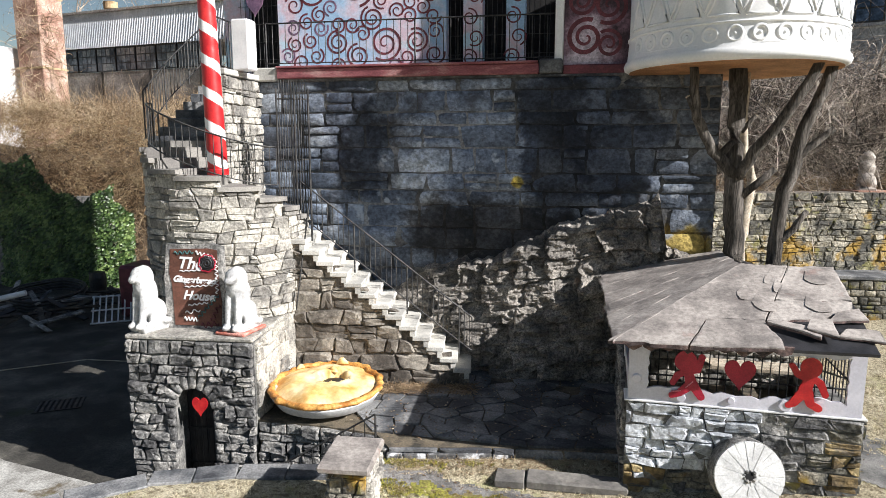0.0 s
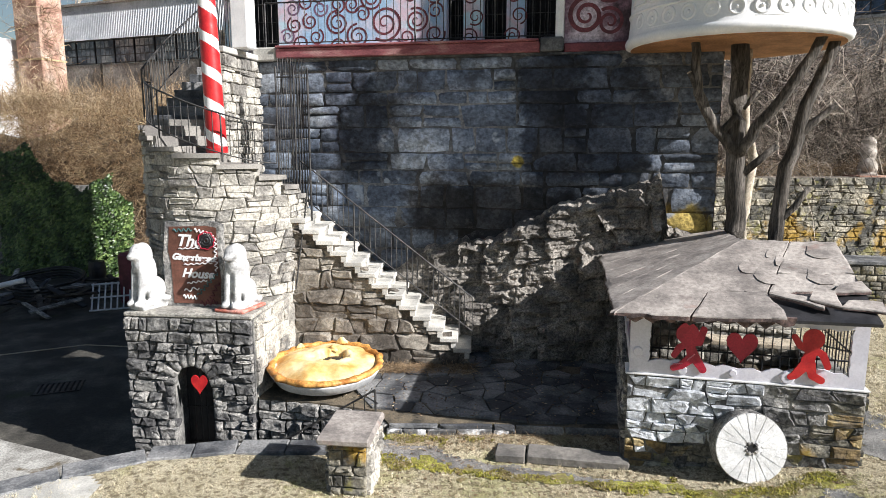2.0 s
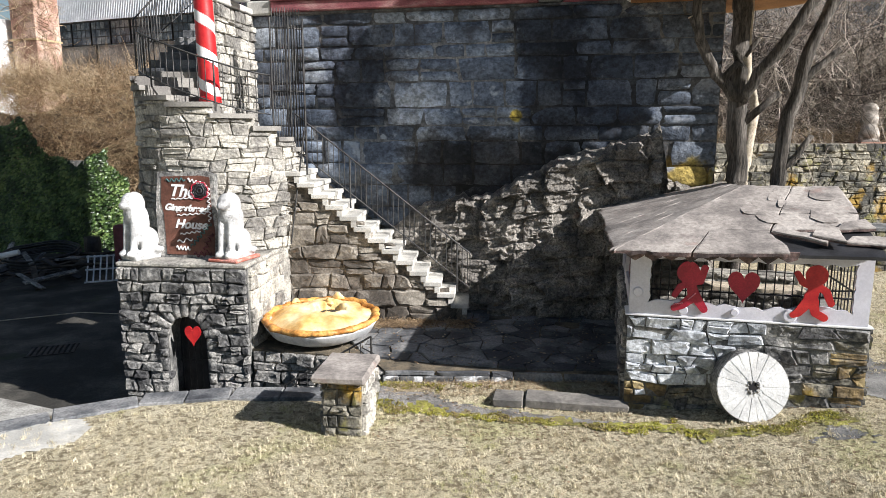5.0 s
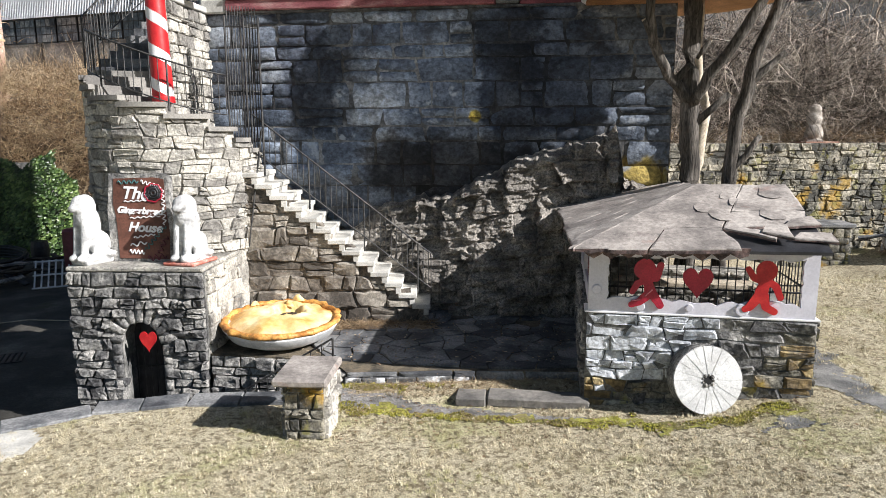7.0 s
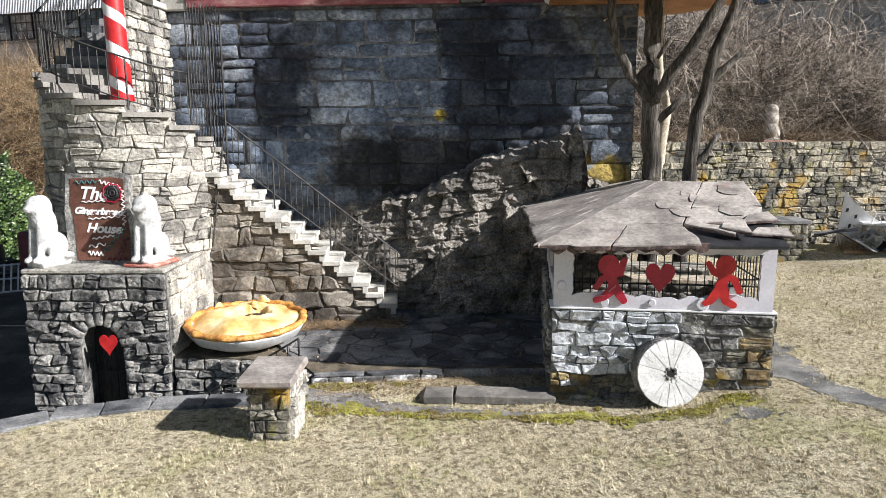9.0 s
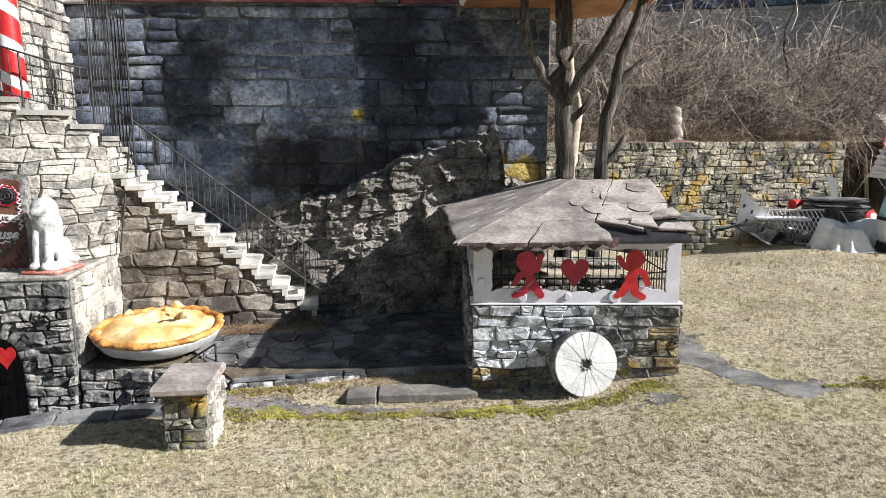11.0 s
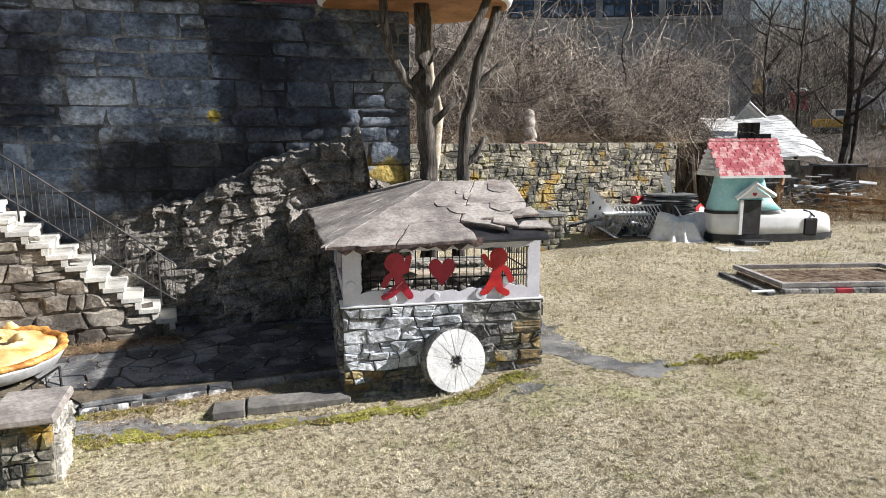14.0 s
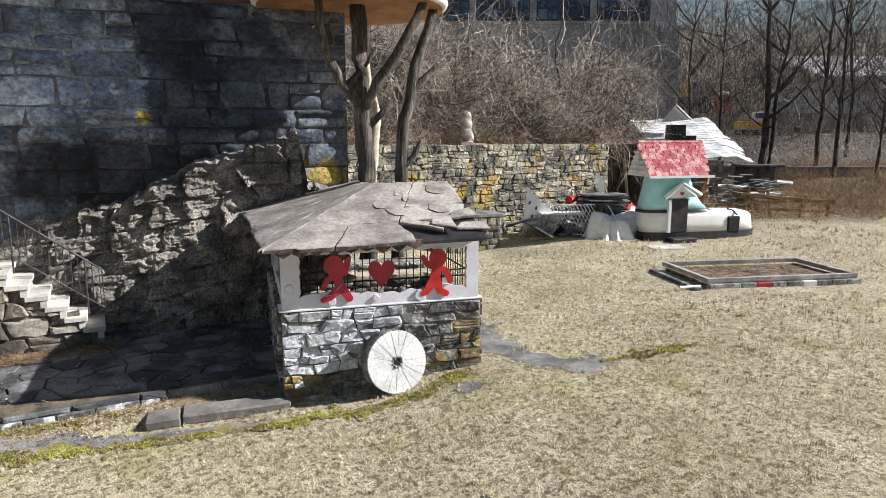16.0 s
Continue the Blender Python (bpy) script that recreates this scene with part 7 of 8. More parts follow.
part("gable_trim", tube([(0.9, 1.15, 4.2), (1.55, 1.15, 5.0), (2.3, 1.15, 4.3)], [0.05] * 3, 4), m_peel, ruin)
for x, z, w, h in ((1.0, 3.2, 0.28, 0.85), (1.4, 3.2, 0.26, 0.85), (1.66, 3.05, 0.5, 0.5)):
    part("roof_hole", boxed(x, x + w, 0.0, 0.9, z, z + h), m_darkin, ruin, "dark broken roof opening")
part("leaning_post", tube([(-1.6, -0.3, 0), (-1.0, 0.3, 4.3)], [0.1, 0.08], 6), m_dkbark, ruin)
part("leaning_post", tube([(-0.9, -0.2, 0), (-1.3, 0.3, 4.2)], [0.08, 0.07], 6), m_cutwood, ruin)
rnd = random.Random(77)
for k in range(110):
    xx = rnd.uniform(1.6, 5.6)
    mm = pose(xx, rnd.uniform(-2.0, -0.4), rnd.uniform(0.05, 2.0 - 0.22 * abs(xx - 3.4)) , rnd.uniform(-15, 25), rnd.uniform(-14, 14), rnd.uniform(-30, 30))
    part("broken_board", boxed(-rnd.uniform(0.2, 0.5), 0.3, -0.12, 0.12, -0.02, 0.02), m_slate if k % 3 else m_peel, ruin, m=mm)
cart = empty("crate", pose(30.2, 20.6, ground_z(30, 20.6), 0, 0, -30), "dark rusty steel crate box at the weeds", "crate")
part("box", boxed(-0.8, 0.8, -0.5, 0.5, 0, 1.7, bev=0.04), m_dkbark, cart)
part("lid", boxed(-0.95, 1.2, -0.6, 0.6, 1.7, 1.8, bev=0.02), m_slate, cart)

# ---- shoe house ----
m_turq = mat("turquoise_paint", [(0.3, (0.27, 0.60, 0.66)), (0.7, (0.40, 0.72, 0.76))], 1.2, 0.55, 0.15, 0, 14, mottle=0.08, spots=[(1.3, 0.60, (0.72, 0.80, 0.82), 0.8)])
SZ = ground_z(18, 15.5)
shoe = empty("shoe_house", pose(17.62, 15.80, SZ + 0.03, 0, 0, -17) @ Matrix.Diagonal((1.09, 0.85, 1.02, 1.0)), "giant boot playhouse with red shingle roof", "playhouse")
SEC = ((0.0, -0.04, 4.05, 0.70), (0.27, -0.05, 4.06, 0.72), (0.55, -0.09, 4.02, 0.72), (0.78, -0.10, 3.98, 0.70), (0.90, -0.10, 3.86, 0.67), (0.97, -0.10, 3.6, 0.6), (0.99, -0.10, 2.45, 0.64), (1.06, -0.09, 2.28, 0.64), (1.3, -0.04, 2.02, 0.62), (1.7, 0.07, 1.74, 0.60), (2.1, 0.14, 1.60, 0.58), (2.45, 0.16, 1.58, 0.58))


def boot(zs):
    bm = bmesh.new()
    rings = []
    for z, xa, xb, w in zs:
        ring = []
        for k in range(40):
            a = 2 * math.pi * k / 40
            c, s = math.cos(a), math.sin(a)
            e = 0.62
            x = (xa + xb) / 2 + (xb - xa) / 2 * math.copysign(abs(c) ** e, c)
            y = 0.72 + w * math.copysign(abs(s) ** e, s)
            ring.append(bm.verts.new((x, y, z)))
        rings.append(ring)
    for r0, r1 in zip(rings, rings[1:]):
        for k in range(40):
            bm.faces.new((r0[k], r0[(k + 1) % 40], r1[(k + 1) % 40], r1[k]))
    bm.faces.new(rings[0][::-1])
    bm.faces.new(rings[-1])
    return bm


part("sole", boot([(z - (0.2 if z < 0.1 else 0), a - 0.06, b + 0.05, w + 0.07 - (0.04 if z > 0.1 else 0)) for z, a, b, w in SEC[:2]]), m_black, shoe, "black painted sole")
part("lower_boot", boot([(0.272, *SEC[1][1:])] + list(SEC[2:7])), m_white, shoe, "white painted lower boot", True)
part("trim_band", boot([(0.955, -0.125, 2.52, 0.68), (1.055, -0.12, 2.32, 0.675)]), m_black, shoe, "dark laced trim band")
part("upper_boot", boot([(1.057, -0.09, 2.28, 0.64)] + list(SEC[8:])), m_turq, shoe, "turquoise painted boot shaft", True)
drs = part("door", boxed(0.72, 1.34, -0.02, 0.2, 0.28, 1.42, bev=0.02), m_black, shoe, "dark open doorway")
part("door_post", boxed(0.62, 0.72, -0.06, 0.15, 0.28, 1.42), m_white, shoe)
part("step", boxed(0.6, 1.45, -0.55, 0.02, -0.2, 0.12, bev=0.02), m_black, shoe, "black step")
part("porch_roof", tube([(0.42, -0.12, 1.48), (1.04, -0.12, 1.98), (1.72, -0.12, 1.55)], [0.085] * 3, 4), m_tin, shoe, "grey gabled porch roof")
part("porch_gable", plate([(0.55, 1.48), (1.04, 1.88), (1.6, 1.50)], -0.08, 0.1), m_white, shoe)
part("porch_heart", plate(heart_loop(0.15, 0.14), -0.1, -0.082), m_crim, shoe, "small red heart", m=pose(1.05, 0, 1.62))
part("toe_window", boxed(2.84, 3.30, -0.03, 0.3, 0.20, 0.78, bev=0.04), m_darkin, shoe, "dark toe window")
part("toe_strap", tube([(3.16, -0.02, 0.84), (3.12, 0.2, 0.97), (3.08, 0.5, 1.01)], [0.03] * 3, 5), m_black, shoe)
m_redsh = mat("faded_red_shingle", [(0.2, (0.32, 0.04, 0.055)), (0.5, (0.44, 0.09, 0.11)), (0.9, (0.58, 0.34, 0.33))], 5.0, 0.8, 0.3, 0.7, 14, mottle=0.2, spots=[(4.0, 0.60, (0.66, 0.58, 0.55), 0.7), (7.0, 0.63, (0.16, 0.05, 0.05), 0.6)])
for row in range(8):
    for k in range(9):
        f = row / 8
        x = -0.17 + 0.236 * k + 0.03 * f * (k - 4) + (0.07 if row % 2 else 0) - 0.03
        ob = part("shingle", boxed(0, 0.226, -0.02, 0.24, 0, 0.04), m_redsh, shoe, m=pose(x, -0.18 + 0.116 * row, 2.22 + 0.142 * row, 50, random.uniform(-2, 2), 0))
part("ridge_cap", boxed(-0.2, 2.0, 0.66, 0.84, 3.30, 3.38, bev=0.02), m_redsh, shoe)
part("back_roof", boxed(-0.15, 2.0, 0.0, 1.35, 0, 0.04, m=pose(0, 0.75, 3.36, -50)), m_redsh, shoe)
part("eave_board", boxed(-0.2, 2.12, -0.24, -0.18, 2.16, 2.24), m_white, shoe)
part("roof_underside", boxed(-0.1, 1.9, -0.05, 1.5, 2.3, 2.34), m_white, shoe)
part("gable_board", plate([(-0.2, 2.2), (0.75, 3.35), (1.7, 2.2)], -0.03, 0.03), m_white, shoe, "white slatted gable", m=pose(-0.12, 0, 0, 0, 0, 90))
for k in range(5):
    part("gable_slat", boxed(-0.3 - 0.02, -0.2, 0.15 + 0.1 * k, 1.2 - 0.1 * k, 2.3 + 0.17 * k, 2.38 + 0.17 * k), m_white, shoe)
tagged(part("doorstep_slab", boxed(-0.6, 0.6, -0.4, 0.4, 0, 0.05, bev=0.02), m_conc, m=pose(17.0, 14.5, lawn_z(17, 14.5) - 0.005, 0, 0, -28)), "pale concrete slab before the boot playhouse", "slab")

# ---- raised bed frame in the lawn ----
bed = empty("raised_bed", pose(12.95, 9.74, 0.66, 0, 0, -20.8), "sunken painted block bed with a grey timber frame", "raised bed")
BL, BW = 3.95, 2.1
m_soil = mat("dead_stem_soil", [(0.3, (0.07, 0.045, 0.03)), (0.7, (0.22, 0.16, 0.11))], 4, 0.95, 1, 0, 30)
part("soil", boxed(0.05, BL - 0.05, 0.05, BW - 0.05, -0.2, 0.04), m_soil, bed)
m_greyw = mat("grey_weathered_timber", [(0.3, (0.24, 0.22, 0.21)), (0.7, (0.42, 0.40, 0.38))], 2, 0.85, 0.3, 0, 30, stretch=(1, 1, 1))
for a in ((-0.02, BL + 0.02, -0.04, 0.05), (-0.02, BL + 0.02, BW - 0.05, BW + 0.04), (-0.02, 0.10, 0.05, BW - 0.05), (BL - 0.10, BL + 0.02, 0.05, BW - 0.05)):
    part("frame_board", boxed(*a, 0.08, 0.19, bev=0.008), m_greyw, bed)
for k in range(10):
    part("painted_block", boxed(0.40 * k, 0.40 * k + 0.385, -0.16, 0.02, -0.15, 0.07, bev=0.012), (m_rubble, m_tin, m_crim, m_crim, m_tin)[k % 5] if k in (0, 3, 6) else m_rubble, bed)
for k in range(6):
    part("painted_block", boxed(-0.42, -0.24, 0.38 * k - 0.2, 0.38 * k + 0.165, -0.25, 0.02, bev=0.012), m_rubble, bed)
part("pipe", tube([(-0.75, -0.1, 0.02), (-0.2, -0.05, 0.02)], [0.035, 0.035], 10), m_white, bed, "white plastic pipe")
part("net_band", boxed(0.1, BL, -0.06, -0.045, 0.02, 0.075), m_black, bed)
b, d, l, r = cloud(500, 31, (0.1, BL - 0.1), (0.1, BW - 0.1), (0.03, 0.06), (0, 0, 0.02), 0.8, (0.1, 0.6), (0.004, 0.009))
d[:, 2] *= 0.15
st = twig_mesh("stem_litter", b, d, l, r, 0.2, m_rusty, 11, 3)
st.parent = bed

# ---- junk along the garden wall ----
pier = empty("stone_pier", pose(12.15, 18.6, 0.45, 0, 0, -10), "lichened stone pier with a dark slab top", "pier")
part("core", boxed(-1.5, 1.0, 0, 0.9, -0.7, 0.95), m_rubmortar, pier)
part("cap", boxed(-1.6, 1.1, -0.08, 1.0, 0.95, 1.07, bev=0.02), m_slate, pier)
lay(pier, lambda s, z: ((-1.5 + s, 0, z), 0), 2.5, -0.5, 0.95, (0.18, 0.28), (0.25, 0.45), 0.06, m_lichen, 51, joint=0.03)
lay(pier, lambda s, z: ((1.0, s, z), 90), 0.9, -0.4, 0.95, (0.18, 0.28), (0.25, 0.45), 0.06, m_pale, 52, joint=0.03)
JZ = 0.58
board = empty("white_board_panel", pose(14.6, 19.1, JZ, 0, 0, -25), "broken white painted plywood panel leaning up", "panel")
part("panel", plate([(0, 0), (0.15, 1.75), (0.5, 1.35), (1.5, 0.55), (1.3, 0.3), (0.9, 0.0)], 0, 0.04), m_white, board)
for x, z in ((0.2, 1.1), (0.45, 0.9), (0.3, 0.6), (0.7, 0.65), (0.9, 0.4)):
    part("stain_spot", plate([(x, z), (x + 0.08, z + 0.02), (x + 0.09, z + 0.14), (x + 0.02, z + 0.12)], -0.005, 0), m_black, board)
part("shelf", boxed(0.6, 2.2, -0.4, 0.3, 0.75, 0.82, bev=0.01), m_white, board)
part("box_side", boxed(0.7, 1.4, -0.38, 0.1, 0.0, 0.75, bev=0.01), m_cutwood, board)
rack = empty("white_metal_rack", pose(15.15, 18.2, JZ + 0.02, -18, 0, -28), "bent white metal bed-frame rack among junk", "metal rack")
for k in range(15):
    part("rack_bar", rod(bmesh.new(), (0.12 + 0.13 * k, 0.0, 1.12), (0.62 + 0.14 * k, 0.02, 0.04), 0.016, seg=5), m_white, rack)
for k in range(8):
    part("rack_bar", rod(bmesh.new(), (0.10 + 0.15 * k, 0.06, 0.05), (0.55 + 0.14 * k, 0.06, 0.95), 0.014, seg=5), m_white, rack)
part("rack_frame", tube([(-0.35, 0, 0.05), (0.08, 0, 1.12), (2.0, 0, 1.16), (2.2, 0, 1.10), (2.75, 0, 0.08)], [0.024] * 5, 6), m_white, rack)
part("rack_frame", tube([(-0.35, 0, 0.05), (1.2, 0.01, 0.03), (2.75, 0, 0.08)], [0.022] * 3, 6), m_white, rack)
stack = empty("slate_stack", pose(17.9, 18.5, JZ, 0, 0, -25), "stack of dark roofing slates", "slate stack")
for k in range(22):
    part("slate_sheet", boxed(-0.85, 0.85, -0.5, 0.5, 0.065 * k, 0.065 * k + 0.045, m=pose(random.uniform(-.12, .12), random.uniform(-.1, .1), 0, random.uniform(-2, 2), random.uniform(-2, 2), random.uniform(-12, 12))), m_slate, stack)
part("upright_scrap", plate([(-0.1, 1.45), (0.1, 1.5), (0.0, 2.05), (-0.3, 2.2)], -0.02, 0.0), m_white, stack)


m_tarp = mat("white_plastic_sheet", [(0.2, (0.62, 0.62, 0.62)), (0.8, (0.80, 0.80, 0.79))], 2, 0.5, 0.4, 0, 12, mottle=0.08, spots=[(2.5, 0.66, (0.35, 0.33, 0.30), 0.6)])


def tarp(name, x, y, sx, sy, h, seed, label):
    bm = bmesh.new()
    n = 26
    g = []
    for i in range(n + 1):
        row = []
        for j in range(n + 1):
            u, v = i / n * 2 - 1, j / n * 2 - 1
            rr = max(abs(u), abs(v)) * 0.45 + math.hypot(u, v) * 0.55
            an = math.atan2(v, u)
            q = Vector((u * 1.5, v * 1.5, seed))
            fold = math.sin(an * 9 + 2.5 * noise.noise(Vector((u, v, seed + 2)))) * smooth01((rr - 0.35) / 0.5)
            z = h * (1 - smooth01((rr - 0.62 - 0.12 * noise.noise(q)) / 0.36)) * (0.8 + 0.45 * noise.noise(q * 0.9)) + 0.06 * abs(noise.noise(q * 3.1)) * (1 - rr * 0.5)
            k = 0.66 + 0.26 * rr + 0.15 * fold
            row.append(bm.verts.new((u * sx * k * (1 + .25 * noise.noise(Vector((u * 1.5, v * 1.5, seed + 3)))), v * sy * k, max(z, 0.0))))
        g.append(row)
    for i in range(n):
        for j in range(n):
            bm.faces.new((g[i][j], g[i + 1][j], g[i + 1][j + 1], g[i][j + 1]))
    tagged(part(name, bm, m_tarp, None, "", True, pose(x, y, lawn_z(x, y) - 0.02, 0, 0, -28)), label, "tarpaulin", "tarpaulins over the junk")


tarp("tarpaulin", 16.7, 16.9, 0.95, 0.65, 1.0, 1, "crumpled white tarpaulin draped over junk")
tarp("tarpaulin", 17.9, 17.1, 1.2, 0.7, 0.95, 5, "crumpled white tarpaulin heaped behind the boot")
tagged(part("red_dish", lathe([(0.26, 0), (0.28, 0.06), (0.16, 0.11), (0.02, 0.12)], 20), m_red, m=pose(18.7, 17.7, 1.35, 60, 10, 0)), "faded red plastic dish on the junk heap", "dish")
tagged(part("stump", tube([(0, 0, 0), (0.1, 0, 1.15)], [0.32, 0.25], 10, 0.5), m_bark, m=pose(16.9, 17.6, lawn_z(16.9, 17.6))), "old log stump standing among junk", "stump")
tagged(part("orange_cone", tube([(0, 0, 0), (0.6, 0.1, 0.2)], [0.18, 0.05], 10), m_red, m=pose(16.7, 19.0, 1.75, 0, 10, 0)), "orange-red traffic cone lying on the junk", "cone")
for k in range(5):
    tagged(part("rusty_pipe", tube([(0, 0, 0.04), (1.5, 0.05, 0.05), (3.4 + 0.2 * k, 0, 0.04)], [0.035] * 3, 7), m_rusty, m=pose(14.0 + 0.1 * k, 17.9 + 0.13 * k, lawn_z(14.5, 18) + 0.0, 0, 0, -20 + k)), "long rusty pipe lying on the grass", "pipe", "pipes on the grass")
hose = part("bent_pipe", tube([(0, 0, 0.0), (0.1, 0, 0.35), (0.4, 0, 0.6), (0.7, 0, 0.55), (1.1, 0, 0.25), (1.7, 0, 0.15)], [0.035] * 6, 7), m_cutwood, m=pose(17.6, 16.55, lawn_z(17.6, 16.5), 0, 0, -25))
tagged(hose, "pale bent hose arching by the junk", "hose")
b, d, l, r = cloud(700, 33, (14.2, 17.0), (18.0, 18.8), (0.55, 0.65), (0, 0, 1.0), 0.45, (0.2, 0.65), (0.004, 0.008))
tagged(twig_mesh("dry_tufts", b, d, l, r, 0.15, m_tan, 12, 3), "dry straw tufts below the metal rack", "grass", kind="stuff")
rnd = random.Random(17)
for k in range(26):
    x, y = rnd.uniform(13.8, 19.3), rnd.uniform(17.6, 19.4)
    mm = pose(x, y, JZ + rnd.uniform(0.05, 0.7), rnd.uniform(-30, 30), rnd.uniform(-30, 30), rnd.uniform(0, 180))
    tagged(part("scrap_board", boxed(-rnd.uniform(.3, .9), 0.4, -0.08, 0.08, -0.015, 0.015), (m_slate, m_peel, m_cutwood, m_dkbark)[k % 4], m=mm), "broken scrap board in the junk heap", "board", "scrap boards")
lion("lion_statue", pose(12.75, 20.1, 3.86, 0, 0, 160), m_statue2, "weathered stone seated lion on the garden wall", "garden wall statue")
tagged(part("brick_base", boxed(-0.55, 0.55, -0.4, 0.4, -0.02, 0.10, bev=0.01), m_brickp, m=pose(12.75, 20.0, 3.80, 0, 0, 3)), "brick base under the garden lion", "base")

# ---- yard junk at the left ----
grate = empty("drain_grate", pose(-9.35, 14.9, -0.955, 0, 0, 20), "rusty iron drain grate in the yard", "drain grate")
# full plate below the bars, its near-black colour the pit's shade
part("rim", boxed(-0.5, 0.5, -0.36, 0.36, 0.0, 0.012), m_darkin, grate)
for k in range(9):
    part("grate_bar", boxed(-0.48 + 0.115 * k, -0.42 + 0.115 * k, -0.34, 0.34, 0.013, 0.03), m_iron, grate)
for k in range(2):
    part("grate_rim", boxed(-0.52, 0.52, -0.37 + 0.72 * k, -0.34 + 0.72 * k, 0.013, 0.032), m_iron, grate)
tagged(part("cord", tube([(-15, 15.5, -0.93), (-12.5, 17.2, -0.92), (-10.5, 18.2, -0.92), (-8.6, 18.0, -0.93), (-7.0, 18.6, -0.93)], [0.015] * 5, 5), m_cutwood), "pale cord trailing over the yard", "cord")
coil = empty("hose_coil", pose(-15.2, 24.2, -0.6, 8, 0, 0), "coil of black hose on the scrap heap", "hose coil")
for k in range(8):
    part("hose_loop", tube([((1.25 + 0.06 * (k % 3)) * math.cos(2 * math.pi * i / 30), (1.2 + 0.05 * (k % 2)) * math.sin(2 * math.pi * i / 30), 0.06 * k + 0.02 * math.sin(i)) for i in range(31)], [0.035] * 31, 6), m_black, coil)
tagged(part("white_pipe", tube([(0, 0, 0), (2.6, 0.6, 0.55)], [0.1, 0.1], 12), m_white, m=pose(-17.6, 22.0, -0.5)), "white plastic pipe on the scrap heap", "pipe")
scr = empty("metal_screen", pose(-12.3, 21.8, -0.85, -55, 0, 22), "light grey barred metal screen leaning on scrap", "screen")
for k in range(8):
    part("screen_bar", boxed(0.2 * k, 0.2 * k + 0.05, 0, 0.03, 0, 1.3), m_tin, scr)
for z in (0.0, 0.6, 1.25):
    part("screen_rail", boxed(-0.05, 1.5, 0.032, 0.06, z, z + 0.06), m_tin, scr)
rnd = random.Random(23)
for k in range(40):
    mm = pose(rnd.uniform(-17.5, -12.2), rnd.uniform(21, 24.5), -0.9 + rnd.uniform(0.02, 0.7) , rnd.uniform(-25, 25), rnd.uniform(-25, 25), rnd.uniform(0, 180))
    tagged(part("scrap_timber", boxed(-rnd.uniform(0.5, 1.3), 0.6, -0.09, 0.09, -0.03, 0.03), (m_dkbark, m_slate, m_black, m_rubble, m_dkbark)[k % 5], m=mm), "dark scrap timber piled in the yard", "timber", "scrap timbers in the yard")
tagged(part("barrel", lathe([(0.3, 0), (0.34, 0.3), (0.34, 0.6), (0.3, 0.85)], 18), m_black, m=pose(-14.9, 27.2, -0.95)), "black barrel by the ivy wall", "barrel")
tagged(part("oil_tank", boxed(0, 3.0, 0, 1.4, 0, 1.9, bev=0.1), m_maroon, m=pose(-11.9, 23.0, -0.95, 0, 0, -10)), "dark rust-brown steel tank in the yard", "tank")

# leaf litter and gravel beyond the lawn
bm = bmesh.new()
g2 = []
for i in range(60):
    row = []
    for j in range(40):
        a, R = radians(-14 + 72 * i / 59), 33.5 * (3.6 ** (j / 39)) + 2.0 * noise.noise(Vector((i * 0.3, 0, 5))) * (1 if j == 0 else 0)
        x, y = R * math.cos(a), R * math.sin(a)
        row.append(bm.verts.new((x, y, lawn_z(x, y) + (0.06 if j > 1 else -0.25 + 0.15 * j))))
    g2.append(row)
for i in range(59):
    for j in range(39):
        bm.faces.new((g2[i][j], g2[i][j + 1], g2[i + 1][j + 1], g2[i + 1][j]))
m_floor = mat("dark_leaf_floor", [(0.2, (0.035, 0.028, 0.02)), (0.6, (0.10, 0.08, 0.06)), (0.9, (0.2, 0.17, 0.14))], 0.4, 0.95, 1.0, 0, 6, mottle=0.5)
tagged(part("woodland_floor", bm, m_floor, None, "", True), "brown leaf litter and gravel beyond the lawn", "ground", kind="structure")
b, d, l, r = cloud(11000, 41, (40, 84), (26, 66), (0, 1), (0, 0, 1.3), 0.7, (1.5, 5), (0.012, 0.032))
keepw = b[:, 0] * 0.5 + b[:, 1] * 0.86 > 50
b, d, l, r = b[keepw], d[keepw], l[keepw], r[keepw]
b[:, 2] = 3.5 + np.random.RandomState(15).uniform(0, 12, len(b))
m_scrub = mat("dark_scrub_twigs", [(0.1, (0.03, 0.025, 0.02)), (0.5, (0.12, 0.10, 0.082)), (0.9, (0.42, 0.37, 0.32))], 0.7, 0.9, 0, 1.0, 8, island=True, mottle=0.2)
tagged(twig_mesh("woods", b, d, l, r, 0.3, m_scrub, 14, 4), "tangled leafless scrub trees beyond the fence", "woods", kind="stuff")
# sunlit paving along the yard's edge
bm = bmesh.new()
pts = [(-16, 16.2), (-12.5, 14.0), (-8.8, 11.7), (-6.4, 10.9), (-4.9, 10.25)]
lo = [bm.verts.new((x + 0.1 * noise.noise(Vector((x, y, 1))), y - 0.9, -0.945)) for x, y in pts]
hi = [bm.verts.new((x, y + 0.35 + 0.2 * noise.noise(Vector((x, y, 2))), -0.94)) for x, y in pts]
for k in range(len(pts) - 1):
    bm.faces.new((lo[k], lo[k + 1], hi[k + 1], hi[k]))
m_mosspave = mat("mossy_concrete", [(0.2, (0.22, 0.21, 0.19)), (0.7, (0.45, 0.44, 0.41))], 1.2, 0.95, 0.6, 0, 30, spots=[(1.1, 0.58, (0.10, 0.07, 0.03), 0.85), (2.0, 0.62, (0.14, 0.15, 0.03), 0.7)])
tagged(part("yard_paving", bm, m_mosspave), "pale mossy concrete strip along the yard", "paving", kind="structure")

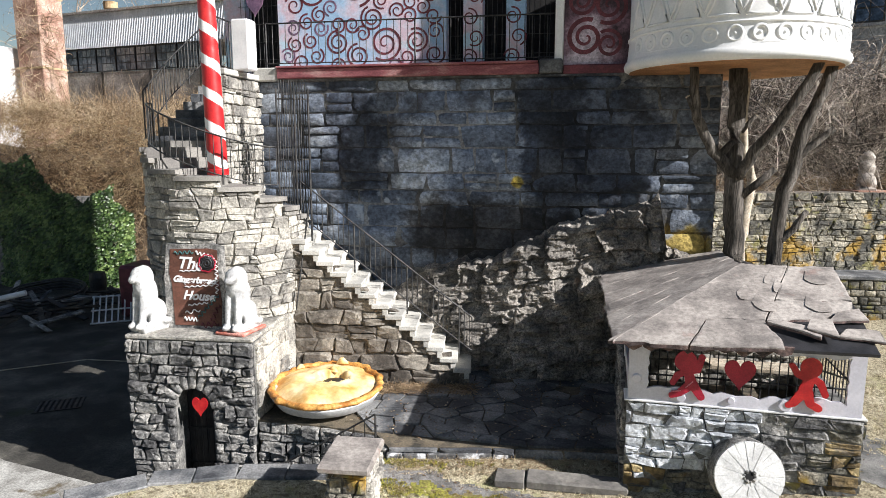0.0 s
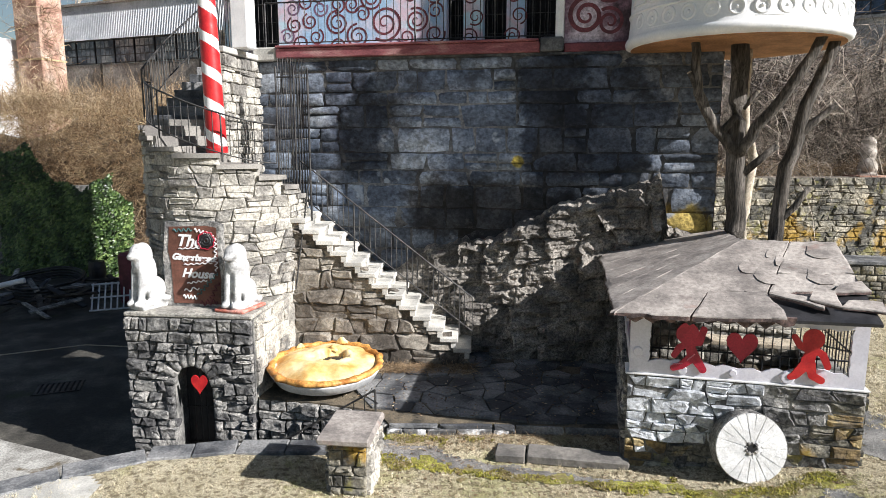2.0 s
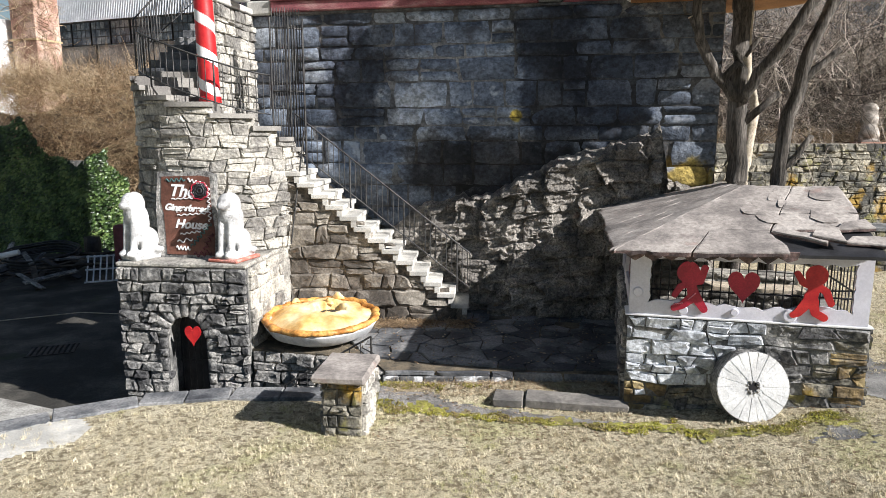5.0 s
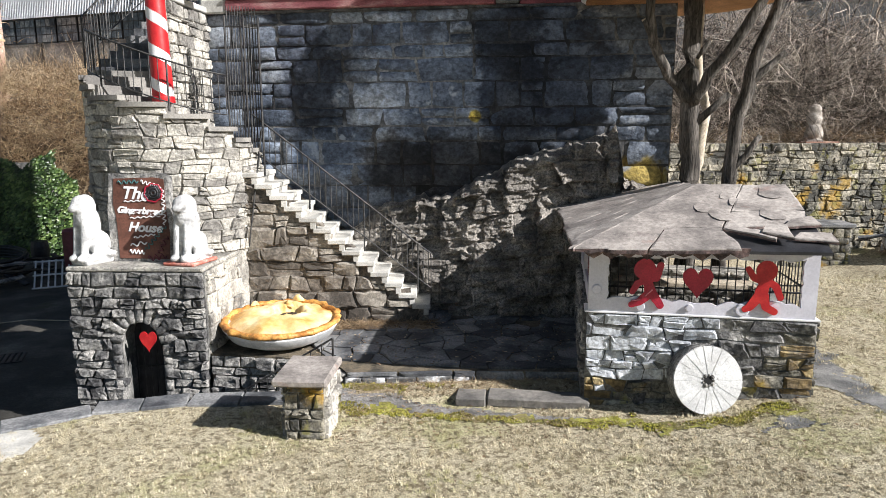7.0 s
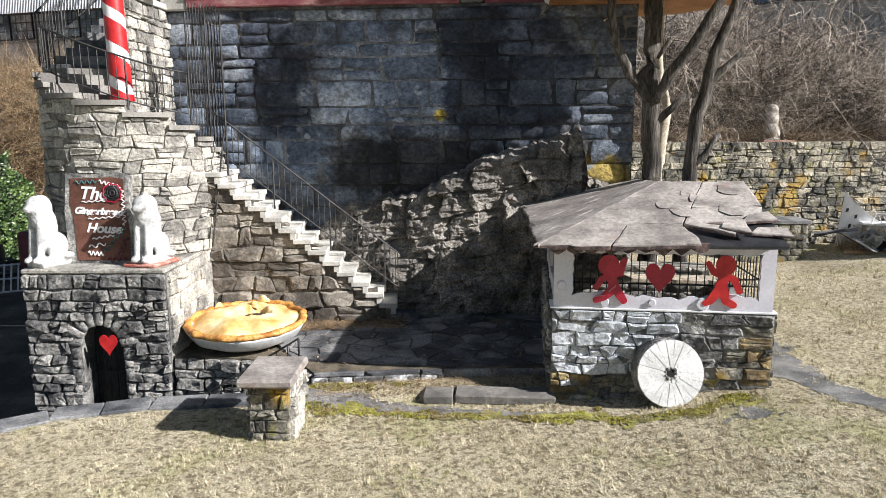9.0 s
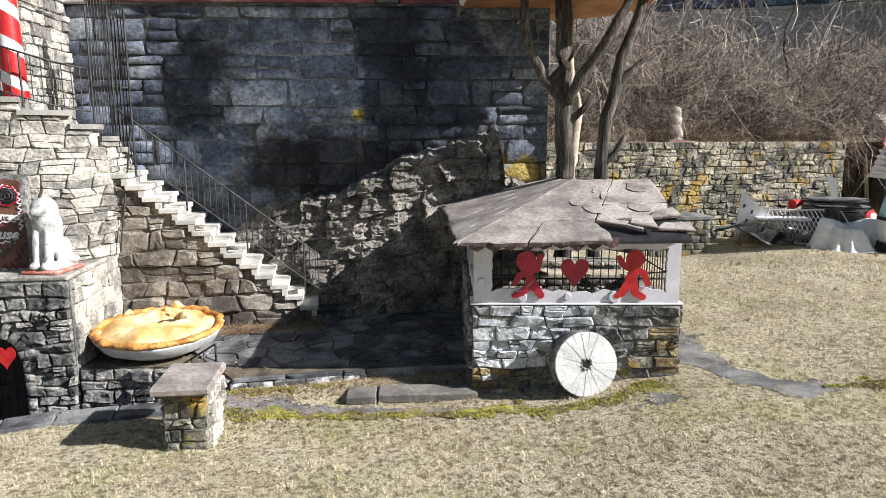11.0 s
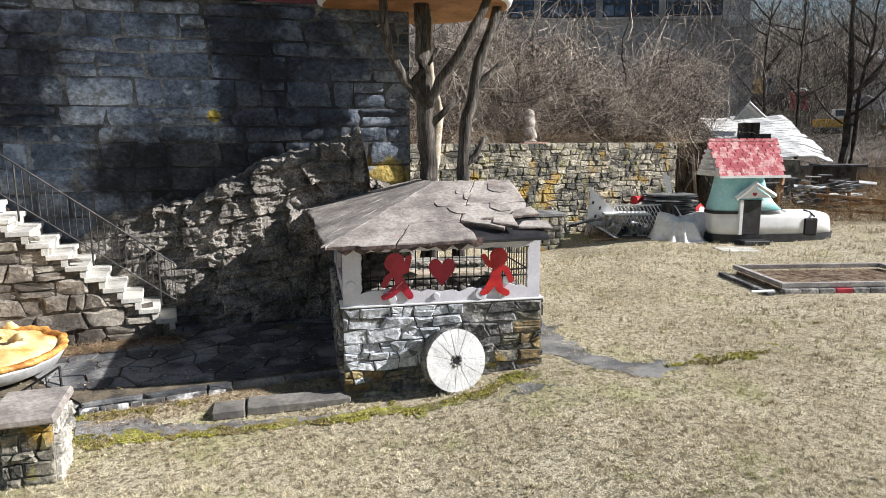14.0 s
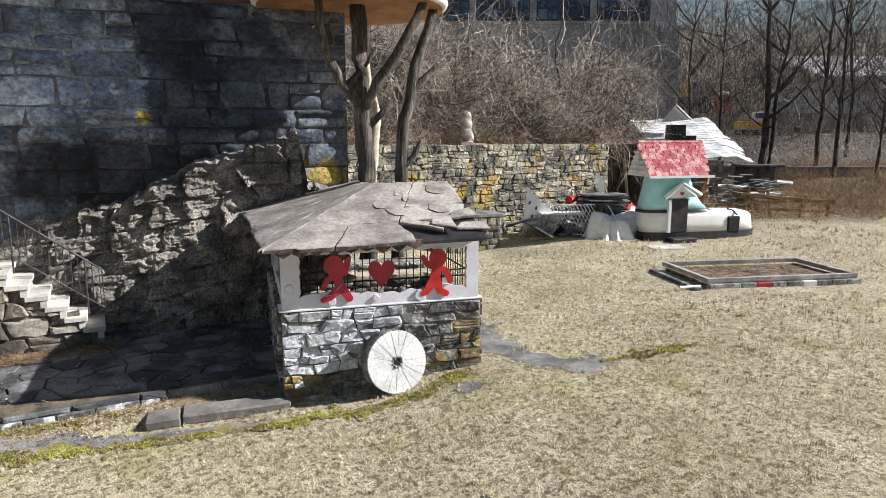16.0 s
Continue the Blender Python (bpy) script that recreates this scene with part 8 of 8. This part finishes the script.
rnd = random.Random(91)
for k in range(34):
    x, y = rnd.uniform(14.6, 19.6), rnd.uniform(17.8, 19.6)
    n = 7
    bm = bmesh.new()
    sx, sy = rnd.uniform(0.2, 0.55), rnd.uniform(0.15, 0.4)
    gq = [[bm.verts.new((sx * (i / n - 0.5) * 2, sy * (j / n - 0.5) * 2 + 0.1 * noise.noise(Vector((i * 0.6, k, 0))), 0.22 * noise.noise(Vector((i * 0.5, j * 0.5, k * 3.1))))) for j in range(n + 1)] for i in range(n + 1)]
    for i in range(n):
        for j in range(n):
            bm.faces.new((gq[i][j], gq[i + 1][j], gq[i + 1][j + 1], gq[i][j + 1]))
    bmesh.ops.solidify(bm, geom=bm.faces[:], thickness=0.012)
    tagged(part("scrap_sheet", bm, (m_peel, m_slate, m_tin, m_black, m_rusty, m_cutwood)[k % 6], m=pose(x, y, JZ + rnd.uniform(0.1, 0.75) * (y - 17.2) / 2, rnd.uniform(-50, 50), rnd.uniform(-40, 40), rnd.uniform(0, 180))), "bent scrap sheet in the junk heap", "scrap sheet", "scrap sheets")
tagged(part("red_plastic_bin", lathe([(0.24, 0), (0.28, 0.34), (0.31, 0.36), (0.27, 0.37), (0.22, 0.06)], 18), m_red, m=pose(19.6, 18.9, JZ + 0.55, 70, 0, 30)), "faded red plastic bin tipped on the junk", "bin")
b, d, l, r = cloud(3600, 41, (33, 62), (12, 42), (0, 1), (0, 0, 1.0), 0.8, (0.6, 2.0), (0.008, 0.02))
kb = (b[:, 0] * 0.56 + b[:, 1] * 0.83) > 42.5
b, d, l, r = b[kb], d[kb], l[kb], r[kb]
b[:, 2] = np.array([lawn_z(x, y) for x, y in b[:, :2]]) + np.random.RandomState(15).uniform(-0.1, 1.2, len(b))
tagged(twig_mesh("brush", b, d, l, r, 0.4, m_twig, 14, 3, 0.1), "grey leafless brush beyond the boundary wall", "brush", kind="stuff")


# ---- laid stones of walls and pavements ----
def keep_main(s, z):
    return z > rock_top(s) - 0.25 and z > 0.2


lay(wall_main, wplace, WL, 0.35, TOP, (0.26, 0.56), (0.40, 1.25), 0.05, m_ashlar, 11, keep_main, joint=0.028, tilt=1.2, rough=0.45, edge=0.5, split=0.25)
rubble(tower, lambda s, z: tplace(s + 0.05, z), TR * radians(205), 1.95, 5.2, 0.33, 0.19, 0.05, m_pale, 12, top=lambda s: tower_top(-200 + math.degrees((s + 0.05) / TR)) - 0.09, joint=0.010, jit=0.6, drop=0.3, tip=0.7)
rubble(pedestal, lambda s, z: (tuple(PM @ Vector((s, 0.0, z))), PYAW), PW, -1.05, 1.86, 0.27, 0.20, 0.085, m_rubble, 13, lambda s, z: not in_arch(s, z, 0.13), joint=0.022)
for k in range(9):                                          # voussoirs
    t = math.pi * (k + 0.5) / 9
    o = new("voussoir", stones_of(m_rubble)[k % 12])
    o.parent = pedestal
    o.matrix_basis = PM @ pose(DC - (DW + 0.12) * math.cos(t), 0, DSP + (DW * 1.1 + 0.12) * math.sin(t), 0, math.degrees(t) - 90, 0) @ Matrix.Diagonal((0.14, 0.09, 0.30, 1))
for sgn in (-1, 1):                                         # jamb stones
    z = -1.02
    k = 0
    while z < DSP:
        h = 0.16 + 0.1 * ((k * 7) % 3) / 2
        o = new("jamb_stone", stones_of(m_pale)[(k * 5) % 12])
        o.parent = pedestal
        o.matrix_basis = PM @ pose(DC + sgn * (DW + 0.01), 0.22, z + h / 2, 0, 0, 90 * sgn) @ Matrix.Diagonal((0.40, 0.03, h - 0.02, 1))
        o = new("jamb_stone", stones_of(m_rubble)[(k * 5 + 3) % 12])
        o.parent = pedestal
        o.matrix_basis = PM @ pose(DC + sgn * (DW + 0.085), 0.0, z + h / 2) @ Matrix.Diagonal((0.15, 0.08, h - 0.025, 1))
        z += h
        k += 1
# pale stone for the sunlit right side, dark for the left: light by colour
sd0, sd1 = PM @ Vector((PW, 0.05, 0)), PM @ Vector((PW, 1.75, 0))
pl, ln_ = straight(sd0, sd1)
rubble(pedestal, pl, ln_, 0.4, 1.86, 0.34, 0.23, 0.05, m_pale, 14, jit=0.5, joint=0.012)
pl, ln_ = straight(PM @ Vector((0, 1.75, 0)), PM @ Vector((0, 0.05, 0)))
lay(pedestal, pl, ln_, -1.0, 1.86, (0.2, 0.3), (0.3, 0.5), 0.06, m_rubble, 15, joint=0.03)
for (pa, pb), sdn in zip(zip(POLY[:3], POLY[1:4]), (16, 17, 18)):
    pl, ln_ = straight(pa, pb)
    rubble(patio, pl, ln_, -1.0 if pa[0] < -1.5 else -0.6, PZ - 0.02, 0.28, 0.19, 0.08, m_rubble, sdn, joint=0.022)
rubble(stair, lambda s, z: (tuple(SM @ Vector((s, 0.03, z))), SYAW), RUN * NS, PZ - 0.05, 3.6, 0.46, 0.29, 0.075, m_stairstone, 19, top=lambda s: nose_z(s) - 0.10, joint=0.012, jit=0.45, drop=0.3, tip=0.5)
def hut_stone(s, z, rnd):
    if (z < 0.6 and s < 0.6 or s > 2.85) and rnd.random() < 0.6:
        return m_ochre
    if (z < 0.6 or s > 2.5) and rnd.random() < 0.5:
        return m_lichen
    return m_hutwhite if s + rnd.uniform(-0.35, 0.35) < 1.75 and z > 0.42 + rnd.uniform(-0.15, 0.15) else m_rubble


rubble(hut, lambda s, z: ((s, 0, z), 0), 3.12, 0.05, 1.56, 0.30, 0.135, 0.06, hut_stone, 20, joint=0.008, jit=0.8, drop=0.2, tip=0.7)
rubble(hut, lambda s, z: ((0, 4.1 - s, z), -90), 4.1, 0.05, 1.56, 0.4, 0.24, 0.06, m_rubble, 21)
lay(hut, lambda s, z: ((3.12, s, z), 90), 2.4, 0.3, 1.56, (0.16, 0.3), (0.25, 0.55), 0.05, m_lichen, 22, joint=0.03)
lay(hut, lambda s, z: ((0.4 + s, 2.0, z), 0), 2.3, 1.2, 1.85, (0.14, 0.22), (0.2, 0.4), 0.05, m_pale, 23, joint=0.03)
rubble(pillar, lambda s, z: ((-0.27 + s, -0.29, z), 0), 0.54, 0.0, 0.88, 0.24, 0.17, 0.07, m_lichen, 24)
# right face in paler stone: its sunlight is put into the colour
rubble(pillar, lambda s, z: ((0.27, -0.29 + s, z), 90), 0.58, 0.0, 0.88, 0.26, 0.18, 0.08, m_pale, 25)
lay(pillar, lambda s, z: ((-0.27, 0.29 - s, z), -90), 0.58, 0.0, 0.88, (0.12, 0.24), (0.18, 0.34), 0.06, m_rubble, 26, joint=0.03, tilt=4)
rubble(inner, lambda s, z: (tuple(pose(-4.42, 13.1, 0, 0, 0, 80) @ Vector((s, 0, z))), 80), 1.65, 4.0, TOP, 0.26, 0.18, 0.06, m_pale, 27)
lay(inner, lambda s, z: ((-4.42 - 0.29 + s, 13.1 + 0.05 - 0.05 * s / 0.29, z), -10), 0.29, 4.8, TOP, (0.12, 0.24), (0.2, 0.38), 0.05, m_pale, 28, joint=0.025)
rubble(ret, lambda s, z: (tuple(RM @ Vector((s + 1.6, 0, z))), RYAW), RLEN - 1.6, 0.4, 3.86, 0.31, 0.20, 0.06, m_lichen, 29, joint=0.012, jit=0.6, drop=0.2, tip=0.7)

for (pa, pb), sdn in zip(zip(POLY[3:5], POLY[4:6]), (61, 62)):
    pl, ln_ = straight(pa, pb)
    rubble(patio, pl, ln_, 0.0, PZ, 0.5, 0.12, 0.05, m_slate, sdn, joint=0.012)
# slate flags: an irregular crazy paving
rnd = random.Random(44)
seeds = []
t = 0
while len(seeds) < 130 and t < 9000:
    t += 1
    p = (rnd.uniform(-3.3, 3.2), rnd.uniform(9.9, 13.6))
    if inside(*p, POLY) and all(math.hypot(p[0] - a, (p[1] - b) * 1.25) > rnd.choice((0.27, 0.36, 0.46)) for a, b in seeds):
        seeds.append(p)


for i, (sx, sy) in enumerate(seeds):
    cell = [(sx - 0.8, sy - 0.8), (sx + 0.8, sy - 0.8), (sx + 0.8, sy + 0.8), (sx - 0.8, sy + 0.8)]
    for j, (ox, oy) in enumerate(seeds):
        if i != j and abs(ox - sx) < 1.7 and abs(oy - sy) < 1.7:
            n = (ox - sx, oy - sy)
            L = math.hypot(*n)
            n = (n[0] / L, n[1] / L)
            cell = clip(cell, n, n[0] * (sx + ox) / 2 + n[1] * (sy + oy) / 2 - 0.016)
            if not cell:
                break
    for (xa, ya), (xb, yb) in zip(POLY[:5], POLY[1:6]):
        if not cell:
            break
        L = math.hypot(xb - xa, yb - ya)
        n = ((yb - ya) / L, -(xb - xa) / L)
        cell = clip(cell, n, n[0] * xa + n[1] * ya + 0.03)
    if len(cell) < 3 or (rnd.random() < 0.08 and sy > 12) or (sy > 12.35 and sx < 0.5 and rnd.random() < 0.85):
        continue
    z = PZ + rnd.uniform(0.012, 0.045)
    tl = (rnd.uniform(-0.025, 0.025), rnd.uniform(-0.025, 0.025))
    cx, cy = sum(c[0] for c in cell) / len(cell), sum(c[1] for c in cell) / len(cell)
    n = len(cell)
    vs = [(x, y, z + tl[0] * (x - cx) + tl[1] * (y - cy)) for x, y in cell] + [(x, y, PZ - 0.03) for x, y in cell]
    fs = [tuple(range(n))] + [(k, k + n, (k + 1) % n + n, (k + 1) % n) for k in range(n)]
    raw("flagstone", vs, fs, m_slate, patio)
# low flaking kerb in front of the patio
kerb = tagged(new("kerb"), "low dark stone kerb with flaking white paint before the patio", "kerb", kind="structure")
m_flake = mat("flaking_white_paint", [(0.3, (0.07, 0.07, 0.07)), (0.52, (0.16, 0.16, 0.16)), (0.62, (0.62, 0.63, 0.65))], 3.4, 0.85, 0.8, 0.3, 14)
x = -0.98
k = 0
while x < 0.75:
    w = 0.28 + 0.3 * ((k * 5) % 4) / 3
    bm = boxed(x, x + w - 0.015, 9.85, 10.0, 0.0, 0.34 + 0.025 * ((k * 3) % 3), bev=0.015)
    for v in bm.verts:
        v.co += Vector((0.015, 0.025, 0.02)) * noise.noise(v.co * 6)
    part("kerb_stone", bm, m_flake, kerb)
    x += w
    k += 1


# ---- patches on the lawn: gravel path, moss, asphalt remains ----
def patch(name, mtl, test, x0, x1, y0, y1, cell, lift, label, category, rag=0.12):
    vs, fs, idx = [], [], {}
    def vid(i, j):
        if (i, j) not in idx:
            x, y = x0 + i * cell, y0 + j * cell
            idx[(i, j)] = len(vs)
            vs.append((x, y, lawn_z(x, y) + lift + 0.006 * noise.noise(Vector((x * 8, y * 8, 0)))))
        return idx[(i, j)]
    for i in range(int((x1 - x0) / cell)):
        for j in range(int((y1 - y0) / cell)):
            x, y = x0 + (i + .5) * cell, y0 + (j + .5) * cell
            if test(x, y) + rag * noise.fractal(Vector((x * 2.2, y * 2.2, 5)), 0.8, 2.0, 4) > 0:
                fs.append((vid(i, j), vid(i + 1, j), vid(i + 1, j + 1), vid(i, j + 1)))
    if fs:
        tagged(raw(name, vs, fs, mtl, smooth=True), label, category, kind="structure")


def seg_d(x, y, pts):
    best = 1e9
    for (xa, ya), (xb, yb) in zip(pts, pts[1:]):
        dx, dy = xb - xa, yb - ya
        f = min(1, max(0, ((x - xa) * dx + (y - ya) * dy) / (dx * dx + dy * dy)))
        best = min(best, math.hypot(x - xa - f * dx, y - ya - f * dy))
    return best


MOSS = [(-1.0, 9.3), (-0.16, 9.05), (1.06, 8.78), (2.55, 8.48), (3.5, 8.15), (4.4, 8.05), (5.2, 8.25)]


def moss_y(x):
    for (xa, ya), (xb, yb) in zip(MOSS, MOSS[1:]):
        if xa <= x <= xb:
            return ya + (yb - ya) * (x - xa) / (xb - xa)
    return 99


m_gravel = mat("grey_grit_path", [(0.3, (0.10, 0.095, 0.09)), (0.7, (0.27, 0.26, 0.25))], 2, 0.95, 0.9, 0, 60, spots=[(1.2, 0.6, (0.17, 0.14, 0.07), 0.7), (1.0, 0.66, (0.12, 0.13, 0.02), 0.8)], mottle=0.5)
m_moss = mat("yellow_green_moss", [(0.3, (0.13, 0.115, 0.035)), (0.6, (0.25, 0.24, 0.05)), (0.8, (0.42, 0.41, 0.08))], 2.5, 0.95, 1.0, 0, 40, mottle=0.5, spots=[(1.5, 0.52, (0.20, 0.155, 0.085), 0.8), (2.2, 0.64, (0.14, 0.13, 0.12), 0.6)])
m_asph = mat("old_asphalt", [(0.3, (0.10, 0.10, 0.10)), (0.7, (0.23, 0.225, 0.215))], 1.5, 0.95, 0.9, 0, 55, spots=[(1.8, 0.62, (0.30, 0.25, 0.15), 0.8)], mottle=0.4)
patch("moss_band", m_moss, lambda x, y: 0.09 - seg_d(x, y, MOSS), -1.0, 5.6, 7.6, 9.7, 0.045, 0.014, "low yellow-green moss band along the path edge", "moss", 0.30)
patch("path", m_gravel, lambda x, y: min(y - moss_y(x) - 0.04, (moss_y(x) + 0.42 - 0.10 * max(0, x) - y) * 1.2), -1.0, 2.75, 8.3, 9.95, 0.045, 0.008, "grey gritty path between patio and lawn", "path")
patch("asphalt_path", m_asph, lambda x, y: max(0.30 - seg_d(x, y, [(7.0, 11.6), (6.75, 10.2), (6.3, 8.9), (6.55, 7.8), (7.1, 7.25)]), 0.35 - math.hypot(x - 5.0, (y - 7.65) * 1.6)), 4.0, 8.5, 6.5, 12, 0.05, 0.008, "crumbling grey asphalt path in the lawn", "path", 0.3)
patch("paving", m_conc, lambda x, y: 0.45 - seg_d(x, y, [(-9.5, 5.4), (-6.2, 7.7), (-5.3, 8.3)]), -10, -4.8, 4.6, 8.8, 0.08, 0.014, "pale concrete paving strip beside the yard", "paving", 0.05)

# tufts of dead grass
ASPH = [(7.0, 11.6), (6.75, 10.2), (6.3, 8.9), (6.55, 7.8), (7.1, 7.25)]
rs = np.random.RandomState(7)
gvs, gfs = [], []
N = 165000
rr_, ra_ = np.sqrt(rs.uniform(4.2 ** 2, 30.0 ** 2, N * 3)), rs.uniform(radians(0), radians(140), N * 3)
keep_p = rs.uniform(0, 1, N * 3) < np.clip(1.25 * np.exp(-(rr_ - 6.0) / 6.0), 0.06, 1.0)
tx, ty = (rr_ * np.cos(ra_))[keep_p][:N], (rr_ * np.sin(ra_))[keep_p][:N]
for x, y in zip(tx.tolist(), ty.tolist()):
    if x < -1.0 and y > edge_y(x) - 0.2:
        continue
    if -1.0 <= x < 2.8 and (y > 9.84 or 0 < y - moss_y(x) + 0.12 * noise.noise(Vector((x * 3, y * 3, 1))) < 0.40 - 0.1 * max(0, x)):
        continue
    if 2.8 <= x < 6.3 and y > 8.0 + 0.2 * noise.noise(Vector((x * 3, y * 3, 1))) and y > 8.95 - 0.24 * (x - 2.65):
        continue
    if y < 3.4 or (x < 0 and -x > y * 0.8 + 0.5) or (y > 12 and x < 7) or (y > 17 and x < 19):
        continue
    if 12.3 < x < 17.2 and abs((y - 10.0) + (x - 14.2) * 0.38) < 1.6:
        continue
    f = noise.noise(Vector((x * 1.3, y * 1.3, 8))) + 0.6 * noise.noise(Vector((x * 5, y * 5, 3)))
    cl = noise.noise(Vector((x * 7.5, y * 7.5, 14))) + 0.5 * noise.noise(Vector((x * 17, y * 17, 3)))
    if f < -0.42 or cl < -0.10:
        continue
    z = lawn_z(x, y)
    g = 1.0 + max(0.0, math.hypot(x, y) - 9) * 0.09
    tall = (0.45 + 0.45 * max(0.0, f + 0.3) + 1.7 * max(0.0, cl)) * g
    if seg_d(x, y, ASPH) < 0.26 and f < 0.35:
        continue
    for b in range(8):
        a = rs.uniform(0, 6.283)
        h, ln2, w = rs.uniform(0.015, 0.05) * tall, rs.uniform(0.012, 0.05) * g, rs.uniform(0.002, 0.0048) * g
        c, s = math.cos(a), math.sin(a)
        ox, oy = x + rs.normal() * 0.018 * g, y + rs.normal() * 0.018 * g
        k = len(gvs)
        gvs += [(ox - s * w, oy + c * w, z - 0.004), (ox + s * w, oy - c * w, z - 0.004), (ox + c * ln2, oy + s * ln2, z + h)]
        gfs.append((k, k + 1, k + 2))
m_blade = mat("dry_grass_blade", [(0.2, (0.30, 0.25, 0.155)), (0.5, (0.60, 0.53, 0.37)), (0.8, (0.86, 0.78, 0.59))], 6.0, 0.9, 0, 0.5, 1.2, island=True, spots=[(0.7, 0.57, (0.33, 0.34, 0.10), 0.55), (3.0, 0.70, (0.12, 0.17, 0.03), 0.6)], mottle=0.12)
tagged(raw("grass", gvs, gfs, m_blade), "short dry straw-coloured winter grass", "grass", kind="stuff")

# straw and dead stems gathered between the stair and the flags
b, d, l, r = cloud(2600, 57, (-2.6, 0.6), (12.15, 12.72), (PZ + 0.02, PZ + 0.05), (0, 0, 0.02), 0.8, (0.06, 0.24), (0.002, 0.005))
d[:, 2] = np.abs(d[:, 2]) * 0.22
tagged(twig_mesh("straw_litter", b, d, l, r, 0.2, m_tan, 31, 3), "dry straw litter at the foot of the stair wall", "straw", kind="stuff")
b, d, l, r = cloud(1400, 58, (-0.9, 2.7), (9.5, 9.83), (0.10, 0.13), (0, 0, 0.02), 0.8, (0.05, 0.16), (0.002, 0.004))
d[:, 2] = np.abs(d[:, 2]) * 0.3
b[:, 2] = np.array([lawn_z(x, y) for x, y in b[:, :2]]) + 0.01
tagged(twig_mesh("straw_litter", b, d, l, r, 0.2, m_tan, 32, 3), "dry straw litter along the patio kerb", "straw", kind="stuff")

# low cushions of moss along the path edge
MOSS2 = [(7.4, 7.3), (8.6, 7.2), (9.6, 7.1)]
mvs, mfs = [], []
rs = np.random.RandomState(21)
for i in range(42000):
    if i % 6:
        x, y = rs.uniform(-1.0, 5.6), rs.uniform(7.4, 10.0)
        dd = min(seg_d(x, y, MOSS), seg_d(x, y, [(-0.9, 9.7), (0.6, 9.72)]) + 0.02)
    else:
        x, y = rs.uniform(6.8, 10.5), rs.uniform(6.5, 8.0)
        dd = seg_d(x, y, MOSS2)
    if dd > 0.10 + 0.30 * noise.noise(Vector((x * 2.0, y * 2.6, 6))) + 0.12 * noise.noise(Vector((x * 7, y * 7, 2))):
        continue
    z = lawn_z(x, y) + 0.012
    for b in range(5):
        a = rs.uniform(0, 6.283)
        c, s = math.cos(a), math.sin(a)
        w, ln2, h = rs.uniform(0.006, 0.014), rs.uniform(0.008, 0.028), rs.uniform(0.004, 0.026)
        k = len(mvs)
        mvs += [(x - s * w, y + c * w, z - 0.004), (x + s * w, y - c * w, z - 0.004), (x + c * ln2, y + s * ln2, z + h)]
        mfs.append((k, k + 1, k + 2))
m_mossb = mat("yellow_green_moss", [(0.2, (0.24, 0.19, 0.09)), (0.5, (0.34, 0.31, 0.06)), (0.85, (0.50, 0.48, 0.09))], 1.8, 0.9, 0, 0.4, 3, island=True, mottle=0.2, spots=[(1.5, 0.56, (0.26, 0.19, 0.09), 0.8)])
tagged(raw("moss", mvs, mfs, m_mossb), "yellow-green moss cushions along the path edge", "moss", kind="stuff")

# fallen leaves and bits of bark on the patio, the path and the lawn
lvs, lfs = [], []
rs = np.random.RandomState(33)
for i in range(2600):
    if i % 3 == 0:
        x, y = rs.uniform(-2.5, 3.0), rs.uniform(10.1, 13.2)
        if not inside(x, y, POLY):
            continue
        z = PZ + 0.05
    else:
        x, y = rs.uniform(-1.0, 14), rs.uniform(5, 13)
        if i % 3 == 1:
            x, y = rs.uniform(-1.0, 5.6), rs.uniform(8.0, 9.8)
        z = lawn_z(x, y) + 0.02
    a, s1 = rs.uniform(0, 6.28), rs.uniform(0.012, 0.035)
    c, s = math.cos(a) * s1, math.sin(a) * s1
    k = len(lvs)
    lvs += [(x - c, y - s, z), (x + s * 0.5, y - c * 0.5, z + rs.uniform(0, 0.012)), (x + c, y + s, z + rs.uniform(0, 0.012)), (x - s * 0.5, y + c * 0.5, z)]
    lfs.append((k, k + 1, k + 2, k + 3))
m_leaf = mat("dry_leaf", [(0.2, (0.10, 0.06, 0.03)), (0.5, (0.24, 0.16, 0.09)), (0.85, (0.48, 0.40, 0.28))], 2, 0.8, 0, 0.9, 3, island=True)
tagged(raw("leaf_litter", lvs, lfs, m_leaf), "scattered brown dry leaves and bark bits", "leaves", kind="stuff")
